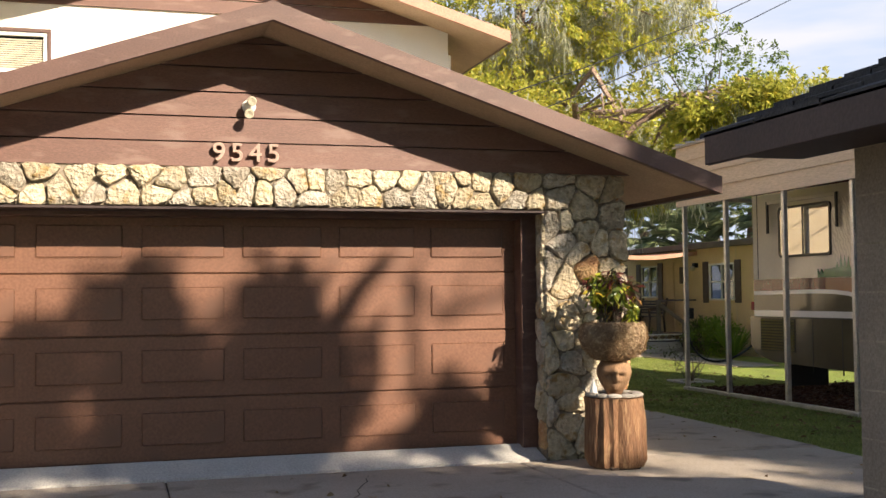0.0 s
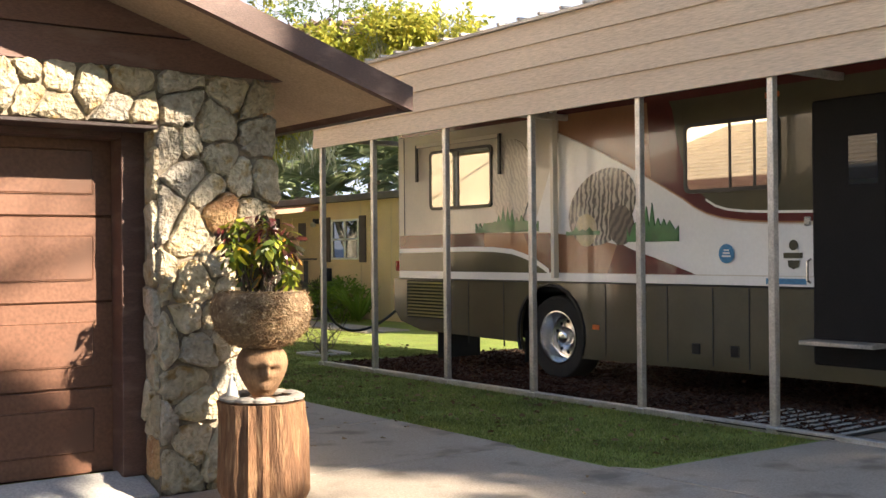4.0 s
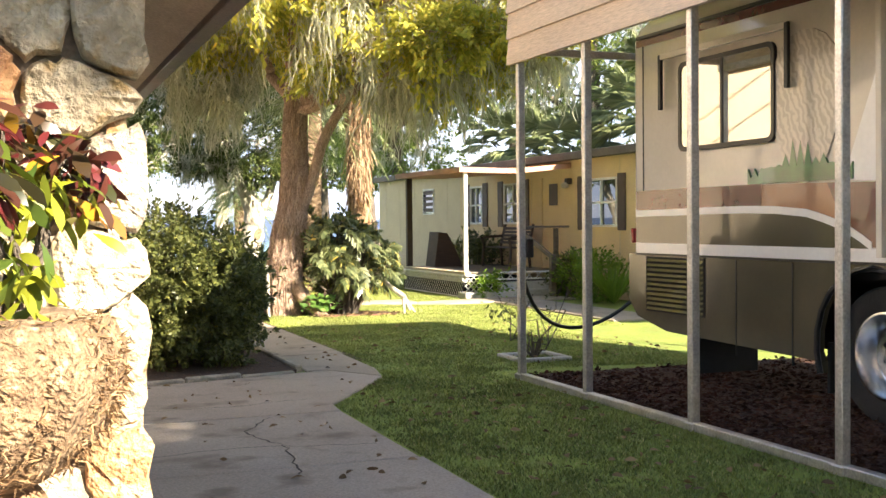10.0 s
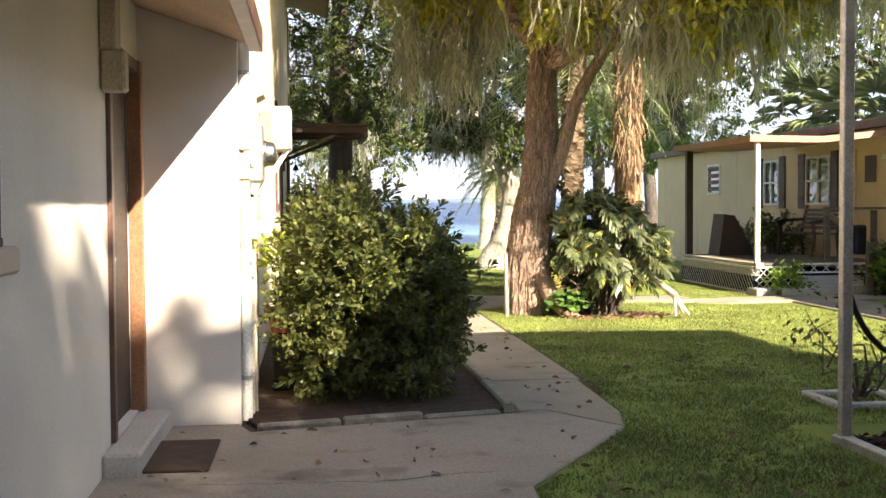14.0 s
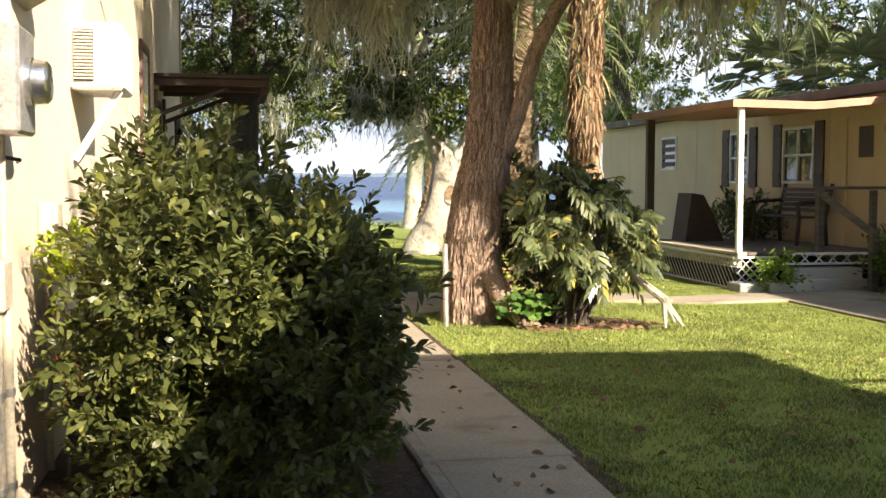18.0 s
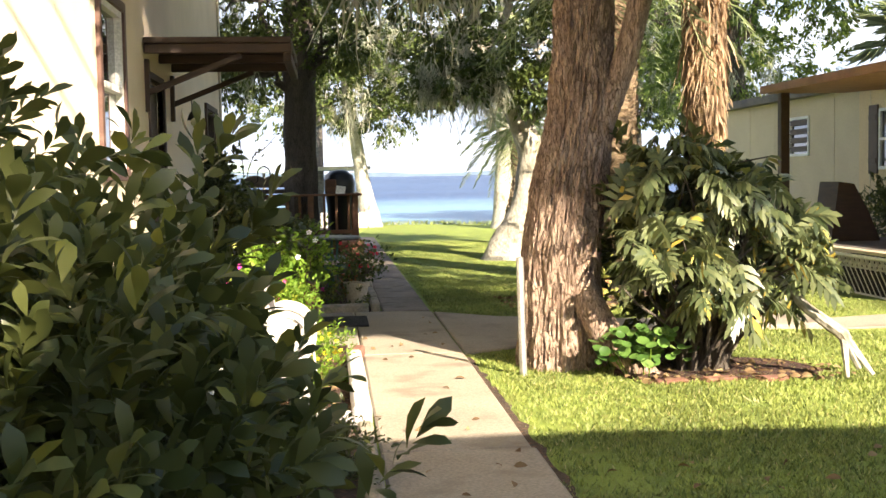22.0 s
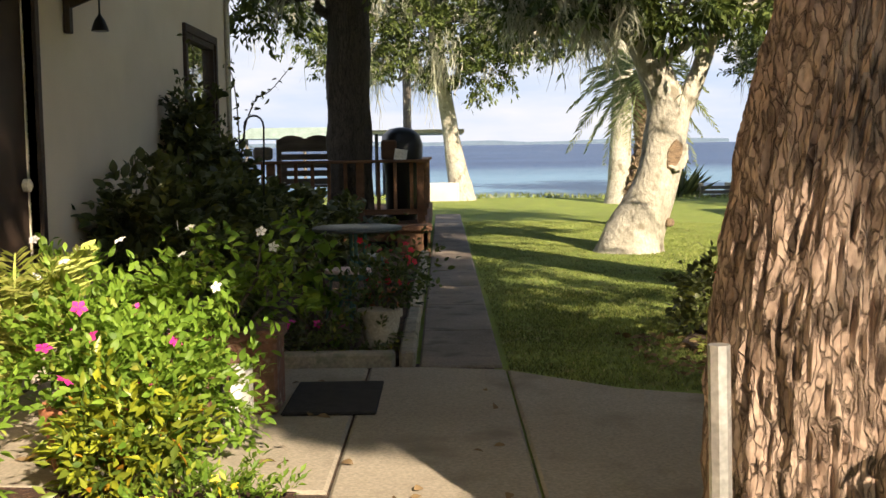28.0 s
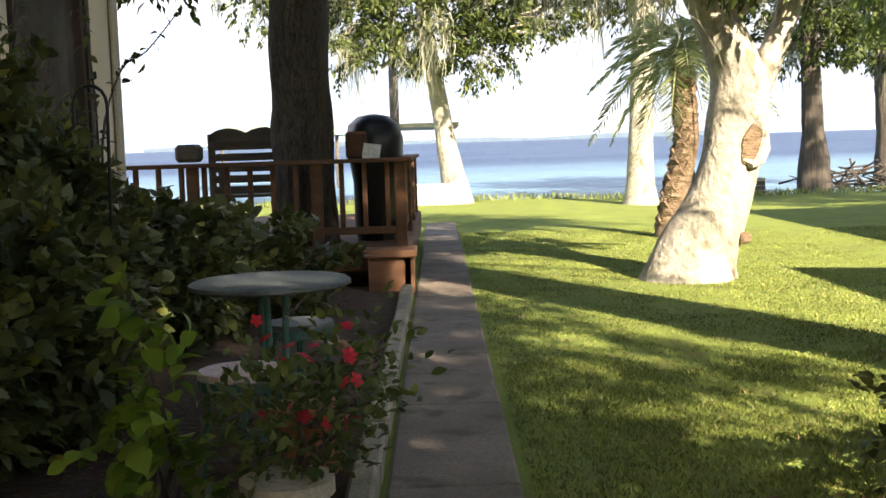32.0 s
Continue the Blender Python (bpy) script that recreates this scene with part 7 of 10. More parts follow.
# porch bench
pb = thing("porch_bench", (13.85, 27.8, 0.4), "old wooden slatted bench with curved arms on the porch", "bench")
for k in range(4):
    s = Shape()
    s.box(13.60 + 0.1 * k, 13.68 + 0.1 * k, 27.1, 28.5, 0.80, 0.825, 0.004)
    part("seat_slat", s, DARK_WOOD, pb)
for k in range(5):
    s = Shape()
    s.box(13.98 + 0.02 * k, 14.0 + 0.02 * k, 27.1, 28.5, 0.88 + 0.075 * k, 0.94 + 0.075 * k, 0.004)
    part("back_slat", s, DARK_WOOD, pb)
for y in (27.1, 28.5):
    s = Shape()
    s.tube([(13.55, y, 0.40), (13.58, y, 0.8), (13.55, y, 1.0)], 0.03, 8)
    part("leg", s, DARK_WOOD, pb)
    s = Shape()
    s.tube([(14.02, y, 0.40), (13.98, y, 0.8), (14.1, y, 1.3)], 0.03, 8)
    part("leg", s, DARK_WOOD, pb)
    s = Shape()
    s.tube([(13.5, y, 1.0), (13.7, y, 1.03), (14.02, y, 1.05)], 0.028, 8)
    part("armrest", s, DARK_WOOD, pb)
solid("folded_chair", Shape().prism([(12.45, 0.4), (13.1, 0.4), (12.95, 0.75), (12.75, 1.12), (12.55, 1.15)], "y", 28.55, 29.1), DARK_WOOD, "dark brown folded garden chair on the porch", "chair")

# ---- lakeside deck ----
deck = thing("deck", (5.6, 34, 0), "weathered red-brown raised deck with railing beside the path", "deck")
DX0, DX1, DY0, DY1, DZ = 3.6, 6.62, 32.3, 37.2, 0.36
for k in range(int((DY1 - DY0) / 0.145)):
    s = Shape()
    y = DY0 + k * 0.145
    s.box(DX0, DX1, y, y + 0.138, DZ - 0.03, DZ, 0.004)
    part("deck_board", s, DECK_WOOD, deck)
s = Shape()
s.box(DX0, DX1 + 0.02, DY0 - 0.04, DY0 - 0.002, DZ - 0.2, DZ + 0.004, 0.004)
s.box(DX1 + 0.002, DX1 + 0.04, DY0 - 0.04, DY1, DZ - 0.2, DZ + 0.004, 0.004)
part("rim_joist", s, DECK_WOOD, deck)
s = Shape()
s.box(DX0 + 0.1, DX1 - 0.1, DY0 + 0.3, DY1, -0.1, 0.1)
part("deck_shadow_base", s, SOIL, deck)
for x, y in ((6.58, 32.3), (6.58, 33.9), (6.58, 35.5), (6.58, 37.1), (5.9, 32.3), (4.9, 32.3), (4.0, 32.3)):
    s = Shape()
    s.box(x - 0.045, x + 0.045, y - 0.045, y + 0.045, -0.1, 1.04, 0.006)
    part("post", s, DECK_WOOD, deck, "square deck post")
s = Shape()
s.box(DX0, DX1 + 0.06, DY0 - 0.09, DY0 + 0.06, 1.04, 1.075, 0.006)
part("top_rail", s, DECK_WOOD, deck)
s = Shape()
s.box(DX1 - 0.11, DX1 + 0.04, DY0 + 0.06, DY1, 1.04, 1.075, 0.006)
part("top_rail", s, DECK_WOOD, deck)
s = Shape()
s.box(DX0, DX1, DY0 - 0.02, DY0 + 0.02, 0.46, 0.52, 0.004)
s.box(DX1 - 0.06, DX1 - 0.02, DY0, DY1, 0.46, 0.52, 0.004)
part("bottom_rail", s, DECK_WOOD, deck)
for k in range(16):
    x = DX0 + 0.1 + k * 0.185
    s = Shape()
    s.box(x - 0.02, x + 0.02, DY0 - 0.022, DY0 + 0.02, 0.52, 1.04, 0.004)
    part("baluster", s, DECK_WOOD, deck)
for k in range(27):
    y = DY0 + 0.15 + k * 0.18
    s = Shape()
    s.box(DX1 - 0.062, DX1 - 0.02, y - 0.02, y + 0.02, 0.52, 1.04, 0.004)
    part("baluster", s, DECK_WOOD, deck)
s = Shape()
s.box(6.28, 6.70, 31.85, 32.24, 0.30, 0.36, 0.008)
s.box(6.32, 6.66, 31.9, 32.0, -0.1, 0.30, 0.006)
s.box(6.60, 6.68, 31.9, 32.22, -0.1, 0.30, 0.006)
part("step_bench", s, DECK_WOOD, deck, "low step beside the railing")
# bench on the deck
gb_ = thing("garden_bench", (5.3, 33.6, DZ), "grey slatted garden bench with a scalloped top rail on the deck", "bench")
for k in range(5):
    s = Shape()
    s.box(4.85, 5.75, 33.5, 33.53, 0.78 + 0.1 * k, 0.85 + 0.1 * k, 0.004)
    part("back_slat", s, GREY_WOOD, gb_)
top_edge = [(4.82 + 0.96 * i / 24, 1.33 + 0.05 * abs(math.sin(i / 24 * math.pi * 3)) ** 0.7) for i in range(25)]
s = Shape()
s.prism([(4.82, 1.25), (5.78, 1.25), *reversed(top_edge)], "y", 33.49, 33.54)
part("top_rail", s, GREY_WOOD, gb_, "scalloped top rail")
for k in range(4):
    s = Shape()
    s.box(4.85, 5.75, 33.57 + 0.1 * k, 33.65 + 0.1 * k, 0.74, 0.765, 0.004)
    part("seat_slat", s, GREY_WOOD, gb_)
for x in (4.82, 5.78):
    s = Shape()
    s.box(x - 0.03, x + 0.03, 33.49, 33.55, DZ, 1.33, 0.006)
    part("leg", s, GREY_WOOD, gb_)
    s = Shape()
    s.box(x - 0.03, x + 0.03, 33.93, 33.99, DZ, 1.0, 0.006)
    part("leg", s, GREY_WOOD, gb_)
    s = Shape()
    s.box(x - 0.04, x + 0.04, 33.52, 34.02, 1.0, 1.03, 0.006)
    part("armrest", s, GREY_WOOD, gb_)
gc = Shape()
gc.box(4.55, 4.75, 33.2, 33.5, 1.08, 1.24, 0.03)
solid("wooden_box", gc, GREY_WOOD, "small grey wooden box on the deck railing", "box")
gr = thing("barbecue_grill", (6.28, 33.0, DZ), "barbecue grill under a black weatherproof cover on the deck", "grill")
s = Shape()
s.lathe([(0.17, 0.0), (0.19, 0.1), (0.20, 0.5), (0.235, 0.72), (0.24, 0.88), (0.21, 1.0), (0.13, 1.07), (0.03, 1.09)], (6.34, 33.0, DZ), 22, None, 0.12)
part("cover", s, BLACK, gr, "creased black cover", smooth=True)
s = Shape()
s.box(6.12, 6.3, 32.62, 32.7, 1.07, 1.30, 0.02)
part("side_shelf", s, DECK_WOOD, gr)
fl = Shape()
fl.prism([(6.30, 1.20), (6.44, 1.18), (6.42, 1.06), (6.28, 1.08)], "y", 32.24, 32.26)
solid("striped_cloth", fl, WHITE_PAINT, "small white and red cloth hung over the deck railing", "cloth")
# dock, boathouse and seat wall by the water
dk = thing("dock", (6.2, 50, -0.3), "wooden boat dock roof on posts over the lake", "dock")
s = Shape()
s.box(4.9, 7.4, 49.0, 53.0, 1.62, 1.72, 0.01)
part("roof", s, CREAM_POT, dk)
for x, y in ((5.1, 49.2), (7.2, 49.2), (5.1, 52.8), (7.2, 52.8)):
    s = Shape()
    s.tube([(x, y, -1.6), (x, y, 1.62)], 0.05, 8)
    part("post", s, BLACK, dk)
s = Shape()
s.tube([(5.86, 51, -1.5), (5.86, 51, 7.5)], 0.12, 10)
solid("wooden_piling", s, GREY_WOOD, "tall grey wooden utility pole by the dock", "pole")
bh = thing("boathouse", (1.5, 64, -0.3), "distant boathouse with a pale green roof on the lake", "boathouse")
s = Shape()
s.prism([(-1.0, 1.7), (3.6, 1.7), (3.0, 2.1), (-0.4, 2.1)], "y", 62, 66)
part("roof", s, GREEN_ROOF, bh)
for x in (-0.6, 1.6, 3.4):
    s = Shape()
    s.tube([(x, 62.4, -2), (x, 62.4, 1.7)], 0.07, 6)
    part("post", s, GREY_WOOD, bh)
s = Shape()
s.box(5.9, 7.2, 45.6, 45.9, -0.1, 0.42, 0.02)
s.box(5.9, 6.15, 45.0, 45.6, -0.1, 0.42, 0.02)
solid("seat_wall", s, CONCRETE_NEW, "low white concrete seat wall by the water", "wall")

bx_ = thing("wooden_crate", (13.7, 48.0, -0.2), "low weathered grey crate on the shore", "crate")
for k in range(3):
    s = Shape()
    s.box(13.32, 14.08, 47.86, 47.89, -0.12 + 0.11 * k, -0.03 + 0.11 * k, 0.006)
    part("slat", s, GREY_WOOD, bx_)
for x in (13.34, 14.06):
    s = Shape()
    s.box(x - 0.05, x + 0.05, 47.9, 48.3, -0.5, 0.26, 0.01)
    part("post", s, CREAM_POT, bx_)
rbp = np.random.default_rng(44)
bp_ = thing("brush_pile", (17.1, 50.4, -0.3), "heap of dry brown branches on the shore", "branches")
s = Shape()
for k in range(60):
    c = np.array((17.1, 50.4, -0.2)) + rbp.normal(size=3) * np.array((0.5, 0.3, 0.2)) + np.array((0, 0, 0.25))
    d = unit(rbp.normal(size=3) * np.array((1, 1, 0.35))) * rbp.uniform(0.3, 0.7)
    s.tube([tuple(c - d), tuple(c), tuple(c + d)], [0.03, 0.025, 0.01], 5)
part("branches", s, BARK_GREY, bp_, kind="stuff")
sp2 = thing("spiky_plant", (12.85, 48.3, -0.2), "dark spiky plant on the shore", "plant")
V, T = leaf_arrays(np.repeat(np.array([[12.85, 48.3, -0.25]]), 60, axis=0), 1.0, 0.09, np.random.default_rng(16), np.repeat(np.array([[0, 0, 1.0]]), 60, axis=0), 0.9, 0.0)
tagged(under(new("leaves", array_mesh("leaves", V, T, LEAF_DARK)), sp2), kind="stuff")

# ---- shrubs, beds and pots ----
def shrub(name, at, label, seed, blobs, leaf, size, per=22, width=0.45, stems=7, category="shrub", group="", droop=0.0, upright=0.3, reach=0.28, stem_mat=None, spread=0.9, fine=False, whorl=False):
    """A shrub: woody stems from the ground and leaves along shoots."""
    rng = np.random.default_rng(seed)
    t = thing(name, at, label, category, group)
    st = Shape()
    for k in range(stems):
        b = blobs[k % len(blobs)]
        e = np.array(b[:3]) + unit(rng.normal(size=3)) * np.array(b[3:6]) * 0.7
        s0 = (at[0] + rng.uniform(-0.3, 0.3) * b[3] + (b[0] - at[0]) * 0.6, at[1] + (b[1] - at[1]) * 0.6, at[2] - 0.02)
        st.tube(curve_pts(s0, e, rng, 0.05, 0.4, 4), [0.016, 0.013, 0.010, 0.007, 0.004], 6)
    part("stem", st, stem_mat or BARK_GREY, t, smooth=True, kind="stuff")
    V, T, n0 = [], [], 0
    for b in blobs:
        if whorl:
            P, A = shoots(rng, b[:3], b[3:6], int(b[6]), per, reach, upright)
        else:
            P, A = clumps(rng, b[:3], b[3:6], int(b[6]), per, reach)
            A = unit(A + np.array((0, 0, upright)))
        keep = P[:, 2] > at[2] + 0.02
        v, q = leaf_arrays(P[keep], size, size * width, rng, A[keep], spread, droop, 0.25, fine)
        V.append(v), T.append(q + n0)
        n0 += len(v)
    tagged(under(new("leaves", array_mesh("leaves", np.concatenate(V), np.concatenate(T), leaf)), t), kind="stuff")
    return t


def flowers(t, points, mat, size, rng, petals=5, name="flower"):
    """Each flower: petals round a point, facing up and outwards."""
    for p in points:
        V, T = [], []
        nrm = unit(rng.normal(size=3) * 0.5 + np.array((0, -0.5, 0.8)))
        u = unit(np.cross(nrm, np.array((0.3, 0.9, 0.1))))
        w = np.cross(nrm, u)
        p = np.array(p)
        for k in range(petals):
            a = 2 * math.pi * k / petals
            q = u * math.cos(a) + w * math.sin(a)
            r = -u * math.sin(a) + w * math.cos(a)
            b = len(V)
            V += [p, p + q * size * 0.6 + r * size * 0.36 + nrm * size * 0.1, p + q * size, p + q * size * 0.6 - r * size * 0.36 + nrm * size * 0.1]
            T += [(b, b + 1, b + 2), (b, b + 2, b + 3)]
        under(new(name, array_mesh(name, np.array(V), np.array(T), mat)), t)


def soil_bed(name, poly, label, mat=SOIL, z=0.035):
    s = Shape()
    s.prism(poly, "z", -0.1, z)
    return solid(name, s, mat, label, "flower bed", kind="structure")


def kerb_line(pts, w=0.09, z=0.085, piece=0.62, mat=KERB, parent=None):
    """Separate kerb stones along a line."""
    rk = random.Random(5)
    for a, b in zip(pts, pts[1:]):
        a, b = Vector((*a, 0)), Vector((*b, 0))
        L = (b - a).length
        n = max(1, round(L / piece))
        ang = math.atan2((b - a).y, (b - a).x)
        for i in range(n):
            s = Shape()
            h = z + rk.uniform(-0.012, 0.012)
            s.box(0.006, L / n - 0.006, -w / 2, w / 2, -0.1, h, 0.014, Matrix.Translation(a + (b - a) * (i / n) + Vector((0, rk.uniform(-0.006, 0.006), 0))) @ Matrix.Rotation(ang + rk.uniform(-0.01, 0.01), 4, "Z"))
            part("kerb_stone", s, mat, parent)


kerb1 = thing("garden_kerb", (6.4, 18, 0), "weathered pale concrete kerb edging the shrub bed", "kerb", kind="structure")
kerb_line([(4.80, 15.60), (6.30, 15.94)], 0.07, 0.045, 0.45, parent=kerb1)
kerb_line([(6.37, 16.06), (6.37, 20.62)], 0.08, 0.06, 0.9, parent=kerb1)
kerb_line([(6.36, 20.68), (6.36, 22.75)], 0.10, 0.11, 0.68, CONCRETE_NEW, kerb1)
kerb_line([(6.37, 22.82), (6.40, 23.1)], 0.09, 0.075, 0.2, EDGE_BRICK, kerb1)
kerb_line([(6.30, 20.66), (5.72, 20.98)], 0.09, 0.09, 0.6, CONCRETE_NEW, kerb1)
kerb2 = thing("garden_kerb", (6.6, 28, 0), "mossy stone kerb round the potted flowers", "kerb", kind="structure")
kerb_line([(5.30, 25.74), (6.56, 25.74)], 0.11, 0.075, 0.6, parent=kerb2)
kerb_line([(6.62, 25.70), (6.62, 31.8)], 0.09, 0.09, 0.6, parent=kerb2)
soil_bed("flower_bed", [(4.71, 15.95), (4.80, 15.64), (6.33, 15.98), (6.33, 20.62), (4.71, 20.62)], "dark soil with dead leaves under the shrubs")
soil_bed("flower_bed", [(4.75, 20.62), (6.32, 20.7), (6.32, 23.4), (4.75, 23.55)], "reddish mulch in the flower bed", MULCH)
soil_bed("flower_bed", [(4.75, 25.75), (6.58, 25.78), (6.58, 32.2), (4.75, 32.2)], "dark damp soil behind the kerb")
soil_bed("mulch_ring", [(7.98, 21.95), (8.1, 21.72), (8.35, 21.64), (8.6, 21.66), (8.85, 21.58), (9.1, 21.64), (9.3, 21.82), (9.2, 22.2), (8.9, 22.4), (8.2, 22.6)], "leaf litter and red mulch round the tree", MULCH, 0.022)

rng_e = random.Random(12)
edge_r = [(7.155 + 0.022 * rng_e.random() + (0.035 if k % 5 == 0 else 0), 16.6 + k * 0.1) for k in range(63)]
soil_bed("soil_edge", [(7.06, 16.6), *edge_r, (7.06, 22.8)], "bare dark soil gap between path and grass", SOIL, 0.009)

shrub("hedge_shrub", (5.65, 16.9, 0), "dense dark green rounded shrub with whorled leaves beside the path", 71,
      [(5.30, 16.55, 0.76, 0.32, 0.42, 0.58, 300), (5.16, 16.5, 0.28, 0.18, 0.3, 0.24, 90), (5.02, 16.55, 0.6, 0.12, 0.2, 0.2, 70), (5.80, 16.5, 0.66, 0.34, 0.40, 0.58, 330), (5.36, 17.1, 0.98, 0.38, 0.42, 0.50, 320), (5.84, 16.95, 0.68, 0.32, 0.30, 0.46, 300), (5.5, 17.6, 0.6, 0.34, 0.3, 0.40, 240), (5.62, 17.55, 0.32, 0.28, 0.25, 0.24, 130), (5.6, 16.7, 0.28, 0.55, 0.62, 0.28, 240), (5.98, 17.0, 0.58, 0.22, 0.2, 0.30, 90)],
      LEAF_DARK, 0.058, 16, 0.42, 18, upright=0.7, reach=0.15, spread=0.22, droop=0.05, fine="obovate", whorl=True)
shrub("tall_shoots", (5.9, 17.2, 0), "long-leaved dark shrub shoots beside the path", 72, [(5.90, 17.1, 1.06, 0.12, 0.10, 0.10, 9), (5.36, 16.9, 1.30, 0.33, 0.25, 0.10, 22), (5.1, 16.6, 1.0, 0.12, 0.2, 0.2, 10), (6.1, 16.7, 0.62, 0.10, 0.12, 0.14, 8), (5.92, 17.15, 0.85, 0.12, 0.1, 0.2, 10)], LEAF_DARK, 0.068, 22, 0.36, 8, upright=1.0, reach=0.26, spread=0.15, droop=0.08, fine="obovate", whorl=True)
shrub("low_shrub", (6.1, 19.6, 0), "small dark low juniper-like shrub by the kerb", 73, [(6.1, 19.6, 0.14, 0.24, 0.26, 0.14, 150)], LEAF_DARK, 0.034, 24, 0.4, 6, reach=0.14, upright=0.5, fine=True)
shrub("lime_shrub", (4.95, 16.95, 0.6), "bright lime-green plant growing in a red pot", 74, [(4.93, 16.95, 0.98, 0.10, 0.12, 0.14, 34)], LEAF_LIME, 0.05, 18, 0.4, 4, reach=0.15, fine=True)

# split-leaf shrub at the cypress
def lobed_leaf(P, d, length, rng, pairs=6):
    """Arrays of one deeply cut leaf: a drooping midrib with long narrow lobes on both sides."""
    d = unit(d)
    side = unit(np.cross(d, np.array((0, 0, 1.0)) + rng.normal(size=3) * 0.55) + 1e-4)
    nrm = np.cross(side, d)
    V, T = [], []
    droop = rng.uniform(0.25, 0.6)
    rib = [P + d * length * f - np.array((0, 0, droop * length * f * f)) for f in np.linspace(0, 1, pairs + 2)]
    for i in range(pairs + 1):
        f = i / pairs
        w = length * 0.035 * (1.1 - f) + 0.004
        b = len(V)
        V += [rib[i] - side * w, rib[i] + side * w, rib[i + 1] + side * w * 0.85, rib[i + 1] - side * w * 0.85]
        T += [(b, b + 1, b + 2), (b, b + 2, b + 3)]
        tan = unit(rib[i + 1] - rib[i])
        L = length * (0.46 - 0.26 * abs(f - 0.3)) * rng.uniform(0.8, 1.1)
        for sg in (-1, 1):
            q = unit(tan * (0.35 + 0.6 * f) + side * sg * (0.95 - 0.45 * f) - nrm * 0.18 - np.array((0, 0, 0.2)))
            pp = unit(np.cross(q, nrm)) * length * 0.055
            b = len(V)
            tipp = rib[i] + q * L - np.array((0, 0, 0.22 * L))
            V += [rib[i] - pp * 0.7, rib[i] + q * L * 0.55 - pp, tipp, rib[i] + q * L * 0.55 + pp, rib[i] + pp * 0.7]
            T += [(b, b + 1, b + 3), (b, b + 3, b + 4), (b + 1, b + 2, b + 3)]
    return V, T


def split_leaf_shrub(name, at, label, seed, blobs, n, size):
    rng = np.random.default_rng(seed)
    t = thing(name, at, label, "shrub")
    st = Shape()
    V, T = [], []
    for k in range(n):
        b = blobs[int(rng.integers(len(blobs)))]
        d = unit(rng.normal(size=3))
        d[2] = abs(d[2]) * 1.1 - 0.3
        e = np.array(b[:3]) + d * np.array(b[3:6]) * rng.uniform(0.6, 1.0)
        o = unit(e - np.array((b[0], b[1], b[2] - 0.1)) + rng.normal(size=3) * 0.3)
        o[2] -= 0.1
        L = size * rng.uniform(0.65, 1.15)
        v, q = lobed_leaf(e - unit(o) * L * 0.5, o, L, rng)
        n0 = len(V)
        V += v
        T += [tuple(n0 + i for i in f) for f in q]
        if k % 3 == 0:
            st.tube(curve_pts((at[0] + rng.uniform(-0.15, 0.15), at[1] + rng.uniform(-0.1, 0.1), 0.0), e - unit(o) * L * 0.45, rng, 0.1, 0.3, 4), [0.02, 0.015, 0.010, 0.008, 0.005], 5)
    part("stem", st, BARK_GREY, t, smooth=True, kind="stuff")
    tagged(under(new("leaves", array_mesh("leaves", np.array(V), np.array(T), LEAF_SPLIT)), t), kind="stuff")
    return t


split_leaf_shrub("philodendron", (8.55, 22.0, 0), "large split-leaf philodendron with some yellow leaves at the tree", 75, [(8.42, 21.98, 1.2, 0.46, 0.4, 0.42), (8.8, 21.92, 1.0, 0.5, 0.4, 0.48), (8.35, 21.85, 0.75, 0.42, 0.33, 0.38), (9.05, 21.85, 0.75, 0.30, 0.35, 0.36), (8.7, 21.7, 0.5, 0.42, 0.3, 0.22)], 340, 0.31)
shrub("understory_shrub", (8.6, 22.35, 0), "dark inner foliage behind the philodendron", 76, [(8.5, 22.35, 0.85, 0.45, 0.35, 0.65, 170)], LEAF_DARK, 0.11, 16, 0.5, 6)
s = Shape()
s.tube([(8.95, 21.75, 0.62), (9.12, 21.62, 0.42), (9.28, 21.5, 0.28), (9.36, 21.45, 0.08)], [0.03, 0.035, 0.04, 0.02], 8, True, 0.2)
s.tube([(9.28, 21.5, 0.28), (9.42, 21.4, 0.05)], [0.03, 0.012], 6)
s.tube([(9.28, 21.5, 0.28), (9.25, 21.38, 0.04)], [0.028, 0.012], 6)
solid("fallen_branch", s, BARK_PALE, "bleached dead branch drooping to the lawn", "branch", smooth=True)
# round-leaved ground plant at the cypress
rngp = np.random.default_rng(8)
LEAF_BEGONIA = foliage("begonia_leaf", (0.06, 0.14, 0.03), (0.15, 0.27, 0.06), (0.24, 0.33, 0.10), 0.3, 0.35, 0.5)
gp_ = thing("begonia", (8.15, 21.85, 0.03), "low plant with round glossy green leaves at the tree base", "plant")
V, T = [], []
for k in range(150):
    a, r = rngp.uniform(0, 6.28), rngp.uniform(0, 0.3)
    c = np.array((8.15 + r * math.cos(a) * 1.1, 21.85 + r * math.sin(a) * 0.6, 0.10 + 0.20 * rngp.random() * (1.2 - r)))
    nrm = unit(np.array((rngp.normal() * 0.4, -0.4 + rngp.normal() * 0.3, 1.0)))
    u = unit(np.cross(nrm, np.array((0.2, 1, 0))))
    w = np.cross(nrm, u)
    b = len(V)
    R = rngp.uniform(0.026, 0.044)
    V.append(c - nrm * 0.012)
    V += [c + (u * math.cos(q) + w * math.sin(q)) * R for q in np.linspace(0, 5.6, 9)]
    T += [(b, b + i, b + i + 1) for i in range(1, 9)] + [(b, b + 9, b + 1)]
tagged(under(new("leaves", array_mesh("leaves", np.array(V), np.array(T), LEAF_BEGONIA)), gp_), kind="stuff")
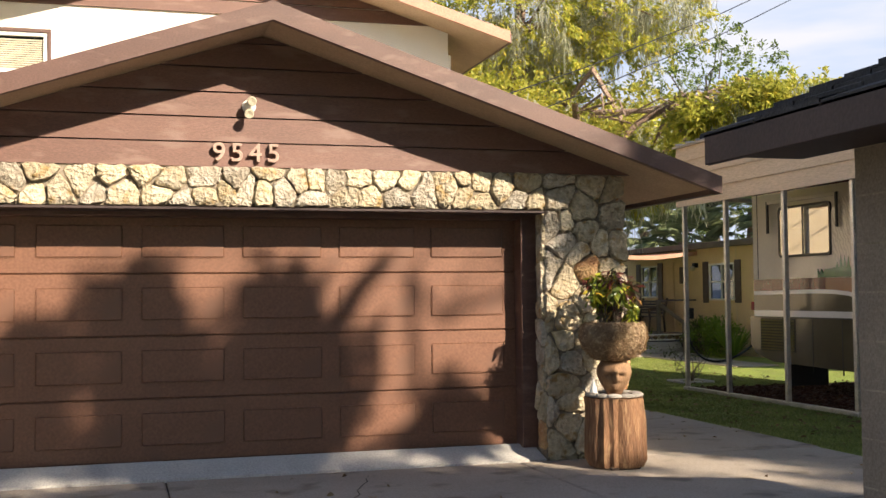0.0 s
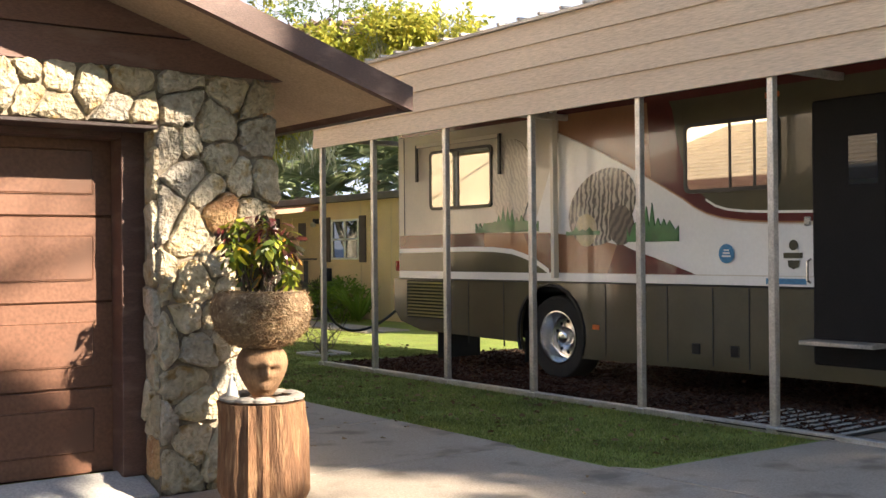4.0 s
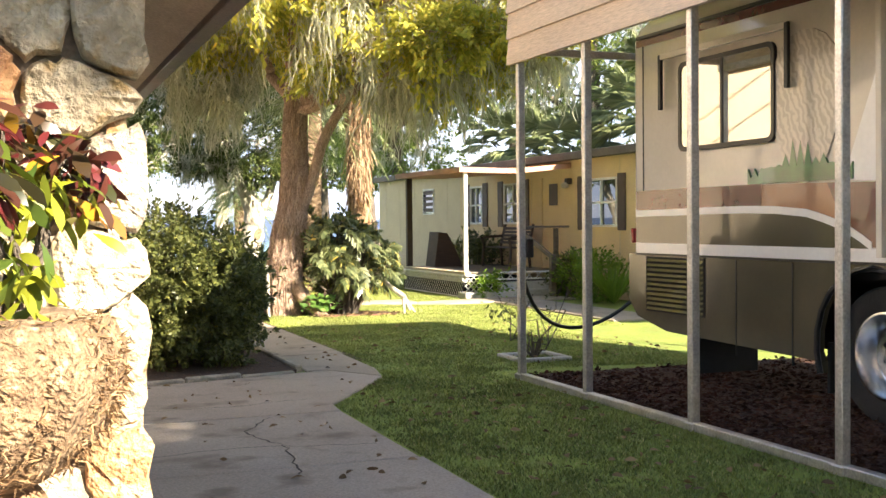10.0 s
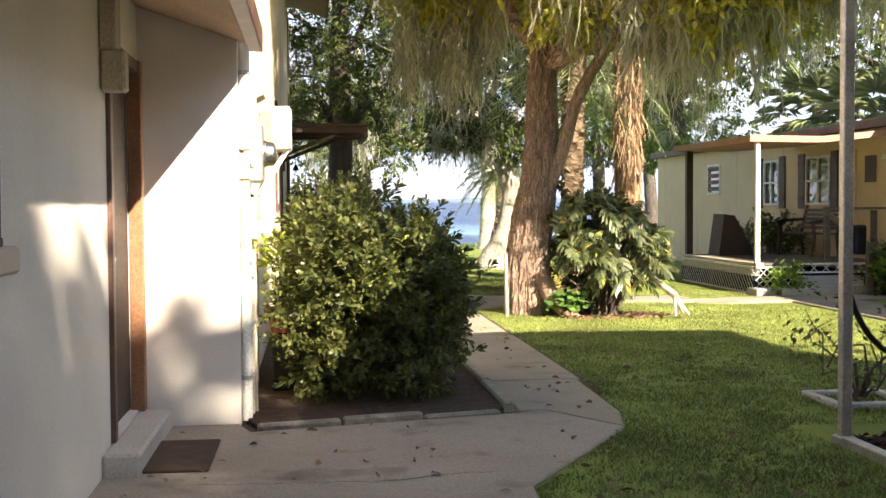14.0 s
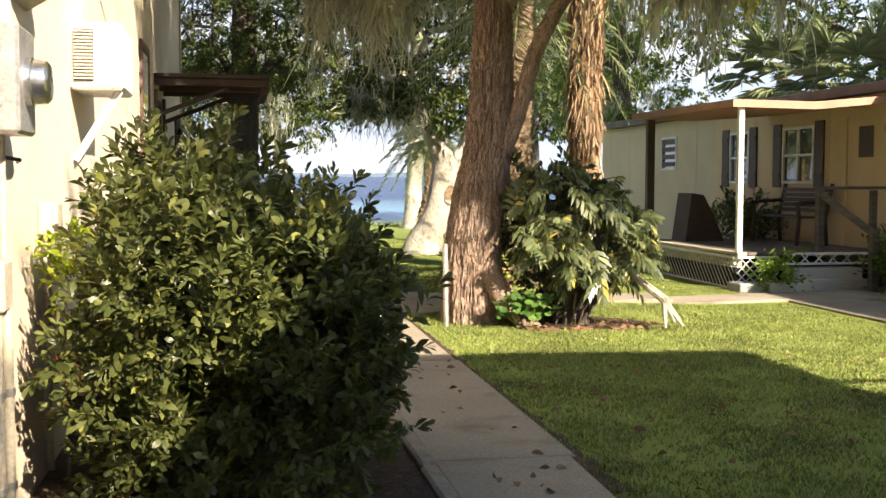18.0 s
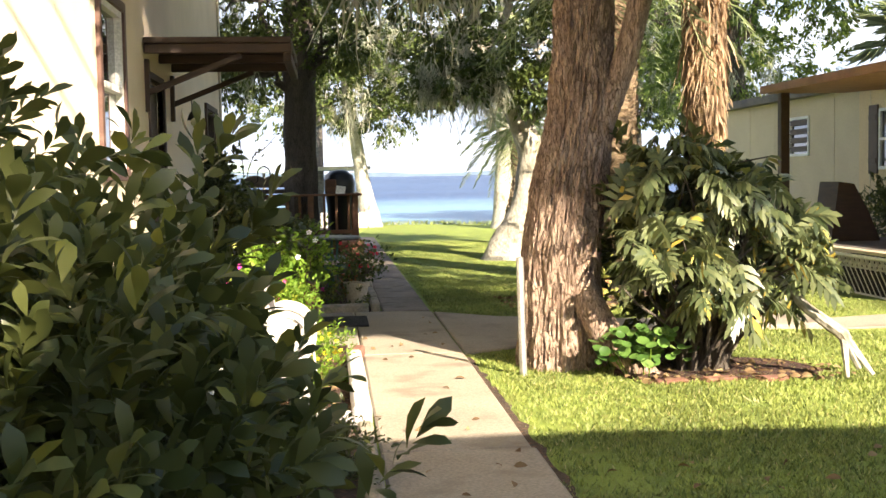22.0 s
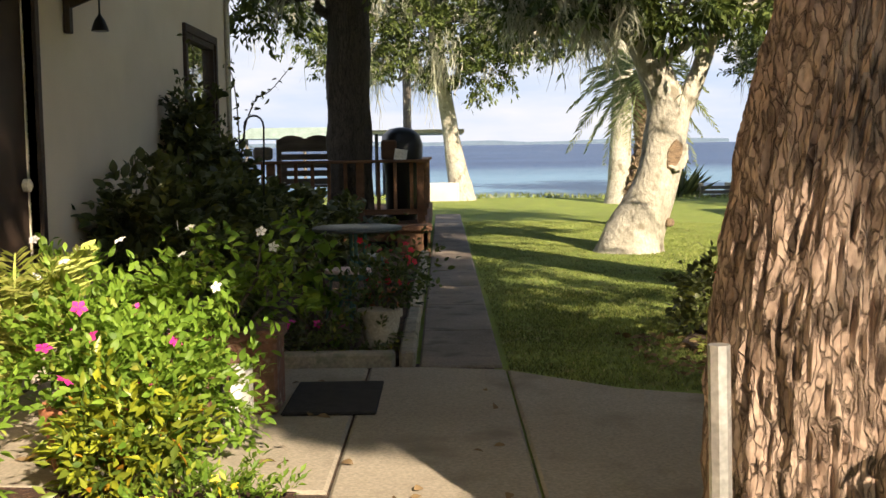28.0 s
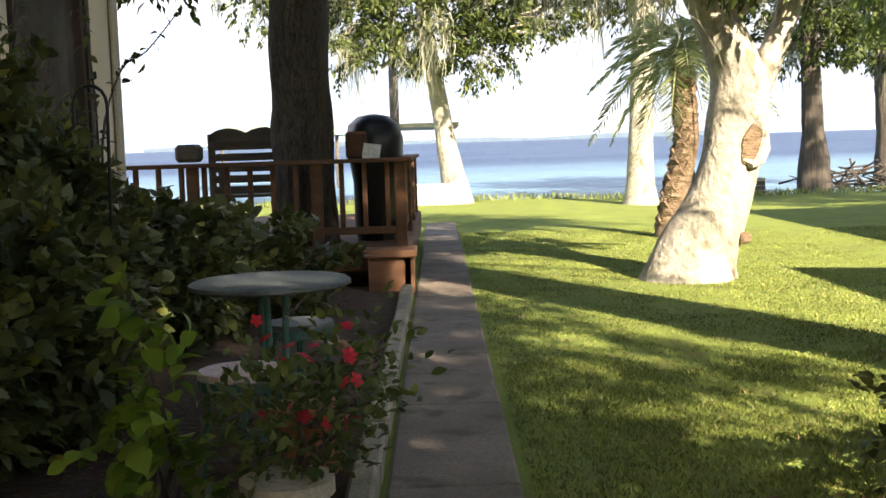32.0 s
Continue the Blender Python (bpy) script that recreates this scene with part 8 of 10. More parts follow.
for k in range(16):
    a, r = rngp.uniform(0, 6.28), rngp.uniform(0, 0.28)
    s = Shape()
    s.tube([(8.15 + 0.5 * r * math.cos(a), 21.85 + 0.4 * r * math.sin(a), 0.02), (8.15 + r * math.cos(a), 21.85 + 0.6 * r * math.sin(a), 0.2)], 0.004, 4)
    part("stem", s, LEAF_BRIGHT, gp_)
for i in range(3):
    s = Shape()
    x = 8.25 + i * 0.31
    s.box(-0.10, 0.10, -0.045, 0.045, -0.05, 0.026, 0.008, pose(x, 21.62 + 0.02 * math.sin(i * 2.1), 0.0, 0, 0, 8 * math.sin(i)))
    solid("edging_brick", s, EDGE_BRICK, "worn red edging brick in the leaf litter", "brick", "edging bricks")
s = Shape()
s.tube([(7.42, 22.05, -0.1), (7.405, 22.06, 0.755)], 0.024, 8)
solid("garden_stake", s, GALV, "grey metal pipe stake beside the tree trunk", "stake")

# flower bed by the house
shrub("bright_shrub", (5.3, 22.6, 0), "spreading bright green shrub in full sun", 77,
      [(5.15, 22.0, 0.32, 0.36, 0.42, 0.27, 260), (5.12, 22.7, 0.34, 0.36, 0.42, 0.27, 260), (5.38, 22.3, 0.2, 0.25, 0.4, 0.17, 130), (5.05, 23.3, 0.32, 0.28, 0.28, 0.24, 110)], LEAF_BRIGHT, 0.046, 14, 0.40, 14, upright=0.6, reach=0.15, spread=0.3, fine=True, whorl=True)
shrub("spindly_shrub", (4.95, 21.9, 0), "spindly shrub against the stucco wall", 78, [(4.95, 21.9, 0.55, 0.12, 0.2, 0.2, 26), (4.98, 21.5, 0.35, 0.12, 0.2, 0.25, 26)], LEAF_DARK, 0.05, 16, 0.4, 6)
gcv = shrub("ground_cover", (6.05, 22.3, 0), "low ground cover with small yellow flowers", 79, [(6.1, 21.9, 0.05, 0.20, 0.3, 0.06, 60), (6.05, 22.5, 0.06, 0.26, 0.4, 0.08, 90), (6.1, 23.05, 0.08, 0.26, 0.25, 0.09, 70)], LEAF_BRIGHT, 0.034, 18, 0.4, 8, reach=0.10)
rngf = np.random.default_rng(3)
flowers(gcv, [(rngf.uniform(5.9, 6.28), rngf.uniform(21.7, 23.2), 0.17 + 0.03 * rngf.random()) for _ in range(26)], YELLOW_PETAL, 0.018, rngf)
fl1 = shrub("flowering_plant", (5.75, 23.75, 0), "leggy yellow-green plant with magenta and white flowers in pots", 80, [(5.72, 23.65, 0.30, 0.22, 0.22, 0.22, 80), (5.5, 23.9, 0.40, 0.24, 0.22, 0.24, 80), (5.92, 23.95, 0.28, 0.16, 0.2, 0.2, 50)], LEAF_BRIGHT, 0.048, 22, 0.45, 10, reach=0.18, fine=True)
flowers(fl1, [(5.62, 23.5, 0.55), (5.8, 23.5, 0.40), (5.7, 23.45, 0.36), (5.93, 23.7, 0.33), (5.5, 23.75, 0.62), (5.66, 23.4, 0.22), (5.55, 23.42, 0.42), (5.85, 23.72, 0.5), (5.42, 23.6, 0.5), (5.75, 23.46, 0.3)], PINK_PETAL, 0.035, rngf)
flowers(fl1, [(5.42, 23.85, 0.78), (5.6, 23.95, 0.85), (5.3, 23.9, 0.72), (5.95, 24.0, 0.66), (5.8, 24.1, 0.78)], WHITE_PETAL, 0.026, rngf)
shrub("red_leaf_plant", (5.8, 23.5, 0), "small plant with red and yellow leaves", 81, [(5.78, 23.46, 0.22, 0.2, 0.14, 0.18, 80), (5.68, 23.42, 0.14, 0.12, 0.1, 0.1, 30)], LEAF_CROTON_G, 0.06, 16, 0.4, 5, reach=0.15)
def pot(x, y, z, r, h, mat, label, name="flower_pot", rim=True, group=""):
    p = thing(name, (x, y, z), label, "pot", group)
    s = Shape()
    s.lathe([(r * 0.72, 0), (r * 0.95, h * 0.82), (r * 0.95, h), (r * 0.86, h), (r * 0.84, h * 0.86)], (x, y, z), 24)
    part("body", s, mat, p, smooth=True)
    if rim:
        s = Shape()
        s.lathe([(r * 0.96, h * 0.80), (r * 1.05, h * 0.81), (r * 1.05, h * 1.0), (r * 0.93, h * 1.005)], (x, y, z), 24)
        part("rim", s, mat, p, smooth=True)
    s = Shape()
    s.lathe([(r * 0.84, h * 0.86), (0.02, h * 0.88)], (x, y, z), 18)
    part("potting_soil", s, SOIL, p)
    return p


pot(5.64, 23.62, 0.03, 0.09, 0.16, TERRACOTTA, "terracotta flower pot with trailing stems")
pot(5.48, 23.75, 0.03, 0.13, 0.24, TERRACOTTA, "weathered terracotta pot in the flower bed")
pot(4.95, 16.95, 0.44, 0.15, 0.17, TERRACOTTA, "dull red pot on a dark stand by the stucco wall")
s = Shape()
s.box(4.85, 5.05, 16.85, 17.05, 0.03, 0.44, 0.012)
solid("plant_stand", s, BLACK, "dark square plant stand under a red pot", "plant stand")
bx = thing("painted_planter", (5.97, 24.7, 0.018), "red-brown planter box with a faded white side", "planter")
s = Shape()
s.box(5.86, 6.085, 24.58, 24.83, 0.018, 0.37, 0.012)
part("box", s, WORN_CLAY, bx)
s = Shape()
s.box(5.845, 6.10, 24.565, 24.845, 0.34, 0.395, 0.010)
part("rim", s, WORN_CLAY, bx)
s = Shape()
s.box(5.88, 5.98, 24.572, 24.579, 0.03, 0.25, 0.001)
part("white_side", s, WHITE_PAINT, bx, "faded white painted side")
pot(5.66, 24.72, 0.018, 0.14, 0.34, WORN_CLAY, "dull red clay pot holding a bright flowering plant")
s = Shape()
s.box(6.10, 6.52, 24.55, 25.22, 0.018, 0.034, 0.006)
solid("door_mat", s, MAT_RUBBER, "black rubber door mat on the concrete", "mat")
s = Shape()
s.box(4.24, 4.62, 14.56, 15.28, 0.018, 0.034, 0.006)
solid("door_mat", s, MAT_BROWN, "worn brown door mat at the side door", "mat")
# feather fern by the door
af = thing("areca_palm", (5.15, 24.0, 0.03), "young areca palm with yellow-green fronds by the wall", "plant")
V, T = [], []
rnga = np.random.default_rng(21)
for k in range(15):
    a = 2.4 * k
    d = np.array((math.cos(a) * 0.36, math.sin(a) * 0.36, 1.0))
    v, q = feather_frond(np.array((5.13, 24.05, 0.2)), d, rnga.uniform(0.75, 1.0), rnga, 30, 0.24, 0.38)
    n0 = len(V)
    V += v
    T += [tuple(n0 + i for i in f) for f in q]
tagged(under(new("fronds", array_mesh("fronds", np.array(V), np.array(T), LEAF_ARECA)), af), kind="stuff")

# dark garden behind the second kerb
shrub("shade_shrub", (5.2, 27.2, 0), "dense dark shrub in deep shade beside the house", 82,
      [(5.1, 26.6, 0.55, 0.36, 0.5, 0.5, 200), (5.3, 27.4, 0.5, 0.36, 0.6, 0.48, 200), (5.1, 28.4, 0.6, 0.34, 0.6, 0.5, 150), (5.3, 29.6, 0.45, 0.45, 0.7, 0.4, 150), (5.6, 30.8, 0.35, 0.6, 0.6, 0.35, 150), (4.95, 28.3, 1.1, 0.15, 0.35, 0.4, 50)], LEAF_DARK, 0.085, 22, 0.6, 14, reach=0.22, fine=True)
def leafy_spray(name, lines, label, seed, size=0.06, per=26):
    """Arching thin stems with leaves set along them."""
    rng = np.random.default_rng(seed)
    t = thing(name, lines[0][0], label, "vine")
    V, T, n0 = [], [], 0
    for ln in lines:
        k = len(ln) - 1
        pts = []
        for i in range(17):
            f = i / 16 * k
            j = min(int(f), k - 1)
            p0, p1, p2, p3 = (np.array(ln[max(0, min(k, q))], float) for q in (j - 1, j, j + 1, j + 2))
            u = f - j
            pts.append(0.5 * ((2 * p1) + (p2 - p0) * u + (2 * p0 - 5 * p1 + 4 * p2 - p3) * u * u + (3 * p1 - p0 - 3 * p2 + p3) * u ** 3))
        s = Shape()
        s.tube(pts, [0.009 - 0.0004 * i for i in range(17)], 6)
        part("stem", s, BARK_GREY, t, smooth=True)
        P = np.array(pts)[rng.integers(4, 17, per)] + rng.normal(size=(per, 3)) * 0.025
        v, q = leaf_arrays(P, size, size * 0.5, rng, None, 0.9, 0.15, 0.25, True)
        V.append(v), T.append(q + n0)
        n0 += len(v)
    tagged(under(new("leaves", array_mesh("leaves", np.concatenate(V), np.concatenate(T), LEAF_DARK)), t), kind="stuff")
    return t


leafy_spray("climbing_vine", [[(5.2, 28.9, 0.5), (5.18, 28.95, 1.2), (5.28, 29.0, 1.58), (5.42, 29.0, 1.68), (5.58, 29.0, 1.86)], [(5.15, 28.9, 0.5), (5.16, 28.95, 1.3), (5.12, 29.0, 1.75), (5.05, 29.1, 1.92)], [(4.95, 28.5, 0.6), (4.86, 28.6, 1.5), (4.84, 28.8, 1.95), (4.9, 28.3, 2.05)]], "thin leafy vine arching beside the house corner", 83)
shrub("wall_vine", (4.88, 28.6, 0), "dark leafy climber against the house wall", 183, [(4.86, 28.3, 1.35, 0.07, 0.22, 0.3, 34), (4.9, 28.9, 1.1, 0.12, 0.25, 0.3, 36)], LEAF_DARK, 0.06, 14, 0.5, 3, reach=0.22)
vb = shrub("heart_leaf_vine", (6.1, 26.3, 0), "vine with heart-shaped leaves catching the sun", 84, [(6.06, 26.2, 0.5, 0.05, 0.06, 0.30, 20), (6.12, 26.2, 0.25, 0.08, 0.08, 0.16, 12)], LEAF_BRIGHT, 0.08, 5, 0.8, 6, droop=0.5, reach=0.14, fine=True)
fw = shrub("white_flower_plant", (5.3, 25.2, 0), "leggy plant with white flowers and bright leaves", 85, [(5.3, 24.7, 0.34, 0.24, 0.2, 0.24, 48), (5.05, 24.9, 0.42, 0.24, 0.26, 0.26, 44), (5.55, 24.75, 0.46, 0.10, 0.10, 0.2, 16), (5.72, 24.62, 0.54, 0.18, 0.12, 0.12, 40), (5.95, 24.66, 0.52, 0.12, 0.10, 0.10, 22), (5.72, 24.62, 0.74, 0.02, 0.02, 0.09, 5), (6.03, 24.62, 0.72, 0.03, 0.03, 0.10, 6)], LEAF_BRIGHT, 0.058, 14, 0.45, 14, reach=0.2, fine=True)
flowers(fw, [(5.45, 24.6, 0.62), (5.2, 24.7, 0.75), (5.62, 24.8, 0.85), (5.55, 24.6, 0.55), (5.0, 24.7, 0.8), (5.72, 24.6, 0.85), (6.03, 24.6, 0.83), (6.08, 24.62, 0.76), (5.93, 24.5, 0.60)], WHITE_PETAL, 0.028, rngf)
flowers(fw, [(5.3, 24.5, 0.3), (5.5, 24.5, 0.22), (5.15, 24.55, 0.25), (5.4, 24.48, 0.4), (5.2, 24.46, 0.44), (5.08, 24.5, 0.36), (5.48, 24.55, 0.5)], PINK_PETAL, 0.035, rngf)
pot(6.45, 26.2, 0.035, 0.125, 0.22, CREAM_POT, "cream plastic flower pot behind the kerb")
pot(6.42, 27.0, 0.035, 0.13, 0.24, TERRACOTTA, "dark red pot with flowers")
rf = shrub("geranium", (6.45, 26.5, 0.25), "potted geraniums with small red flowers", 86, [(6.47, 26.22, 0.38, 0.17, 0.15, 0.13, 40), (6.56, 26.8, 0.40, 0.12, 0.2, 0.15, 30), (6.30, 26.2, 0.26, 0.1, 0.12, 0.1, 14)], LEAF_OAK, 0.045, 14, 0.55, 12, reach=0.2, fine=True)
flowers(rf, [(6.3 + 0.36 * rngf.random(), 26.1 + 0.7 * rngf.random(), 0.36 + 0.26 * rngf.random()) for _ in range(24)], RED_PETAL, 0.024, rngf)
shrub("kerb_flowers", (6.1, 25.95, 0), "small bedding plants behind the kerb", 87, [(6.05, 25.95, 0.14, 0.3, 0.1, 0.10, 50), (6.4, 26.05, 0.12, 0.15, 0.1, 0.08, 26)], LEAF_DARK, 0.045, 14, 0.5, 4, reach=0.1)
fk = thing("magenta_blooms", (6.0, 25.9, 0.03), "magenta blooms low behind the kerb", "flowers")
flowers(fk, [(5.95, 25.85, 0.22), (5.98, 25.86, 0.24), (6.12, 25.88, 0.22), (6.25, 25.9, 0.2)], PINK_PETAL, 0.03, rngf)
tb = thing("patio_table", (6.22, 27.55, 0.035), "small round patio table with a worn pale top", "table")
s = Shape()
s.lathe([(0.30, 0.0), (0.315, 0.008), (0.315, 0.022), (0.30, 0.03), (0.02, 0.032)], (6.22, 27.55, 0.62), 32)
part("tabletop", s, MIRROR_TOP, tb, smooth=True)
for a in (0.4, 2.5, 4.6):
    s = Shape()
    s.tube([(6.22 + 0.06 * math.cos(a), 27.55 + 0.06 * math.sin(a), 0.62), (6.22 + 0.05 * math.cos(a), 27.55 + 0.05 * math.sin(a), 0.32), (6.22 + 0.2 * math.cos(a), 27.55 + 0.2 * math.sin(a), 0.035)], 0.014, 8)
    part("leg", s, TEAL_METAL, tb, "green metal leg")
for (x, y, z, r, m, lab) in ((6.25, 28.15, 0.36, 0.15, MIRROR_TOP, "low round stool with a pale top"), (6.2, 26.98, 0.38, 0.15, MOSAIC, "round stool with a pink and white mosaic top")):
    st_ = thing("stool", (x, y, 0.035), lab, "stool")
    s = Shape()
    s.lathe([(r, 0.0), (r * 1.03, 0.01), (r * 1.0, 0.03), (0.02, 0.034)], (x, y, z), 28)
    part("seat", s, m, st_, smooth=True)
    s = Shape()
    s.lathe([(r * 1.0, -0.035), (r * 1.04, -0.03), (r * 1.04, 0.006), (r * 1.0, 0.008)], (x, y, z), 28)
    part("rim", s, TEAL_METAL, st_)
    for a in (0.2, 1.77, 3.34, 4.9):
        s = Shape()
        s.tube([(x + 0.7 * r * math.cos(a), y + 0.7 * r * math.sin(a), z), (x + r * math.cos(a), y + r * math.sin(a), 0.035)], 0.011, 6)
        part("leg", s, TEAL_METAL, st_)
s = Shape()
hk = [(5.51, 27.84, 0.03), (5.54, 27.84, 1.34)] + [(5.54 - 0.07 + 0.07 * math.cos(a), 27.84, 1.36 + 0.08 * math.sin(a)) for a in np.linspace(0, 3.14, 9)] + [(5.40, 27.84, 1.28), (5.36, 27.84, 1.24), (5.33, 27.84, 1.28)]
s.tube(hk, 0.008, 6)
solid("shepherd_hook", s, BLACK, "thin black shepherd's hook plant hanger", "plant hanger")
# shrub by the date palm
sb = shrub("rose_shrub", (8.55, 26.6, 0), "loose rose shrub with dark red blooms under the palm", 88, [(8.48, 26.6, 0.30, 0.16, 0.2, 0.13, 42), (8.72, 26.65, 0.28, 0.2, 0.24, 0.12, 50), (8.42, 26.55, 0.16, 0.12, 0.15, 0.1, 24)], LEAF_DARK, 0.055, 14, 0.55, 10, reach=0.14, fine=True)
flowers(sb, [(8.56, 26.55, 0.47), (8.62, 26.5, 0.44), (8.72, 26.55, 0.42), (8.84, 26.6, 0.42), (8.5, 26.5, 0.40)], RED_PETAL, 0.028, rngf)
shrub("yellow_leaf_plant", (8.75, 26.35, 0), "low yellow-green plant in the leaf litter", 188, [(8.78, 26.42, 0.16, 0.2, 0.16, 0.10, 46), (8.6, 25.95, 0.05, 0.3, 0.18, 0.05, 40), (8.95, 25.95, 0.05, 0.25, 0.2, 0.05, 34)], LEAF_ARECA, 0.05, 12, 0.5, 6, reach=0.1, fine=True)
pot(8.94, 26.42, 0.02, 0.13, 0.17, TERRACOTTA, "terracotta pot with a yellow-green plant by the palm")
shrub("potted_plant", (8.94, 26.42, 0.17), "yellow-green plant in a terracotta pot", 189, [(8.94, 26.42, 0.27, 0.13, 0.13, 0.09, 36)], LEAF_ARECA, 0.05, 12, 0.5, 5, reach=0.12, fine=True)
pot(8.70, 26.47, 0.02, 0.055, 0.12, TEAL_METAL, "small teal pot in the leaf litter", rim=False)
soil_bed("mulch_ring", [(8.25, 26.0), (8.45, 25.78), (8.75, 25.7), (9.05, 25.82), (9.35, 26.2), (9.7, 26.9), (9.9, 27.6), (9.85, 28.2), (9.6, 28.5), (9.25, 28.35), (9.0, 28.0), (8.6, 27.2), (8.35, 26.6), (8.22, 26.25)], "leaf litter under the palm", SOIL, 0.025)
# plants by the mobile home
shrub("porch_shrub", (13.9, 25.2, -0.08), "green shrub by the mobile home wall", 89, [(13.7, 23.6, 0.35, 0.35, 0.5, 0.4, 130), (13.8, 24.6, 0.3, 0.3, 0.4, 0.35, 90)], LEAF_BRIGHT, 0.08, 18, 0.5, 6)
shrub("porch_shrub", (13.3, 27.0, 0.3), "dark potted plants on the porch", 90, [(13.9, 29.3, 0.7, 0.3, 0.6, 0.3, 90), (13.9, 30.2, 0.6, 0.3, 0.6, 0.35, 80)], LEAF_DARK, 0.09, 16, 0.5, 5)
shrub("porch_shrub", (12.9, 23.4, -0.08), "shadowed shrub beside the porch steps", 91, [(13.8, 24.9, 0.3, 0.3, 0.4, 0.4, 90)], LEAF_DARK, 0.08, 18, 0.5, 6)
shrub("step_plant", (12.45, 25.3, -0.05), "small leafy plant beside the porch step", 92, [(12.4, 25.3, 0.12, 0.22, 0.15, 0.18, 40)], LEAF_BRIGHT, 0.09, 14, 0.4, 4)
sp = thing("spiky_plant", (13.4, 22.6, -0.08), "spiky strap-leaved plant by the mobile home", "plant")
V, T = leaf_arrays(np.repeat(np.array([[13.4, 22.6, -0.05]]), 40, axis=0), 0.75, 0.07, np.random.default_rng(6), np.repeat(np.array([[0, 0, 1.0]]), 40, axis=0), 0.6, 0.0)
under(new("leaves", array_mesh("leaves", V, T, LEAF_BRIGHT)), sp)
# planter with a bare sapling
pl = thing("sapling", (8.73, 16.05, 0), "thin bare sapling in a square concrete planting ring", "sapling")
rp = np.random.default_rng(17)
for k in range(9):
    s = Shape()
    a = rp.uniform(0, 6.28)
    e = (8.73 + 0.35 * math.cos(a), 16.05 + 0.35 * math.sin(a), rp.uniform(0.45, 0.75))
    s.tube(curve_pts((8.73, 16.05, 0.0), e, rp, 0.1, 0.5, 5), [0.013, 0.010, 0.008, 0.006, 0.004, 0.003], 5)
    part("stem", s, BARK_GREY, pl, smooth=True)
P, A = clumps(rp, (8.55, 16.0, 0.6), (0.35, 0.3, 0.2), 16, 7, 0.2)
V, T = leaf_arrays(P, 0.05, 0.025, rp, A)
under(new("leaves", array_mesh("leaves", V, T, LEAF_DARK)), pl)
s = Shape()
for xa, xb, ya, yb in ((8.45, 9.01, 15.78, 15.84), (8.45, 9.01, 16.26, 16.32), (8.45, 8.51, 15.84, 16.26), (8.95, 9.01, 15.84, 16.26)):
    s.box(xa, xb, ya, yb, -0.05, 0.04, 0.008)
part("planting_ring", s, CONCRETE_NEW, pl, "square concrete ring")
s = Shape()
cb = bez((8.06, 1.1), (8.25, 0.3), (8.85, 0.15), (9.3, 0.72), 16)
s.tube([(x, 14.95 + 0.25 * math.sin(i / 16 * 3.14), z) for i, (x, z) in enumerate(cb)], 0.018, 8)
solid("power_cable", s, BLACK, "black power cable sagging from a post to the motorhome", "cable", smooth=True)
s = Shape()
s.box(8.03, 8.09, 14.72, 14.9, 1.04, 1.2, 0.008)
solid("power_outlet", s, BLACK, "small dark outlet box on the carport post", "outlet")

# ---- hose reel ----
hr = thing("hose_reel", (5.95, 21.2, 0.035), "cream plastic hose reel cart with a tall handle", "hose reel")
ARM = [(5.812, 0.735), (5.826, 0.765), (5.850, 0.778), (5.882, 0.765), (5.90, 0.70), (5.925, 0.58), (5.965, 0.48), (6.02, 0.38), (6.055, 0.28), (6.085, 0.18), (6.118, 0.037), (6.045, 0.037), (6.02, 0.11), (5.985, 0.16), (5.94, 0.185), (5.89, 0.175), (5.845, 0.13), (5.80, 0.09), (5.765, 0.12), (5.79, 0.21), (5.86, 0.30), (5.882, 0.36), (5.868, 0.45), (5.84, 0.60)]
for y in (21.0, 21.37):
    s = Shape()
    outl = ARM if y < 21.2 else [p for p in ARM if p[1] < 0.5]
    n = len(outl)
    inset = [(5.95 + (x - 5.95) * 0.96, 0.38 + (z - 0.38) * 0.985) for x, z in outl]
    sg = 1 if y < 21.2 else -1
    y0, y1, y2 = (y, y + 0.008, y + 0.036) if sg > 0 else (y + 0.036, y + 0.028, y)
    s.add([(x, y0, z) for x, z in inset] + [(x, y1, z) for x, z in outl] + [(x, y2, z) for x, z in outl],
          [tuple(range(n)), tuple(range(3 * n - 1, 2 * n - 1, -1))] + [(r * n + i, r * n + (i + 1) % n, (r + 1) * n + (i + 1) % n, (r + 1) * n + i) for r in (0, 1) for i in range(n)])
    fr = part("side_frame", s, PLASTIC_WHITE, hr, "moulded cream side frame")
    if sg > 0:
        s = Shape()
        s.prism([(6.01, 0.27), (6.03, 0.275), (6.055, 0.17), (6.063, 0.12), (6.045, 0.13), (6.02, 0.2)], "y", 20.997, 21.02)
        part("grip_opening", s, DARK, fr, "dark moulded opening in the leg")
        s = Shape()
        s.prism([(5.842, 0.755), (5.862, 0.765), (5.872, 0.72), (5.856, 0.70)], "y", 20.997, 21.02)
        part("grip_opening", s, REEL_DARK, fr, "moulded hand grip")
        s = Shape()
        s.prism([(5.876, 0.632), (5.910, 0.636), (5.921, 0.588), (5.902, 0.580)], "y", 20.997, 21.02)
        part("grip_opening", s, REEL_DARK, fr, "triangular moulded opening")
my = Matrix.Translation((5.965, 21.05, 0.43)) @ Matrix.Rotation(radians(-90), 4, "X")
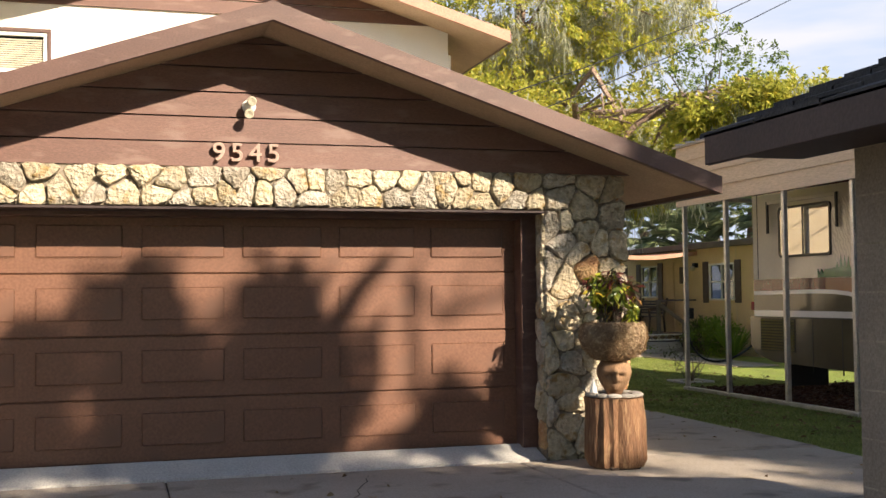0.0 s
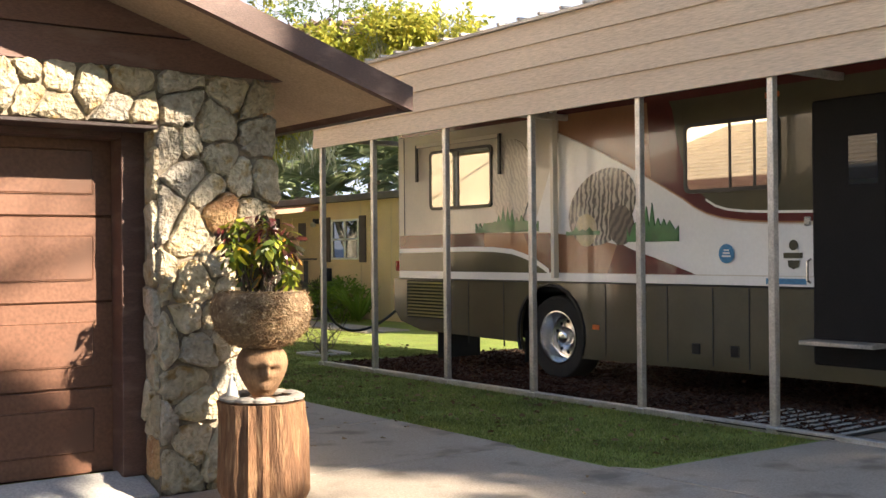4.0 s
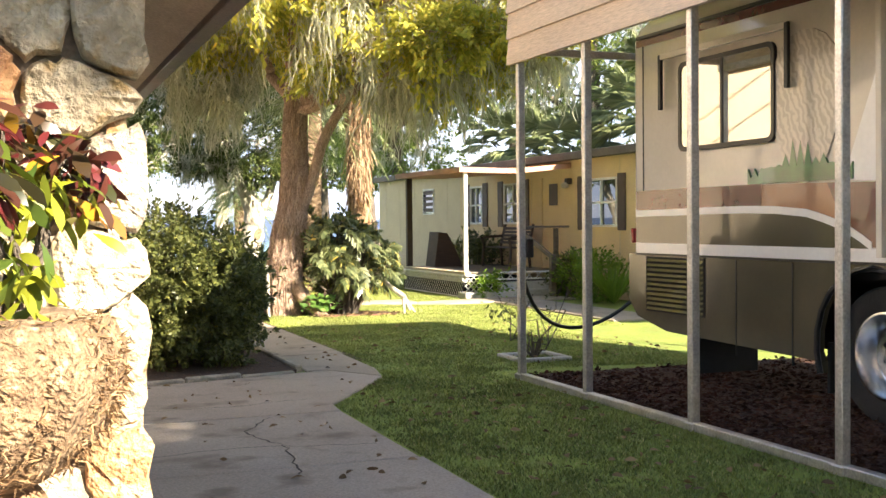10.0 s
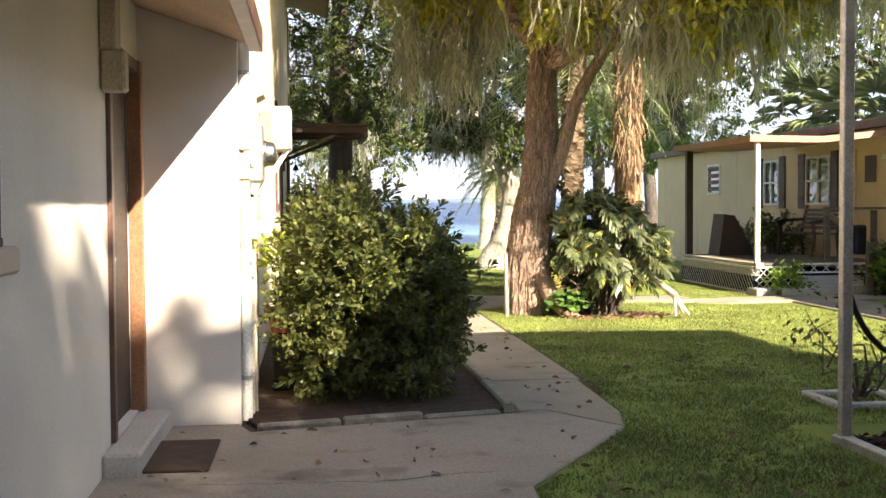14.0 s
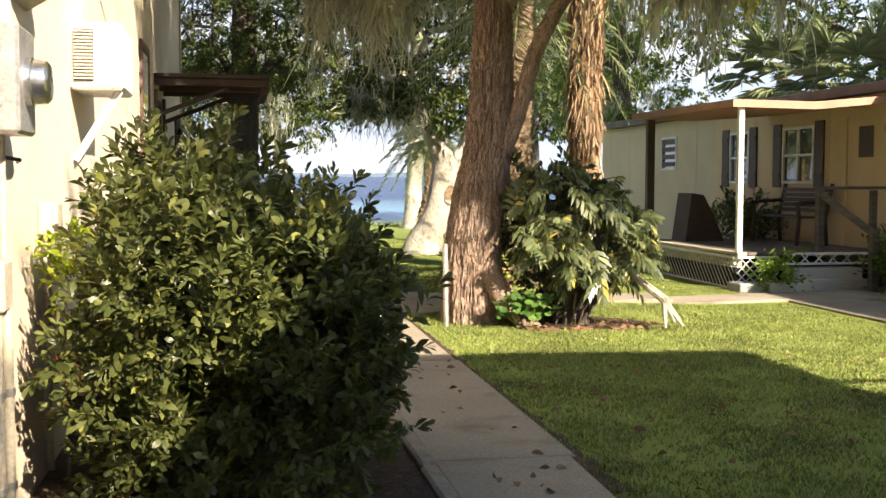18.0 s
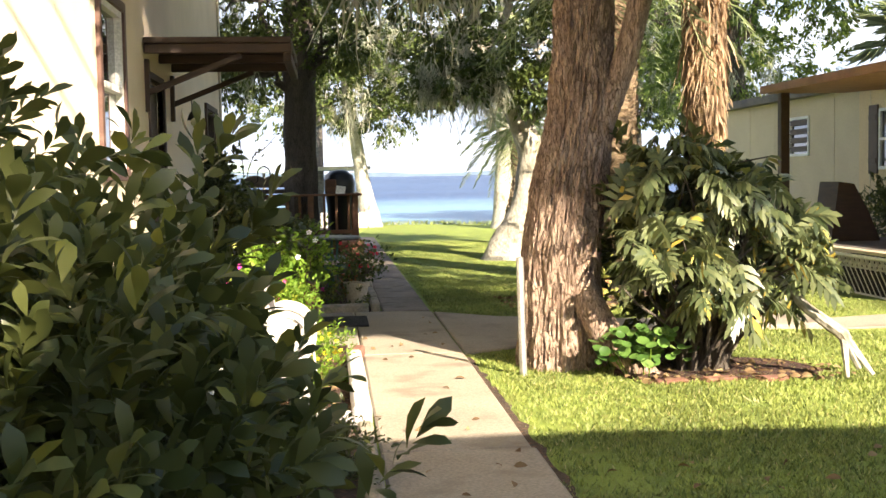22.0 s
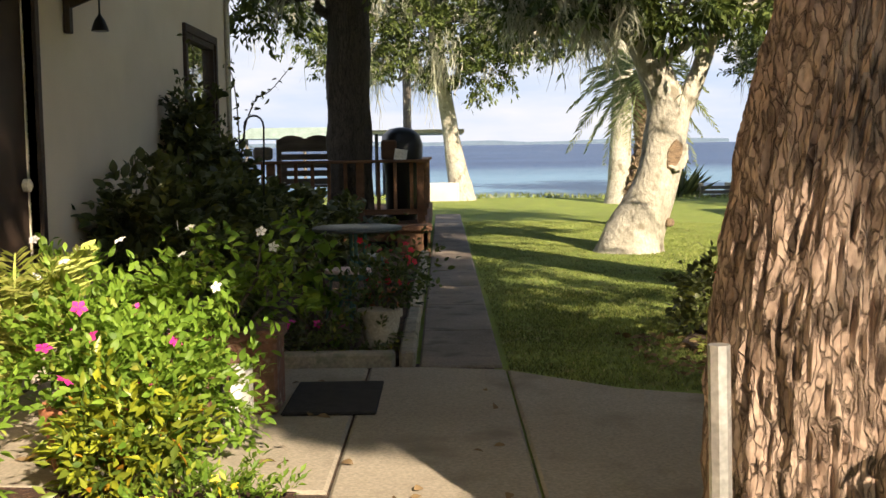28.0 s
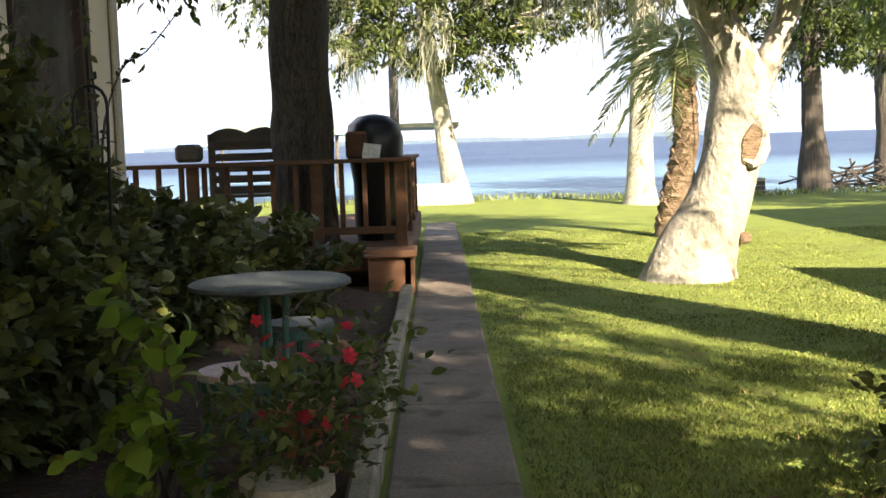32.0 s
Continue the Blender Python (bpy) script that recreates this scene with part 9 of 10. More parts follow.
for y0, sg in ((0.0, 1), (0.29, -1)):
    s = Shape()
    prof = [(0.012, 0.0), (0.055, 0.0), (0.06, 0.006), (0.10, 0.006), (0.104, 0.0), (0.128, 0.0), (0.131, 0.007), (0.143, 0.007), (0.146, -0.002), (0.160, -0.004), (0.168, 0.004), (0.168, 0.018), (0.155, 0.024), (0.012, 0.024)]
    s.lathe([(r, y0 + d * sg) for r, d in prof], n=44, m=my)
    fl_ = part("flange", s, PLASTIC_WHITE, hr, "round reel flange with concentric ribs", smooth=True)
    if sg > 0:
        for k in range(4):
            a0 = 2 * math.pi * k / 4 + 0.5
            s = Shape()
            arc = [(0.100 * math.cos(a), 0.100 * math.sin(a)) for a in np.linspace(a0, a0 + 0.62, 7)] + [(0.109 * math.cos(a), 0.109 * math.sin(a)) for a in np.linspace(a0 + 0.62, a0, 7)]
            s.add([my @ Vector((p[0], p[1], -0.002)) for p in arc] + [my @ Vector((p[0], p[1], 0.004)) for p in arc],
                  [tuple(range(14)), tuple(range(27, 13, -1))] + [(i, (i + 1) % 14, 14 + (i + 1) % 14, 14 + i) for i in range(14)])
            part("flange_slot", s, REEL_DARK, fl_, "shadowed slot in the flange")
s = Shape()
s.lathe([(0.09, 0.02), (0.09, 0.27)], n=24, m=my)
part("drum", s, PLASTIC_WHITE, hr, smooth=True)
for k in range(6):
    s = Shape()
    ring = [my @ Vector((0.118 * math.cos(a), 0.118 * math.sin(a), 0.055 + 0.036 * k)) for a in np.linspace(0, 6.283, 25)]
    s.tube(ring, 0.018, 6, False)
    part("hose_turn", s, HOSE, hr, "wound grey hose", smooth=True)
mh_ = Matrix.Translation((5.95, 21.0, 0.385)) @ Matrix.Rotation(radians(-90), 4, "X")
s = Shape()
s.lathe([(0.002, -0.012), (0.034, -0.012), (0.037, -0.006), (0.037, 0.01)], n=20, m=mh_)
part("hub", s, REEL_DARK, hr, "dark grey swivel hub", smooth=True)
s = Shape()
s.tube([(5.865, 20.99, 0.75), (5.865, 21.06, 0.75)], 0.02, 10)
part("handle_bar", s, PLASTIC_WHITE, hr, smooth=True)
for y in (20.985, 21.41):
    wm = Matrix.Translation((5.77, y, 0.108)) @ Matrix.Rotation(radians(-90), 4, "X")
    s = Shape()
    s.lathe([(0.03, -0.022), (0.062, -0.022), (0.073, -0.014), (0.075, 0.0), (0.073, 0.014), (0.062, 0.022), (0.03, 0.022)], n=30, m=wm)
    wl = part("wheel", s, RUBBER, hr, "black plastic wheel", smooth=True)
    s = Shape()
    s.lathe([(0.002, -0.028), (0.016, -0.027), (0.018, -0.01), (0.018, 0.01)], n=14, m=wm)
    part("hub_cap", s, PLASTIC_WHITE, wl, "white wheel hub", smooth=True)
s = Shape()
s.tube([(5.95, 20.985, 0.385), (5.93, 20.955, 0.36), (5.86, 20.94, 0.29), (5.78, 20.95, 0.22), (5.70, 20.98, 0.16), (5.6, 21.04, 0.11), (5.5, 21.14, 0.075), (5.40, 21.25, 0.055)], [0.012, 0.016, 0.019, 0.019, 0.016, 0.012, 0.011, 0.011], 10)
part("loose_hose", s, HOSE, hr, "loose grey hose end", smooth=True)
s = Shape()
s.tube([(6.06, 21.3, 0.50), (6.105, 21.3, 0.36), (6.12, 21.28, 0.2), (6.135, 21.26, 0.075)], 0.008, 8)
part("outlet_hose", s, PLASTIC_WHITE, hr, "thin pale outlet hose", smooth=True)
s = Shape()
s.lathe([(0.016, 0.0), (0.02, 0.01), (0.02, 0.05), (0.014, 0.075)], (6.137, 21.255, 0.036), 12)
part("nozzle", s, BLACK, hr, "black hose coupling", smooth=True)

# ---- air conditioner and steps ----
ac = thing("ac_unit", (5.41, 19.4, 0.035), "grey outdoor air conditioner with a round top grille", "air conditioner")
s = Shape()
AX0, AX1, AY0, AY1, AH = 5.07, 5.75, 19.1, 19.75, 0.63
s.box(AX0, AX1, AY0, AY1, 0.06, AH - 0.07, 0.03)
part("casing", s, GREY_ROOF, ac)
for cxx, cyy in ((AX0, AY0), (AX1, AY0), (AX0, AY1), (AX1, AY1)):
    s = Shape()
    s.box(cxx - 0.014 if cxx == AX0 else cxx - 0.06, cxx + 0.06 if cxx == AX0 else cxx + 0.014, cyy - 0.014 if cyy == AY0 else cyy - 0.06, cyy + 0.06 if cyy == AY0 else cyy + 0.014, 0.035, AH - 0.05, 0.012)
    part("corner_post", s, PLASTIC_GREY, ac)
for k in range(19):
    for (x0, x1, y0, y1) in ((AX0 + 0.03, AX1 - 0.03, AY0 - 0.014, AY0 - 0.004), (AX1 + 0.004, AX1 + 0.014, AY0 + 0.03, AY1 - 0.03)):
        s = Shape()
        z = 0.08 + k * 0.0255
        s.box(x0, x1, y0, y1, z, z + 0.016, 0.003)
        part("louvre", s, PLASTIC_GREY, ac)
for k in range(9):
    s = Shape()
    x = AX0 + 0.08 + k * 0.06
    s.box(x, x + 0.012, AY0 - 0.018, AY0 - 0.012, 0.07, AH - 0.07, 0.002)
    part("louvre_rib", s, PLASTIC_GREY, ac)
s = Shape()
o = rounded(AX0 - 0.02, AX1 + 0.02, AY0 - 0.02, AY1 + 0.02, 0.05)
no = len(o)
cx_, cy_ = (AX0 + AX1) / 2, (AY0 + AY1) / 2
ang = [math.atan2(y - cy_, x - cx_) for x, y in o]
inn = [(cx_ + 0.25 * math.cos(a), cy_ + 0.25 * math.sin(a)) for a in ang]
s.add([(*p, AH - 0.08) for p in o] + [(*p, AH - 0.02) for p in o] + [(cx_ + (x - cx_) * 0.96, cy_ + (y - cy_) * 0.96, AH) for x, y in o] + [(*p, AH - 0.005) for p in inn] + [(*p, AH - 0.06) for p in inn],
      [(k * no + i, k * no + (i + 1) % no, (k + 1) * no + (i + 1) % no, (k + 1) * no + i) for k in range(4) for i in range(no)])
part("top_panel", s, PLASTIC_GREY, ac)
s = Shape()
for r in np.linspace(0.03, 0.245, 12):
    s.tube([(cx_ + r * math.cos(a), cy_ + r * math.sin(a), AH + 0.004 + 0.02 * (1 - r / 0.25)) for a in np.linspace(0, 6.283, 29)], 0.0035, 4, False)
for k in range(10):
    a = 6.283 * k / 10
    s.tube([(cx_, cy_, AH + 0.02), (cx_ + 0.25 * math.cos(a), cy_ + 0.25 * math.sin(a), AH)], 0.004, 4)
part("fan_grille", s, BLACK, ac, "round wire fan grille")
for (x0, x1, y0, y1, h) in ((5.53, 5.84, 20.34, 20.71, 0.17), (5.17, 5.52, 20.74, 21.32, 0.2)):
    s = Shape()
    s.box(x0, x1, y0, y1, 0.03, h, 0.012)
    solid("salmon_block", s, TERRACOTTA, "salmon painted concrete block beside the hose reel", "block", "salmon blocks")

# ---- front of the house: numbers, lamp, pedestal ----
def text_thing(body, size, depth, m, mat, name, parent, label=""):
    cu = bpy.data.curves.new(name, "FONT")
    cu.body, cu.size, cu.extrude, cu.bevel_depth = body, size, depth, 0.002
    ob = new("letters_tmp", cu)
    me = bpy.data.meshes.new_from_object(ob)
    bpy.data.objects.remove(ob)
    me.transform(m)
    me.materials.clear()
    me.materials.append(mat)
    o = under(new(name, me), parent)
    return tagged(o, label)


NUMBER_MAT = material("number_paint", (0.42, 0.29, 0.23), (0.34, 0.225, 0.175), 0.6, 8, 60, 0.2)
for i, ch in enumerate("9545"):
    text_thing(ch, 0.205, 0.018, Matrix.Translation((0.70 + i * 0.142, 8.852, 2.482)) @ Matrix.Rotation(radians(90), 4, "X") @ Matrix.Diagonal((1.05, 1, 1, 1)), NUMBER_MAT, "house_number", house, "raised brown house number")
fl_ = part("flood_lamp", Shape().lathe([(0.05, 0), (0.055, 0.015), (0.03, 0.05)], n=16, m=Matrix.Translation((0.99, 8.88, 2.92)) @ Matrix.Rotation(radians(90), 4, "X")), WHITE_PAINT, house, "white twin flood lamp", smooth=True)
for dz, dx in ((0.055, 0.01), (-0.045, -0.012)):
    s = Shape()
    s.lathe([(0.014, 0.0), (0.017, 0.03), (0.036, 0.06), (0.038, 0.095), (0.03, 0.10), (0.004, 0.092)], n=18, m=Matrix.Translation((0.99 + dx, 8.83, 2.92 + dz)) @ Matrix.Rotation(radians(112), 4, "X"))
    part("bulb", s, CREAM_POT, fl_, "round white lamp head", smooth=True)
# upper window with blinds
def sash(parent, axis, at, a0, a1, z0, z1, frame_mat, name, label, mid=True, blinds=False, out=-1, w=0.07, sash_mat=None, glass=None):
    """A window set in a wall: outer frame, sash, panes. axis x: wall in y and z at x = at, facing +x when out is 1."""
    def bx(s, p0, p1, q0, q1, d0, d1, b=0.004):
        lo, hi = at + min(d0 * out, d1 * out), at + max(d0 * out, d1 * out)
        if axis == "x":
            s.box(lo, hi, p0, p1, q0, q1, b)
        else:
            s.box(p0, p1, lo, hi, q0, q1, b)
    s = Shape()
    bx(s, a0 - w, a1 + w, z0 - w, z0, -0.02, 0.035)
    bx(s, a0 - w, a1 + w, z1, z1 + w, -0.02, 0.03)
    bx(s, a0 - w, a0, z0, z1, -0.02, 0.03)
    bx(s, a1, a1 + w, z0, z1, -0.02, 0.03)
    f = part(name, s, frame_mat, parent, label)
    s = Shape()
    v = 0.05
    zm = (z0 + z1) / 2
    bx(s, a0, a1, z0, z0 + v, -0.06, 0.012)
    bx(s, a0, a1, z1 - v, z1, -0.06, 0.012)
    bx(s, a0, a0 + v, z0 + v, z1 - v, -0.06, 0.012)
    bx(s, a1 - v, a1, z0 + v, z1 - v, -0.06, 0.012)
    if mid:
        bx(s, a0 + v, a1 - v, zm - 0.025, zm + 0.025, -0.06, 0.016)
    part("sash", s, sash_mat or WHITE_PAINT, f)
    s = Shape()
    bx(s, a0 + v, a1 - v, z0 + v, z1 - v, -0.045, -0.038, 0)
    part("pane", s, glass or GLASS, f)
    if blinds:
        for k in range(int((z1 - z0 - 2 * v) / 0.03)):
            s = Shape()
            bx(s, a0 + v, a1 - v, z0 + v + 0.03 * k, z0 + v + 0.03 * k + 0.022, -0.036, -0.03, 0)
            part("blind_slat", s, CREAM_POT, f)
    return f


sash(house, "y", 15.8, -1.75, -0.92, 4.45, 5.0, BROWN_TRIM, "upper_window", "brown-framed window with drawn blinds", False, True, -1, 0.05)
sash(house, "x", 4.70, 22.80, 23.62, 1.36, 2.53, BROWN_TRIM, "side_window", "white sash window in a brown frame", True, False, 1, 0.075)
sash(house, "x", 4.12, 11.37, 12.70, 1.22, 2.03, GREY_ROOF, "garage_side_window", "dark garage window with a stucco sill", True, False, 1, 0.03, GREY_ROOF)
s = Shape()
s.box(4.115, 4.19, 11.25, 12.8, 1.10, 1.19, 0.012)
part("window_sill", s, STUCCO, house, "projecting stucco sill")
sash(house, "x", 4.70, 29.12, 30.28, 1.07, 2.18, DARK_WOOD, "lake_window", "dark-framed window reflecting the sky", False, False, 1, 0.07, DARK_WOOD, RV_GLASS)
# side door
s = Shape()
s.box(4.04, 4.08, 14.84, 15.64, 0.15, 2.09, 0.004)
d_ = part("side_door", s, DARK_WOOD, house, "brown wooden side door")
# brighter copy of the brown trim: sunlight on one jamb is in the colour
SUNLIT_TRIM = material("sunlit_brown_trim", (0.34, 0.16, 0.08), (0.26, 0.12, 0.06), 0.6, 5, 60, 0.2)
s = Shape()
s.box(4.08, 4.145, 14.76, 14.83, 0.13, 2.16, 0.005)
part("door_jamb", s, BROWN_TRIM, house)
s = Shape()
s.box(4.08, 4.16, 15.655, 15.735, 0.13, 2.16, 0.005)
part("door_jamb", s, SUNLIT_TRIM, house, "brown door jamb with the sun on it put into an orange-brown colour")
s = Shape()
s.box(4.08, 4.145, 14.83, 15.655, 2.09, 2.16, 0.005)
part("door_head", s, BROWN_TRIM, house)
s = Shape()
s.lathe([(0.01, 0), (0.03, 0.01), (0.03, 0.035), (0.01, 0.05)], n=14, m=Matrix.Translation((4.08, 14.92, 1.05)) @ Matrix.Rotation(radians(90), 4, "Y"))
part("door_knob", s, CHROME, d_, smooth=True)
s = Shape()
s.box(4.12, 4.30, 14.5, 15.76, 0.0, 0.13, 0.015)
part("door_step", s, CONCRETE_NEW, house, "low concrete door step")
s = Shape()
s.box(4.12, 4.24, 14.62, 14.74, 1.88, 2.08, 0.012)
s.box(4.12, 4.20, 14.60, 14.76, 2.08, 2.5, 0.01)
part("wall_lamp", s, CREAM_POT, house, "cream box lamp by the side door")
# meter boxes, pipes and vents
eq = part("meter_box", Shape().box(4.701, 4.832, 16.05, 16.36, 1.47, 1.835, 0.012), GALV, house, "galvanised steel electric meter box")
s = Shape()
s.lathe([(0.085, 0), (0.085, 0.02), (0.078, 0.025), (0.074, 0.065), (0.06, 0.078), (0.005, 0.082)], n=24, m=Matrix.Translation((4.832, 16.2, 1.65)) @ Matrix.Rotation(radians(90), 4, "Y"))
part("meter_dial", s, CHROME, eq, "round glass-covered meter dial", smooth=True)
for z in (1.56, 1.74):
    s = Shape()
    s.box(4.76, 4.78, 16.036, 16.05, z, z + 0.03, 0.003)
    part("latch", s, GALV, eq)
s = Shape()
s.box(4.701, 4.76, 15.84, 15.98, 1.48, 1.64, 0.008)
part("junction_box", s, CREAM_POT, house, "cream painted junction box")
s = Shape()
s.box(4.701, 4.76, 15.84, 15.99, 1.66, 1.86, 0.008)
part("junction_box", s, STUCCO_UP, house, "white painted junction box")
for (x, y, z0, z1, r, mt) in ((4.735, 15.88, 0.02, 1.47, 0.030, WHITE_PAINT), (4.735, 15.9, 1.86, 5.0, 0.034, STUCCO_UP), (4.76, 16.12, 1.835, 4.4, 0.036, STUCCO_UP), (4.75, 16.02, 0.02, 0.90, 0.022, CREAM_POT), (4.77, 16.10, 0.02, 0.90, 0.018, CREAM_POT), (4.74, 16.22, 1.0, 1.47, 0.012, CREAM_POT), (4.725, 17.22, 0.05, 1.10, 0.018, CREAM_POT)):
    s = Shape()
    s.tube([(x, y, z0), (x, y, z1)], r, 12)
    cd = part("conduit", s, mt, house, "painted conduit", smooth=True)
    for zb in (z0 + 0.25, z0 + 0.65 * (z1 - z0)):
        if z1 - z0 > 0.6 and zb < 3:
            s = Shape()
            s.tube([(x, y, zb), (x, y, zb + 0.025)], r + 0.006, 12)
            part("strap", s, GALV, cd)
for (y, z0, z1) in ((16.06, 0.88, 1.05), (17.22, 1.08, 1.22)):
    s = Shape()
    s.box(4.702, 4.785, y - 0.075, y + 0.075, z0, z1, 0.008)
    part("junction_box", s, CREAM_POT, house, "cream painted junction box")
s = Shape()
s.tube([(4.71, 16.36, 1.40), (4.75, 16.5, 1.39), (4.72, 16.62, 1.385)], 0.008, 6)
part("hose_bib", s, BLACK, house, "small dark pipe stub")
wa = part("wall_air_conditioner", Shape().box(4.701, 4.97, 18.2, 18.78, 1.785, 2.13, 0.015), WHITE_PAINT, house, "white through-wall air conditioner")
s = Shape()
s.box(4.722, 4.822, 18.188, 18.2, 1.83, 2.095, 0.003)
part("grille_backing", s, SHUTTER, wa)
for k in range(15):
    s = Shape()
    s.box(4.724, 4.82, 18.176, 18.188, 1.835 + k * 0.0172, 1.846 + k * 0.0172, 0.002)
    part("louvre", s, CREAM_POT, wa)
s = Shape()
s.bar((4.71, 18.3, 1.42), (4.94, 18.3, 1.785), 0.03, 0.04)
part("support_bracket", s, WHITE_PAINT, wa)
s = Shape()
s.add([(4.702, 16.62, 2.25), (4.702, 16.98, 2.25), (4.82, 16.62, 2.07), (4.82, 16.98, 2.07), (4.702, 16.62, 2.0), (4.702, 16.98, 2.0)], [(0, 2, 3, 1), (0, 4, 2), (1, 3, 5), (2, 4, 5, 3)])
part("vent_hood", s, CREAM_POT, house, "cream vent hood")
# porch roof over the lake door
pr = part("door_canopy", Shape().box(4.71, 5.92, 24.55, 26.3, 2.42, 2.47, 0.008), DARK_WOOD, house, "dark wooden canopy over the door")
for y in (24.6, 25.4, 26.2):
    s = Shape()
    s.box(4.71, 5.92, y - 0.025, y + 0.025, 2.34, 2.418, 0.006)
    part("rafter", s, DARK_WOOD, pr)
s = Shape()
s.box(5.85, 5.92, 24.55, 26.3, 2.27, 2.338, 0.006)
part("beam", s, DARK_WOOD, pr)
for y in (24.66, 26.14):
    s = Shape()
    s.bar((4.72, y, 2.02), (5.5, y, 2.33), 0.04, 0.05)
    part("brace", s, DARK_WOOD, pr)
    s = Shape()
    s.box(4.702, 4.74, y - 0.03, y + 0.03, 1.86, 2.3, 0.004)
    part("wall_cleat", s, DARK_WOOD, pr)
s = Shape()
s.box(4.6, 4.65, 24.86, 25.6, 0.13, 2.15, 0.004)
d2 = part("lake_door", s, DARK_WOOD, house, "dark wooden door in shadow")
s = Shape()
s.lathe([(0.01, 0), (0.035, 0.012), (0.035, 0.04), (0.01, 0.055)], n=14, m=Matrix.Translation((4.65, 25.52, 1.02)) @ Matrix.Rotation(radians(90), 4, "Y"))
part("door_knob", s, CREAM_POT, d2, smooth=True)
s = Shape()
s.box(4.65, 4.72, 24.78, 24.84, 0.02, 2.2, 0.004)
s.box(4.65, 4.72, 25.62, 25.68, 0.02, 2.2, 0.004)
s.box(4.65, 4.72, 24.84, 25.62, 2.16, 2.22, 0.004)
part("door_frame", s, DARK_WOOD, house)
lt = part("hanging_bell", Shape().lathe([(0.05, 0), (0.045, 0.02), (0.03, 0.06), (0.012, 0.085), (0.006, 0.10)], (4.90, 26.14, 1.87), 14), BLACK, house, "small dark bell hanging from the canopy brace", smooth=True)
s = Shape()
s.tube([(4.90, 26.14, 1.97), (4.90, 26.14, 2.08)], 0.006, 6)
part("hanger", s, BLACK, lt)
# downpipe at the far house corner
s = Shape()
s.box(4.702, 4.73, 30.86, 30.99, 0.05, 5.0, 0.006)
part("corner_board", s, CREAM_POT, house, "tan corner board")

# pedestal with carved planter
PX, PY = 3.86, 8.36
stump = thing("tree_stump", (PX, PY, 0), "upright section of tree trunk used as a pedestal", "stump")
rr = [0.22, 0.245, 0.24, 0.236, 0.238, 0.235, 0.24]
s = Shape()
s.tube([(PX, PY, z) for z in (0.03, 0.09, 0.18, 0.3, 0.42, 0.52, 0.575)], rr, 40, True, 0.10, 0.16)
part("trunk_section", s, STUMP_BARK, stump, smooth=True)
s = Shape()
s.box(PX - 0.13, PX + 0.13, PY - 0.2, PY + 0.2, 0.018, 0.04, 0.006)
part("base_block", s, DARK_WOOD, stump)
rk_ = random.Random(2)
for k in range(12):
    a = k / 12 * 6.283 + 0.1
    s = Shape()
    rx_ = 0.042 + 0.014 * rk_.random()
    prof = [(0.4 * rx_, 0), (rx_, 0.012), (rx_, 0.026), (0.5 * rx_, 0.038), (0.1 * rx_, 0.041)]
    s.lathe(prof, n=12, m=Matrix.Translation((PX + 0.195 * math.cos(a), PY + 0.195 * math.sin(a), 0.577)) @ Matrix.Rotation(a + 1.57, 4, "Z") @ Matrix.Diagonal((1.35, 0.85, 1, 1)))
    solid("pebble", s, RIVER_STONE, "smooth grey pebble on the stump", "stone", "pebbles on the stump", smooth=True)
s = Shape()
s.lathe([(0.035, 0), (0.028, 0.05), (0.012, 0.11), (0.002, 0.13)], (PX - 0.17, PY + 0.02, 0.60), 14)
solid("cone_ornament", s, WHITE_PAINT, "small white cone ornament on the stump", "ornament", smooth=True)
# carved head, one plain mesh: a tapering oval block with a ridge, brow and lips
bmh = bmesh.new()
bmesh.ops.create_uvsphere(bmh, u_segments=48, v_segments=40, radius=1.0)
for v in bmh.verts:
    x, y, z = v.co
    taper = 0.60 + 0.40 * smooth01((z + 0.95) / 1.5)
    px_, py_, pz_ = x * 0.152 * taper, y * 0.15 * taper, z * 0.175
    if z > 0.75:
        pz_ = 0.131
    if z < -0.8:
        pz_ = -0.14
    if y < 0:
        fx, fz = px_, pz_
        ridge = math.exp(-(fx / 0.016) ** 2) * smooth01((fz + 0.045) / 0.03) * smooth01((0.10 - fz) / 0.1)
        brow = math.exp(-((fz - 0.055 + abs(fx) * 0.25) / 0.014) ** 2) * smooth01((0.10 - abs(fx)) / 0.04)
        socket = -math.exp(-((abs(fx) - 0.045) / 0.03) ** 2 - ((fz - 0.02) / 0.02) ** 2)
        lid = math.exp(-((abs(fx) - 0.045) / 0.022) ** 2 - ((fz - 0.012) / 0.009) ** 2)
        mouth = math.exp(-((fz + 0.072) / 0.009) ** 2 - (fx / 0.04) ** 2) + math.exp(-((fz + 0.095) / 0.009) ** 2 - (fx / 0.035) ** 2)
        py_ -= 0.062 * ridge + 0.036 * brow + 0.044 * socket + 0.02 * lid + 0.028 * mouth
    v.co = (px_, py_, pz_)
hm = bpy.data.meshes.new("carved_head")
bmh.to_mesh(hm)
bmh.free()
hm.polygons.foreach_set("use_smooth", [True] * len(hm.polygons))
hm.materials.append(CARVED)
head_ob = tagged(new("carved_head", hm), "carved wooden head figure holding up a planter bowl", "statue")
head_ob.matrix_basis = pose(PX, PY, 0.74, 0, 0, -18)
bowl = thing("coir_bowl", (PX, PY, 0.88), "shaggy brown coir planter bowl on the carved head", "planter")
s = Shape()
s.tube([(PX, PY, z) for z in (0.872, 0.90, 0.97, 1.05, 1.12, 1.17, 1.18)], [0.13, 0.18, 0.248, 0.272, 0.268, 0.245, 0.20], 48, True, 0.13, 0.08)
part("bowl", s, COIR, bowl, smooth=True)
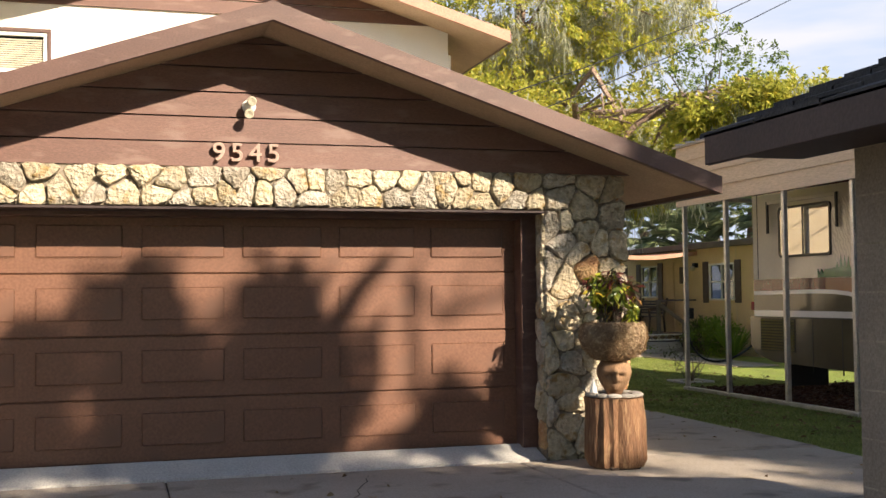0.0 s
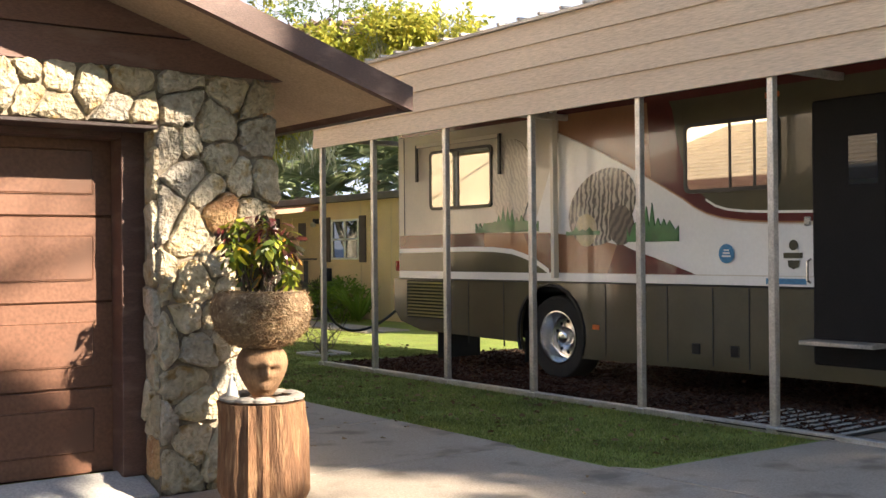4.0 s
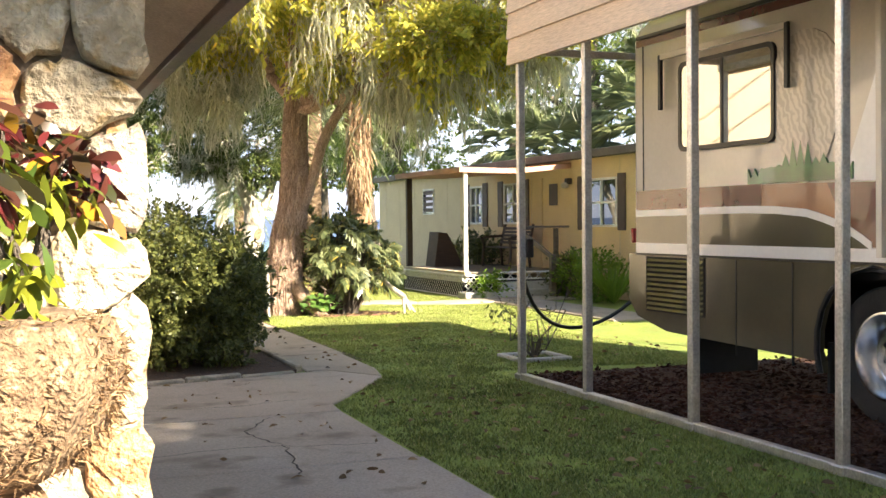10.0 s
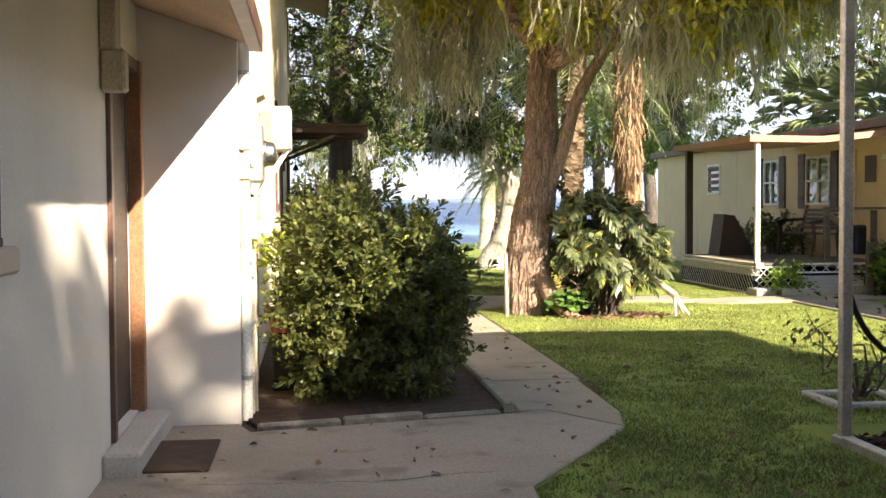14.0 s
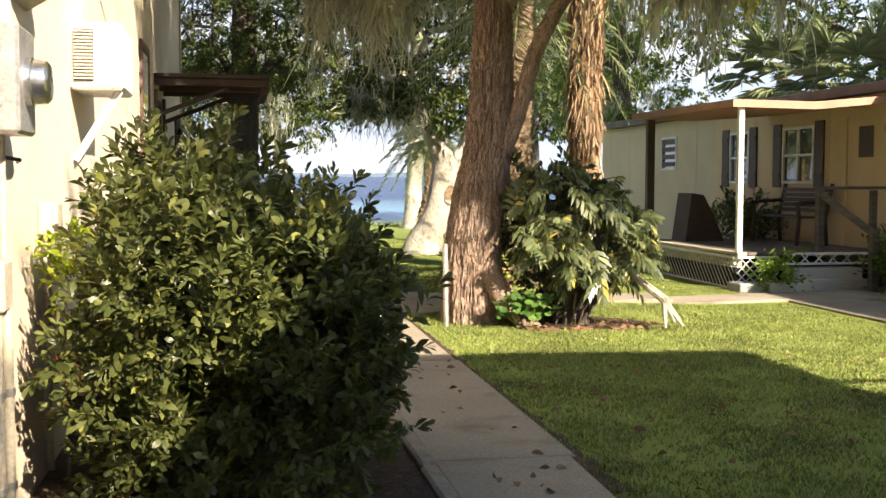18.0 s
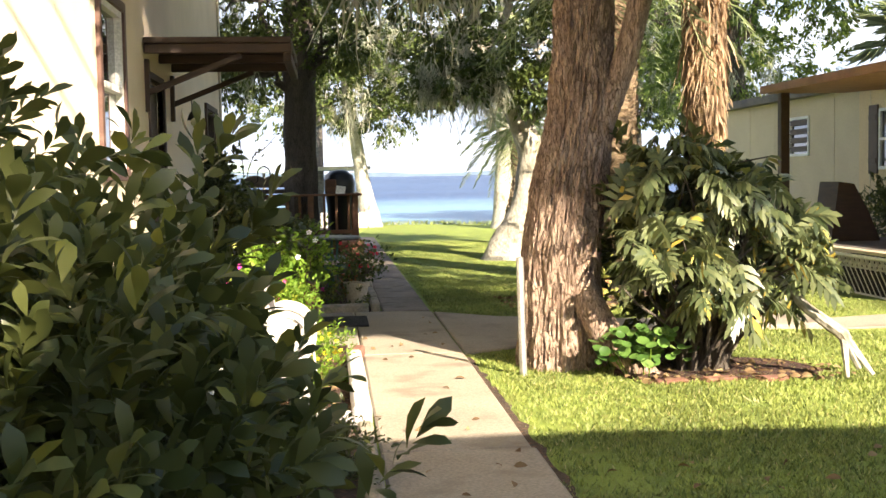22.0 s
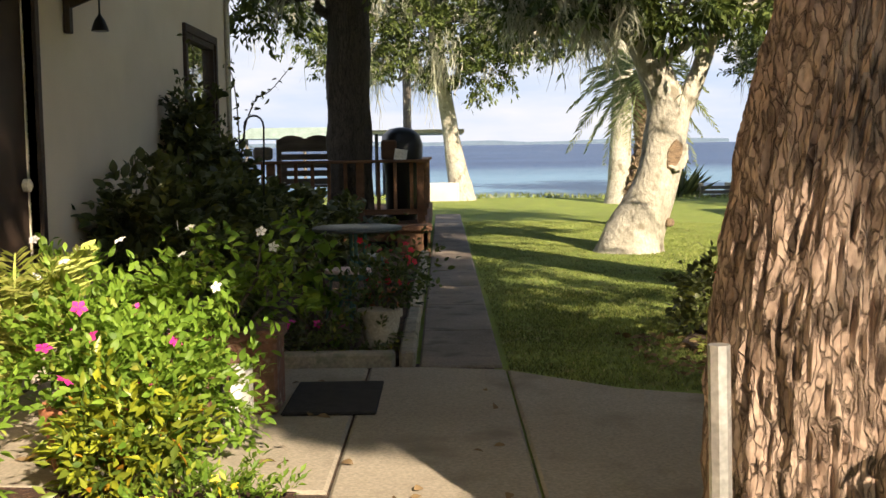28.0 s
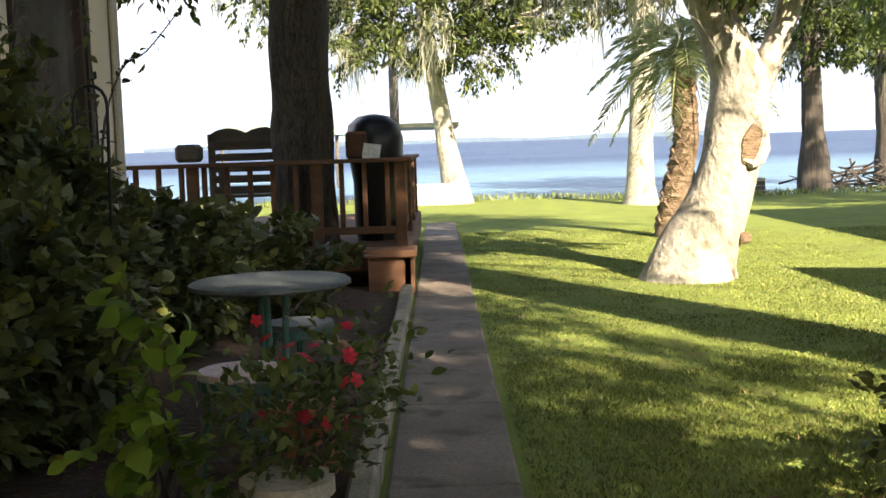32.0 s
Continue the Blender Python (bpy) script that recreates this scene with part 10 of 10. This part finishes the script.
rb_ = np.random.default_rng(5)
n = 5200
a = rb_.uniform(0, 6.283, n)
zz = rb_.uniform(0.89, 1.18, n)
rad = np.interp(zz, [0.872, 0.90, 0.97, 1.05, 1.12, 1.18], [0.13, 0.18, 0.248, 0.272, 0.268, 0.23])
o3 = np.stack([np.cos(a), np.sin(a), 0 * a], axis=1)
P = np.stack([PX + rad * np.cos(a), PY + rad * np.sin(a), zz], axis=1) - o3 * 0.006
tan3 = np.stack([-np.sin(a), np.cos(a), rb_.normal(size=n) * 0.5], axis=1) * rb_.choice([-1, 1], n)[:, None]
FIBRE = foliage("coir_fibre", (0.17, 0.10, 0.052), (0.40, 0.27, 0.15), None, 0.1, 0.95, 0.1)
V, T = leaf_arrays(P, 0.035, 0.0035, rb_, unit(tan3 + 0.45 * o3), 0.45, 0.0)
tagged(under(new("coir_fibre", array_mesh("coir_fibre", V, T, FIBRE)), bowl), kind="stuff")
cr = thing("croton", (PX, PY, 1.17), "croton with glossy red, yellow and green leaves", "plant")
rc = np.random.default_rng(31)
s = Shape()
V1, T1, n1, V2, T2, n2 = [], [], 0, [], [], 0
for k in range(30):
    a, r = rc.uniform(0, 6.283), 0.27 * rc.uniform(0.05, 1.0) ** 0.6
    e = np.array((PX + r * math.cos(a), PY + r * math.sin(a), 1.27 + 0.36 * rc.random() * (1.12 - 1.6 * r)))
    s.tube(curve_pts((PX + 0.1 * math.cos(a), PY + 0.1 * math.sin(a), 1.165), e, rc, 0.05, 0.2, 4), [0.008, 0.007, 0.006, 0.005, 0.004], 6)
    m = 30
    P = e + rc.normal(size=(m, 3)) * np.array((0.022, 0.022, 0.03))
    ga = np.arange(m) * 2.4
    A = np.stack([np.cos(ga), np.sin(ga), rc.uniform(-0.9, 0.5, m)], axis=1)
    v, q = leaf_arrays(P, 0.09, 0.026, rc, unit(A), 0.3, 0.55, 0.2, "obovate")
    if k % 5 < 2:
        V1.append(v), T1.append(q + n1)
        n1 += len(v)
    else:
        V2.append(v), T2.append(q + n2)
        n2 += len(v)
part("stem", s, BARK_GREY, cr, kind="stuff")
tagged(under(new("red_leaves", array_mesh("red_leaves", np.concatenate(V1), np.concatenate(T1), LEAF_CROTON)), cr), "dark red leaves", kind="stuff")
tagged(under(new("green_leaves", array_mesh("green_leaves", np.concatenate(V2), np.concatenate(T2), LEAF_CROTON_G)), cr), "yellow and green leaves", kind="stuff")
# overhead service wire
for dz in (0.0, 0.45):
    s = Shape()
    s.tube([(4.9, 16.2, 3.75 + dz), (7.97, 18.3, 5.0 + dz), (12.5, 21.3, 7.0 + dz), (17.3, 24.5, 9.3 + dz), (24, 29, 12.4 + dz)], 0.012, 5)
    solid("overhead_wire", s, BLACK, "black overhead service wire to the house", "wire", "overhead wires")

# ---- stones on the front wall ----
def clip_poly(poly, p, nrm):
    out = []
    for i in range(len(poly)):
        a, b = poly[i], poly[(i + 1) % len(poly)]
        da, db = (a[0] - p[0]) * nrm[0] + (a[1] - p[1]) * nrm[1], (b[0] - p[0]) * nrm[0] + (b[1] - p[1]) * nrm[1]
        if da <= 0:
            out.append(a)
        if da * db < 0:
            t = da / (da - db)
            out.append((a[0] + (b[0] - a[0]) * t, a[1] + (b[1] - a[1]) * t))
    return out


def stone_field(u0, u1, v0, v1, size, place, seed, parent, mats):
    """Irregular fitted stones over a rectangle; place(u, v, d) sets a point d proud of the wall."""
    rng = random.Random(seed)
    nu, nv = max(1, round((u1 - u0) / size)), max(1, round((v1 - v0) / (size * 0.86)))
    seeds = []
    for j in range(nv):
        for i in range(nu):
            seeds.append((u0 + (i + 0.5 + 0.5 * (j % 2 - 0.5) + rng.uniform(-0.40, 0.40)) * (u1 - u0) / nu, v0 + (j + 0.5 + rng.uniform(-0.38, 0.38)) * (v1 - v0) / nv))
    seeds = [p for i, p in enumerate(seeds) if not (i % 3 == 1 and rng.random() < 0.6)]
    for i, c in enumerate(seeds):
        poly = [(u0, v0), (u1, v0), (u1, v1), (u0, v1)]
        for k, q in enumerate(seeds):
            if k != i and abs(q[0] - c[0]) < size * 3 and abs(q[1] - c[1]) < size * 3:
                nrm = (q[0] - c[0], q[1] - c[1])
                poly = clip_poly(poly, ((q[0] + c[0]) / 2, (q[1] + c[1]) / 2), nrm)
                if len(poly) < 3:
                    break
        if len(poly) < 3:
            continue
        jag = []
        for a, b in zip(poly, poly[1:] + poly[:1]):
            L = math.hypot(b[0] - a[0], b[1] - a[1])
            w = min(0.010, 0.14 * L)
            for f in ((0.15, 0.38, 0.62, 0.85) if L > 0.07 else (0.3, 0.7)):
                jag.append((a[0] + (b[0] - a[0]) * f + rng.uniform(-w, w), a[1] + (b[1] - a[1]) * f + rng.uniform(-w, w)))
        poly = jag
        cx = sum(p[0] for p in poly) / len(poly)
        cy = sum(p[1] for p in poly) / len(poly)
        gap = rng.uniform(0.003, 0.009)
        rad_ = max(0.02, sum(math.hypot(p[0] - cx, p[1] - cy) for p in poly) / len(poly))
        k0 = max(0.5, 1 - gap / rad_)
        pr_ = rng.uniform(0.018, 0.06) * min(1, rad_ / 0.06)
        tilt = (rng.uniform(-0.18, 0.18), rng.uniform(-0.18, 0.18))
        s = Shape()
        n = len(poly)
        rings = []
        for sc, d in ((k0, -0.02), (k0 * 0.985, pr_ * 0.5), (k0 * 0.90, pr_ * 0.86), (k0 * 0.58, pr_ * 1.0)):
            rings.append([place(cx + (p[0] - cx) * sc, cy + (p[1] - cy) * sc, d + (0 if d < 0 else ((p[0] - cx) * tilt[0] + (p[1] - cy) * tilt[1]) * sc + rng.uniform(-0.007, 0.007))) for p in poly])
        vs = [p for r in rings for p in r] + [place(cx, cy, pr_ * 1.08)]
        fs = [(r * n + i2, r * n + (i2 + 1) % n, (r + 1) * n + (i2 + 1) % n, (r + 1) * n + i2) for r in range(3) for i2 in range(n)]
        fs += [(3 * n + i2, 3 * n + (i2 + 1) % n, 4 * n) for i2 in range(n)]
        s.add(vs, fs)
        w = rng.random()
        part("stone", s, mats[0] if w < 0.60 else mats[1] if w < 0.91 else mats[2], parent, smooth=True)


MATS = (STONE, STONE_GREY, STONE_RUST)
stone_field(-1.5, 3.47, 2.125, 2.445, 0.16, lambda u, v, d: (u, 8.885 - d, v), 3, front_wall, (STONE, STONE_GREY, STONE))
stone_field(3.475, 4.24, 0.0, 2.44, 0.215, lambda u, v, d: (u, 8.885 - d, v), 5, front_wall, MATS)
stone_field(8.87, 9.12, 0.0, 2.44, 0.2, lambda u, v, d: (4.165 + d, u, v), 7, front_wall, MATS)
stone_field(8.885, 9.06, 0.1, 2.12, 0.17, lambda u, v, d: (3.475 - d * 0.6, u, v), 8, front_wall, MATS)

# ---- fallen leaves and cracks on the paving ----
rl = np.random.default_rng(77)
spots = np.concatenate([np.stack([rl.uniform(4.2, 6.1, 90), rl.uniform(9.5, 15.6, 90)], axis=1), np.stack([rl.uniform(6.45, 7.1, 46), rl.uniform(16, 25, 46)], axis=1), np.stack([rl.uniform(-1, 6, 50), rl.uniform(4, 8.7, 50)], axis=1), np.stack([rl.uniform(4.9, 6.4, 30), rl.uniform(23.7, 25.5, 30)], axis=1), np.stack([rl.uniform(6.3, 7.9, 220), rl.uniform(8.0, 15.3, 220)], axis=1), np.stack([rl.uniform(7.2, 10.4, 160), rl.uniform(15.5, 19.8, 160)], axis=1), np.stack([rl.uniform(8.0, 9.4, 150), rl.uniform(21.5, 22.2, 150)], axis=1), np.stack([rl.uniform(5.5, 6.3, 150), rl.uniform(20.8, 23.3, 150)], axis=1), np.stack([rl.uniform(7.9, 9.2, 320), rl.uniform(25.3, 26.6, 320)], axis=1)])
P = np.stack([spots[:, 0], spots[:, 1], np.where((spots[:, 0] < 6.2) | (spots[:, 1] < 8) | ((spots[:, 0] < 7.15) & (spots[:, 1] > 15.9)), 0.024, 0.026) + np.where((spots[:, 0] < 6.3) & (spots[:, 1] > 20.7) & (spots[:, 1] < 23.4), 0.016, 0.0)], axis=1)
flat = rl.normal(size=(len(P), 3)) * np.array((1, 1, 0.05))
V, T = leaf_arrays(P, 0.06, 0.03, rl, unit(flat) + np.array((0, 0, 0.02)), 0.05, 0.0, 0.3, True)
tagged(new("fallen_leaves", array_mesh("fallen_leaves", V, T, LITTER)), "dry brown leaves scattered on the concrete", "leaves", kind="stuff")


def crack(pts, w, seed):
    rc_ = random.Random(seed)
    V, F = [], []
    line = []
    for a, b in zip(pts, pts[1:]):
        for i in range(10):
            f = i / 10
            line.append((a[0] + (b[0] - a[0]) * f + rc_.uniform(-0.02, 0.02), a[1] + (b[1] - a[1]) * f + rc_.uniform(-0.02, 0.02)))
    for i, p in enumerate(line):
        q = line[min(i + 1, len(line) - 1)] if i < len(line) - 1 else line[i - 1]
        d = Vector((q[0] - p[0], q[1] - p[1])).normalized() if q != p else Vector((1, 0))
        ww = w * rc_.uniform(0.4, 1.2)
        V += [(p[0] - d.y * ww, p[1] + d.x * ww, 0.0205), (p[0] + d.y * ww, p[1] - d.x * ww, 0.0205)]
    F = [(2 * i, 2 * i + 1, 2 * i + 3, 2 * i + 2) for i in range(len(line) - 1)]
    s = Shape()
    s.add(V, F)
    return part("crack", s, CRACK, drive)


crack([(5.35, 11.9), (5.45, 12.7), (5.3, 13.2), (5.6, 13.75)], 0.007, 1)
crack([(4.3, 12.6), (5.2, 12.75), (6.05, 12.5)], 0.005, 2)
crack([(4.6, 14.3), (5.4, 14.25), (6.1, 14.4)], 0.004, 3)
crack([(1.2, 4.7), (1.6, 6.0), (1.5, 7.4), (1.9, 8.7)], 0.005, 4)
crack([(3.4, 6.1), (4.4, 6.6), (5.9, 6.4)], 0.005, 5)

# ---- grass blades along the lawn edges ----
def lawn_patch(name, poly, density, h, seed, avoid=None, label="short green grass blades", blade=0.0055):
    rng = np.random.default_rng(seed)
    xs, ys = [p[0] for p in poly], [p[1] for p in poly]
    n = int((max(xs) - min(xs)) * (max(ys) - min(ys)) * density)
    Q = np.stack([rng.uniform(min(xs), max(xs), n), rng.uniform(min(ys), max(ys), n)], axis=1)
    inside = np.zeros(n, bool)
    for i in range(len(poly)):
        (x1, y1), (x2, y2) = poly[i], poly[(i + 1) % len(poly)]
        c = (y1 > Q[:, 1]) != (y2 > Q[:, 1])
        with np.errstate(divide="ignore", invalid="ignore"):
            c &= Q[:, 0] < (x2 - x1) * (Q[:, 1] - y1) / (y2 - y1 + 1e-12) + x1
        inside ^= c
    Q = Q[inside]
    cl = sum(np.sin(Q[:, 0] * f * 3.1 + f * 2.0 + 1.7 * np.sin(Q[:, 1] * f * 2.3)) * np.sin(Q[:, 1] * f * 2.7 + f + 1.3 * np.sin(Q[:, 0] * f * 1.9)) for f in (1.0, 2.3, 4.9)) / 3
    Q = Q[rng.random(len(Q)) < np.clip(0.72 + 1.1 * cl, 0.12, 1.0)]
    n = len(Q)
    zz = -0.08 * np.clip((Q[:, 0] - 9) / 2.5, 0, 1) ** 2 * (3 - 2 * np.clip((Q[:, 0] - 9) / 2.5, 0, 1))
    P = np.stack([Q[:, 0], Q[:, 1], zz - 0.002], axis=1)
    a = rng.uniform(0, 6.283, n)
    side = np.stack([np.cos(a), np.sin(a), 0 * a], axis=1) * blade
    lean = np.stack([rng.normal(size=n), rng.normal(size=n), 0 * a], axis=1) * 0.5
    H = (h * rng.uniform(0.5, 1.2, n))[:, None]
    tip = P + H * (np.array((0, 0, 1.0)) + lean)
    V = np.stack([P - side, P + side, tip], axis=1).reshape(-1, 3)
    T = np.arange(3 * n, dtype=np.int32).reshape(-1, 3)
    return tagged(new(name, array_mesh(name, V, T, BLADE)), label, "grass", kind="stuff")


lawn_patch("grass", [(6.11, 7.75), (7.92, 7.7), (7.95, 14.9), (7.9, 15.4), (6.95, 15.4), (6.14, 14.05)], 7000, 0.026, 1, label="short shaded grass beside the carport")
lawn_patch("grass", [(6.95, 15.4), (10.5, 15.2), (10.5, 19.5), (7.13, 19.5), (7.06, 16.5)], 5600, 0.026, 2, label="short shaded lawn grass")
lawn_patch("grass", [(7.18, 19.5), (11.8, 19.5), (11.8, 24.0), (9.2, 23.8), (7.6, 23.1), (7.18, 22.9)], 6400, 0.028, 3, label="short sunlit lawn grass")
lawn_patch("grass", [(7.17, 25.6), (7.7, 25.1), (9.2, 24.7), (11.9, 25.0), (11.9, 29), (7.17, 29)], 6000, 0.022, 4, label="lawn grass in dappled shade")
lawn_patch("grass", [(7.16, 29), (12.5, 29), (13.5, 38), (7.16, 38)], 3000, 0.016, 5, label="lawn grass towards the lake", blade=0.006)
lawn_patch("shore_grass", [(-4, 46.6), (24, 46.6), (24, 48.2), (-4, 48.2)], 110, 0.13, 6, label="tall grass and reeds along the shore", blade=0.015)
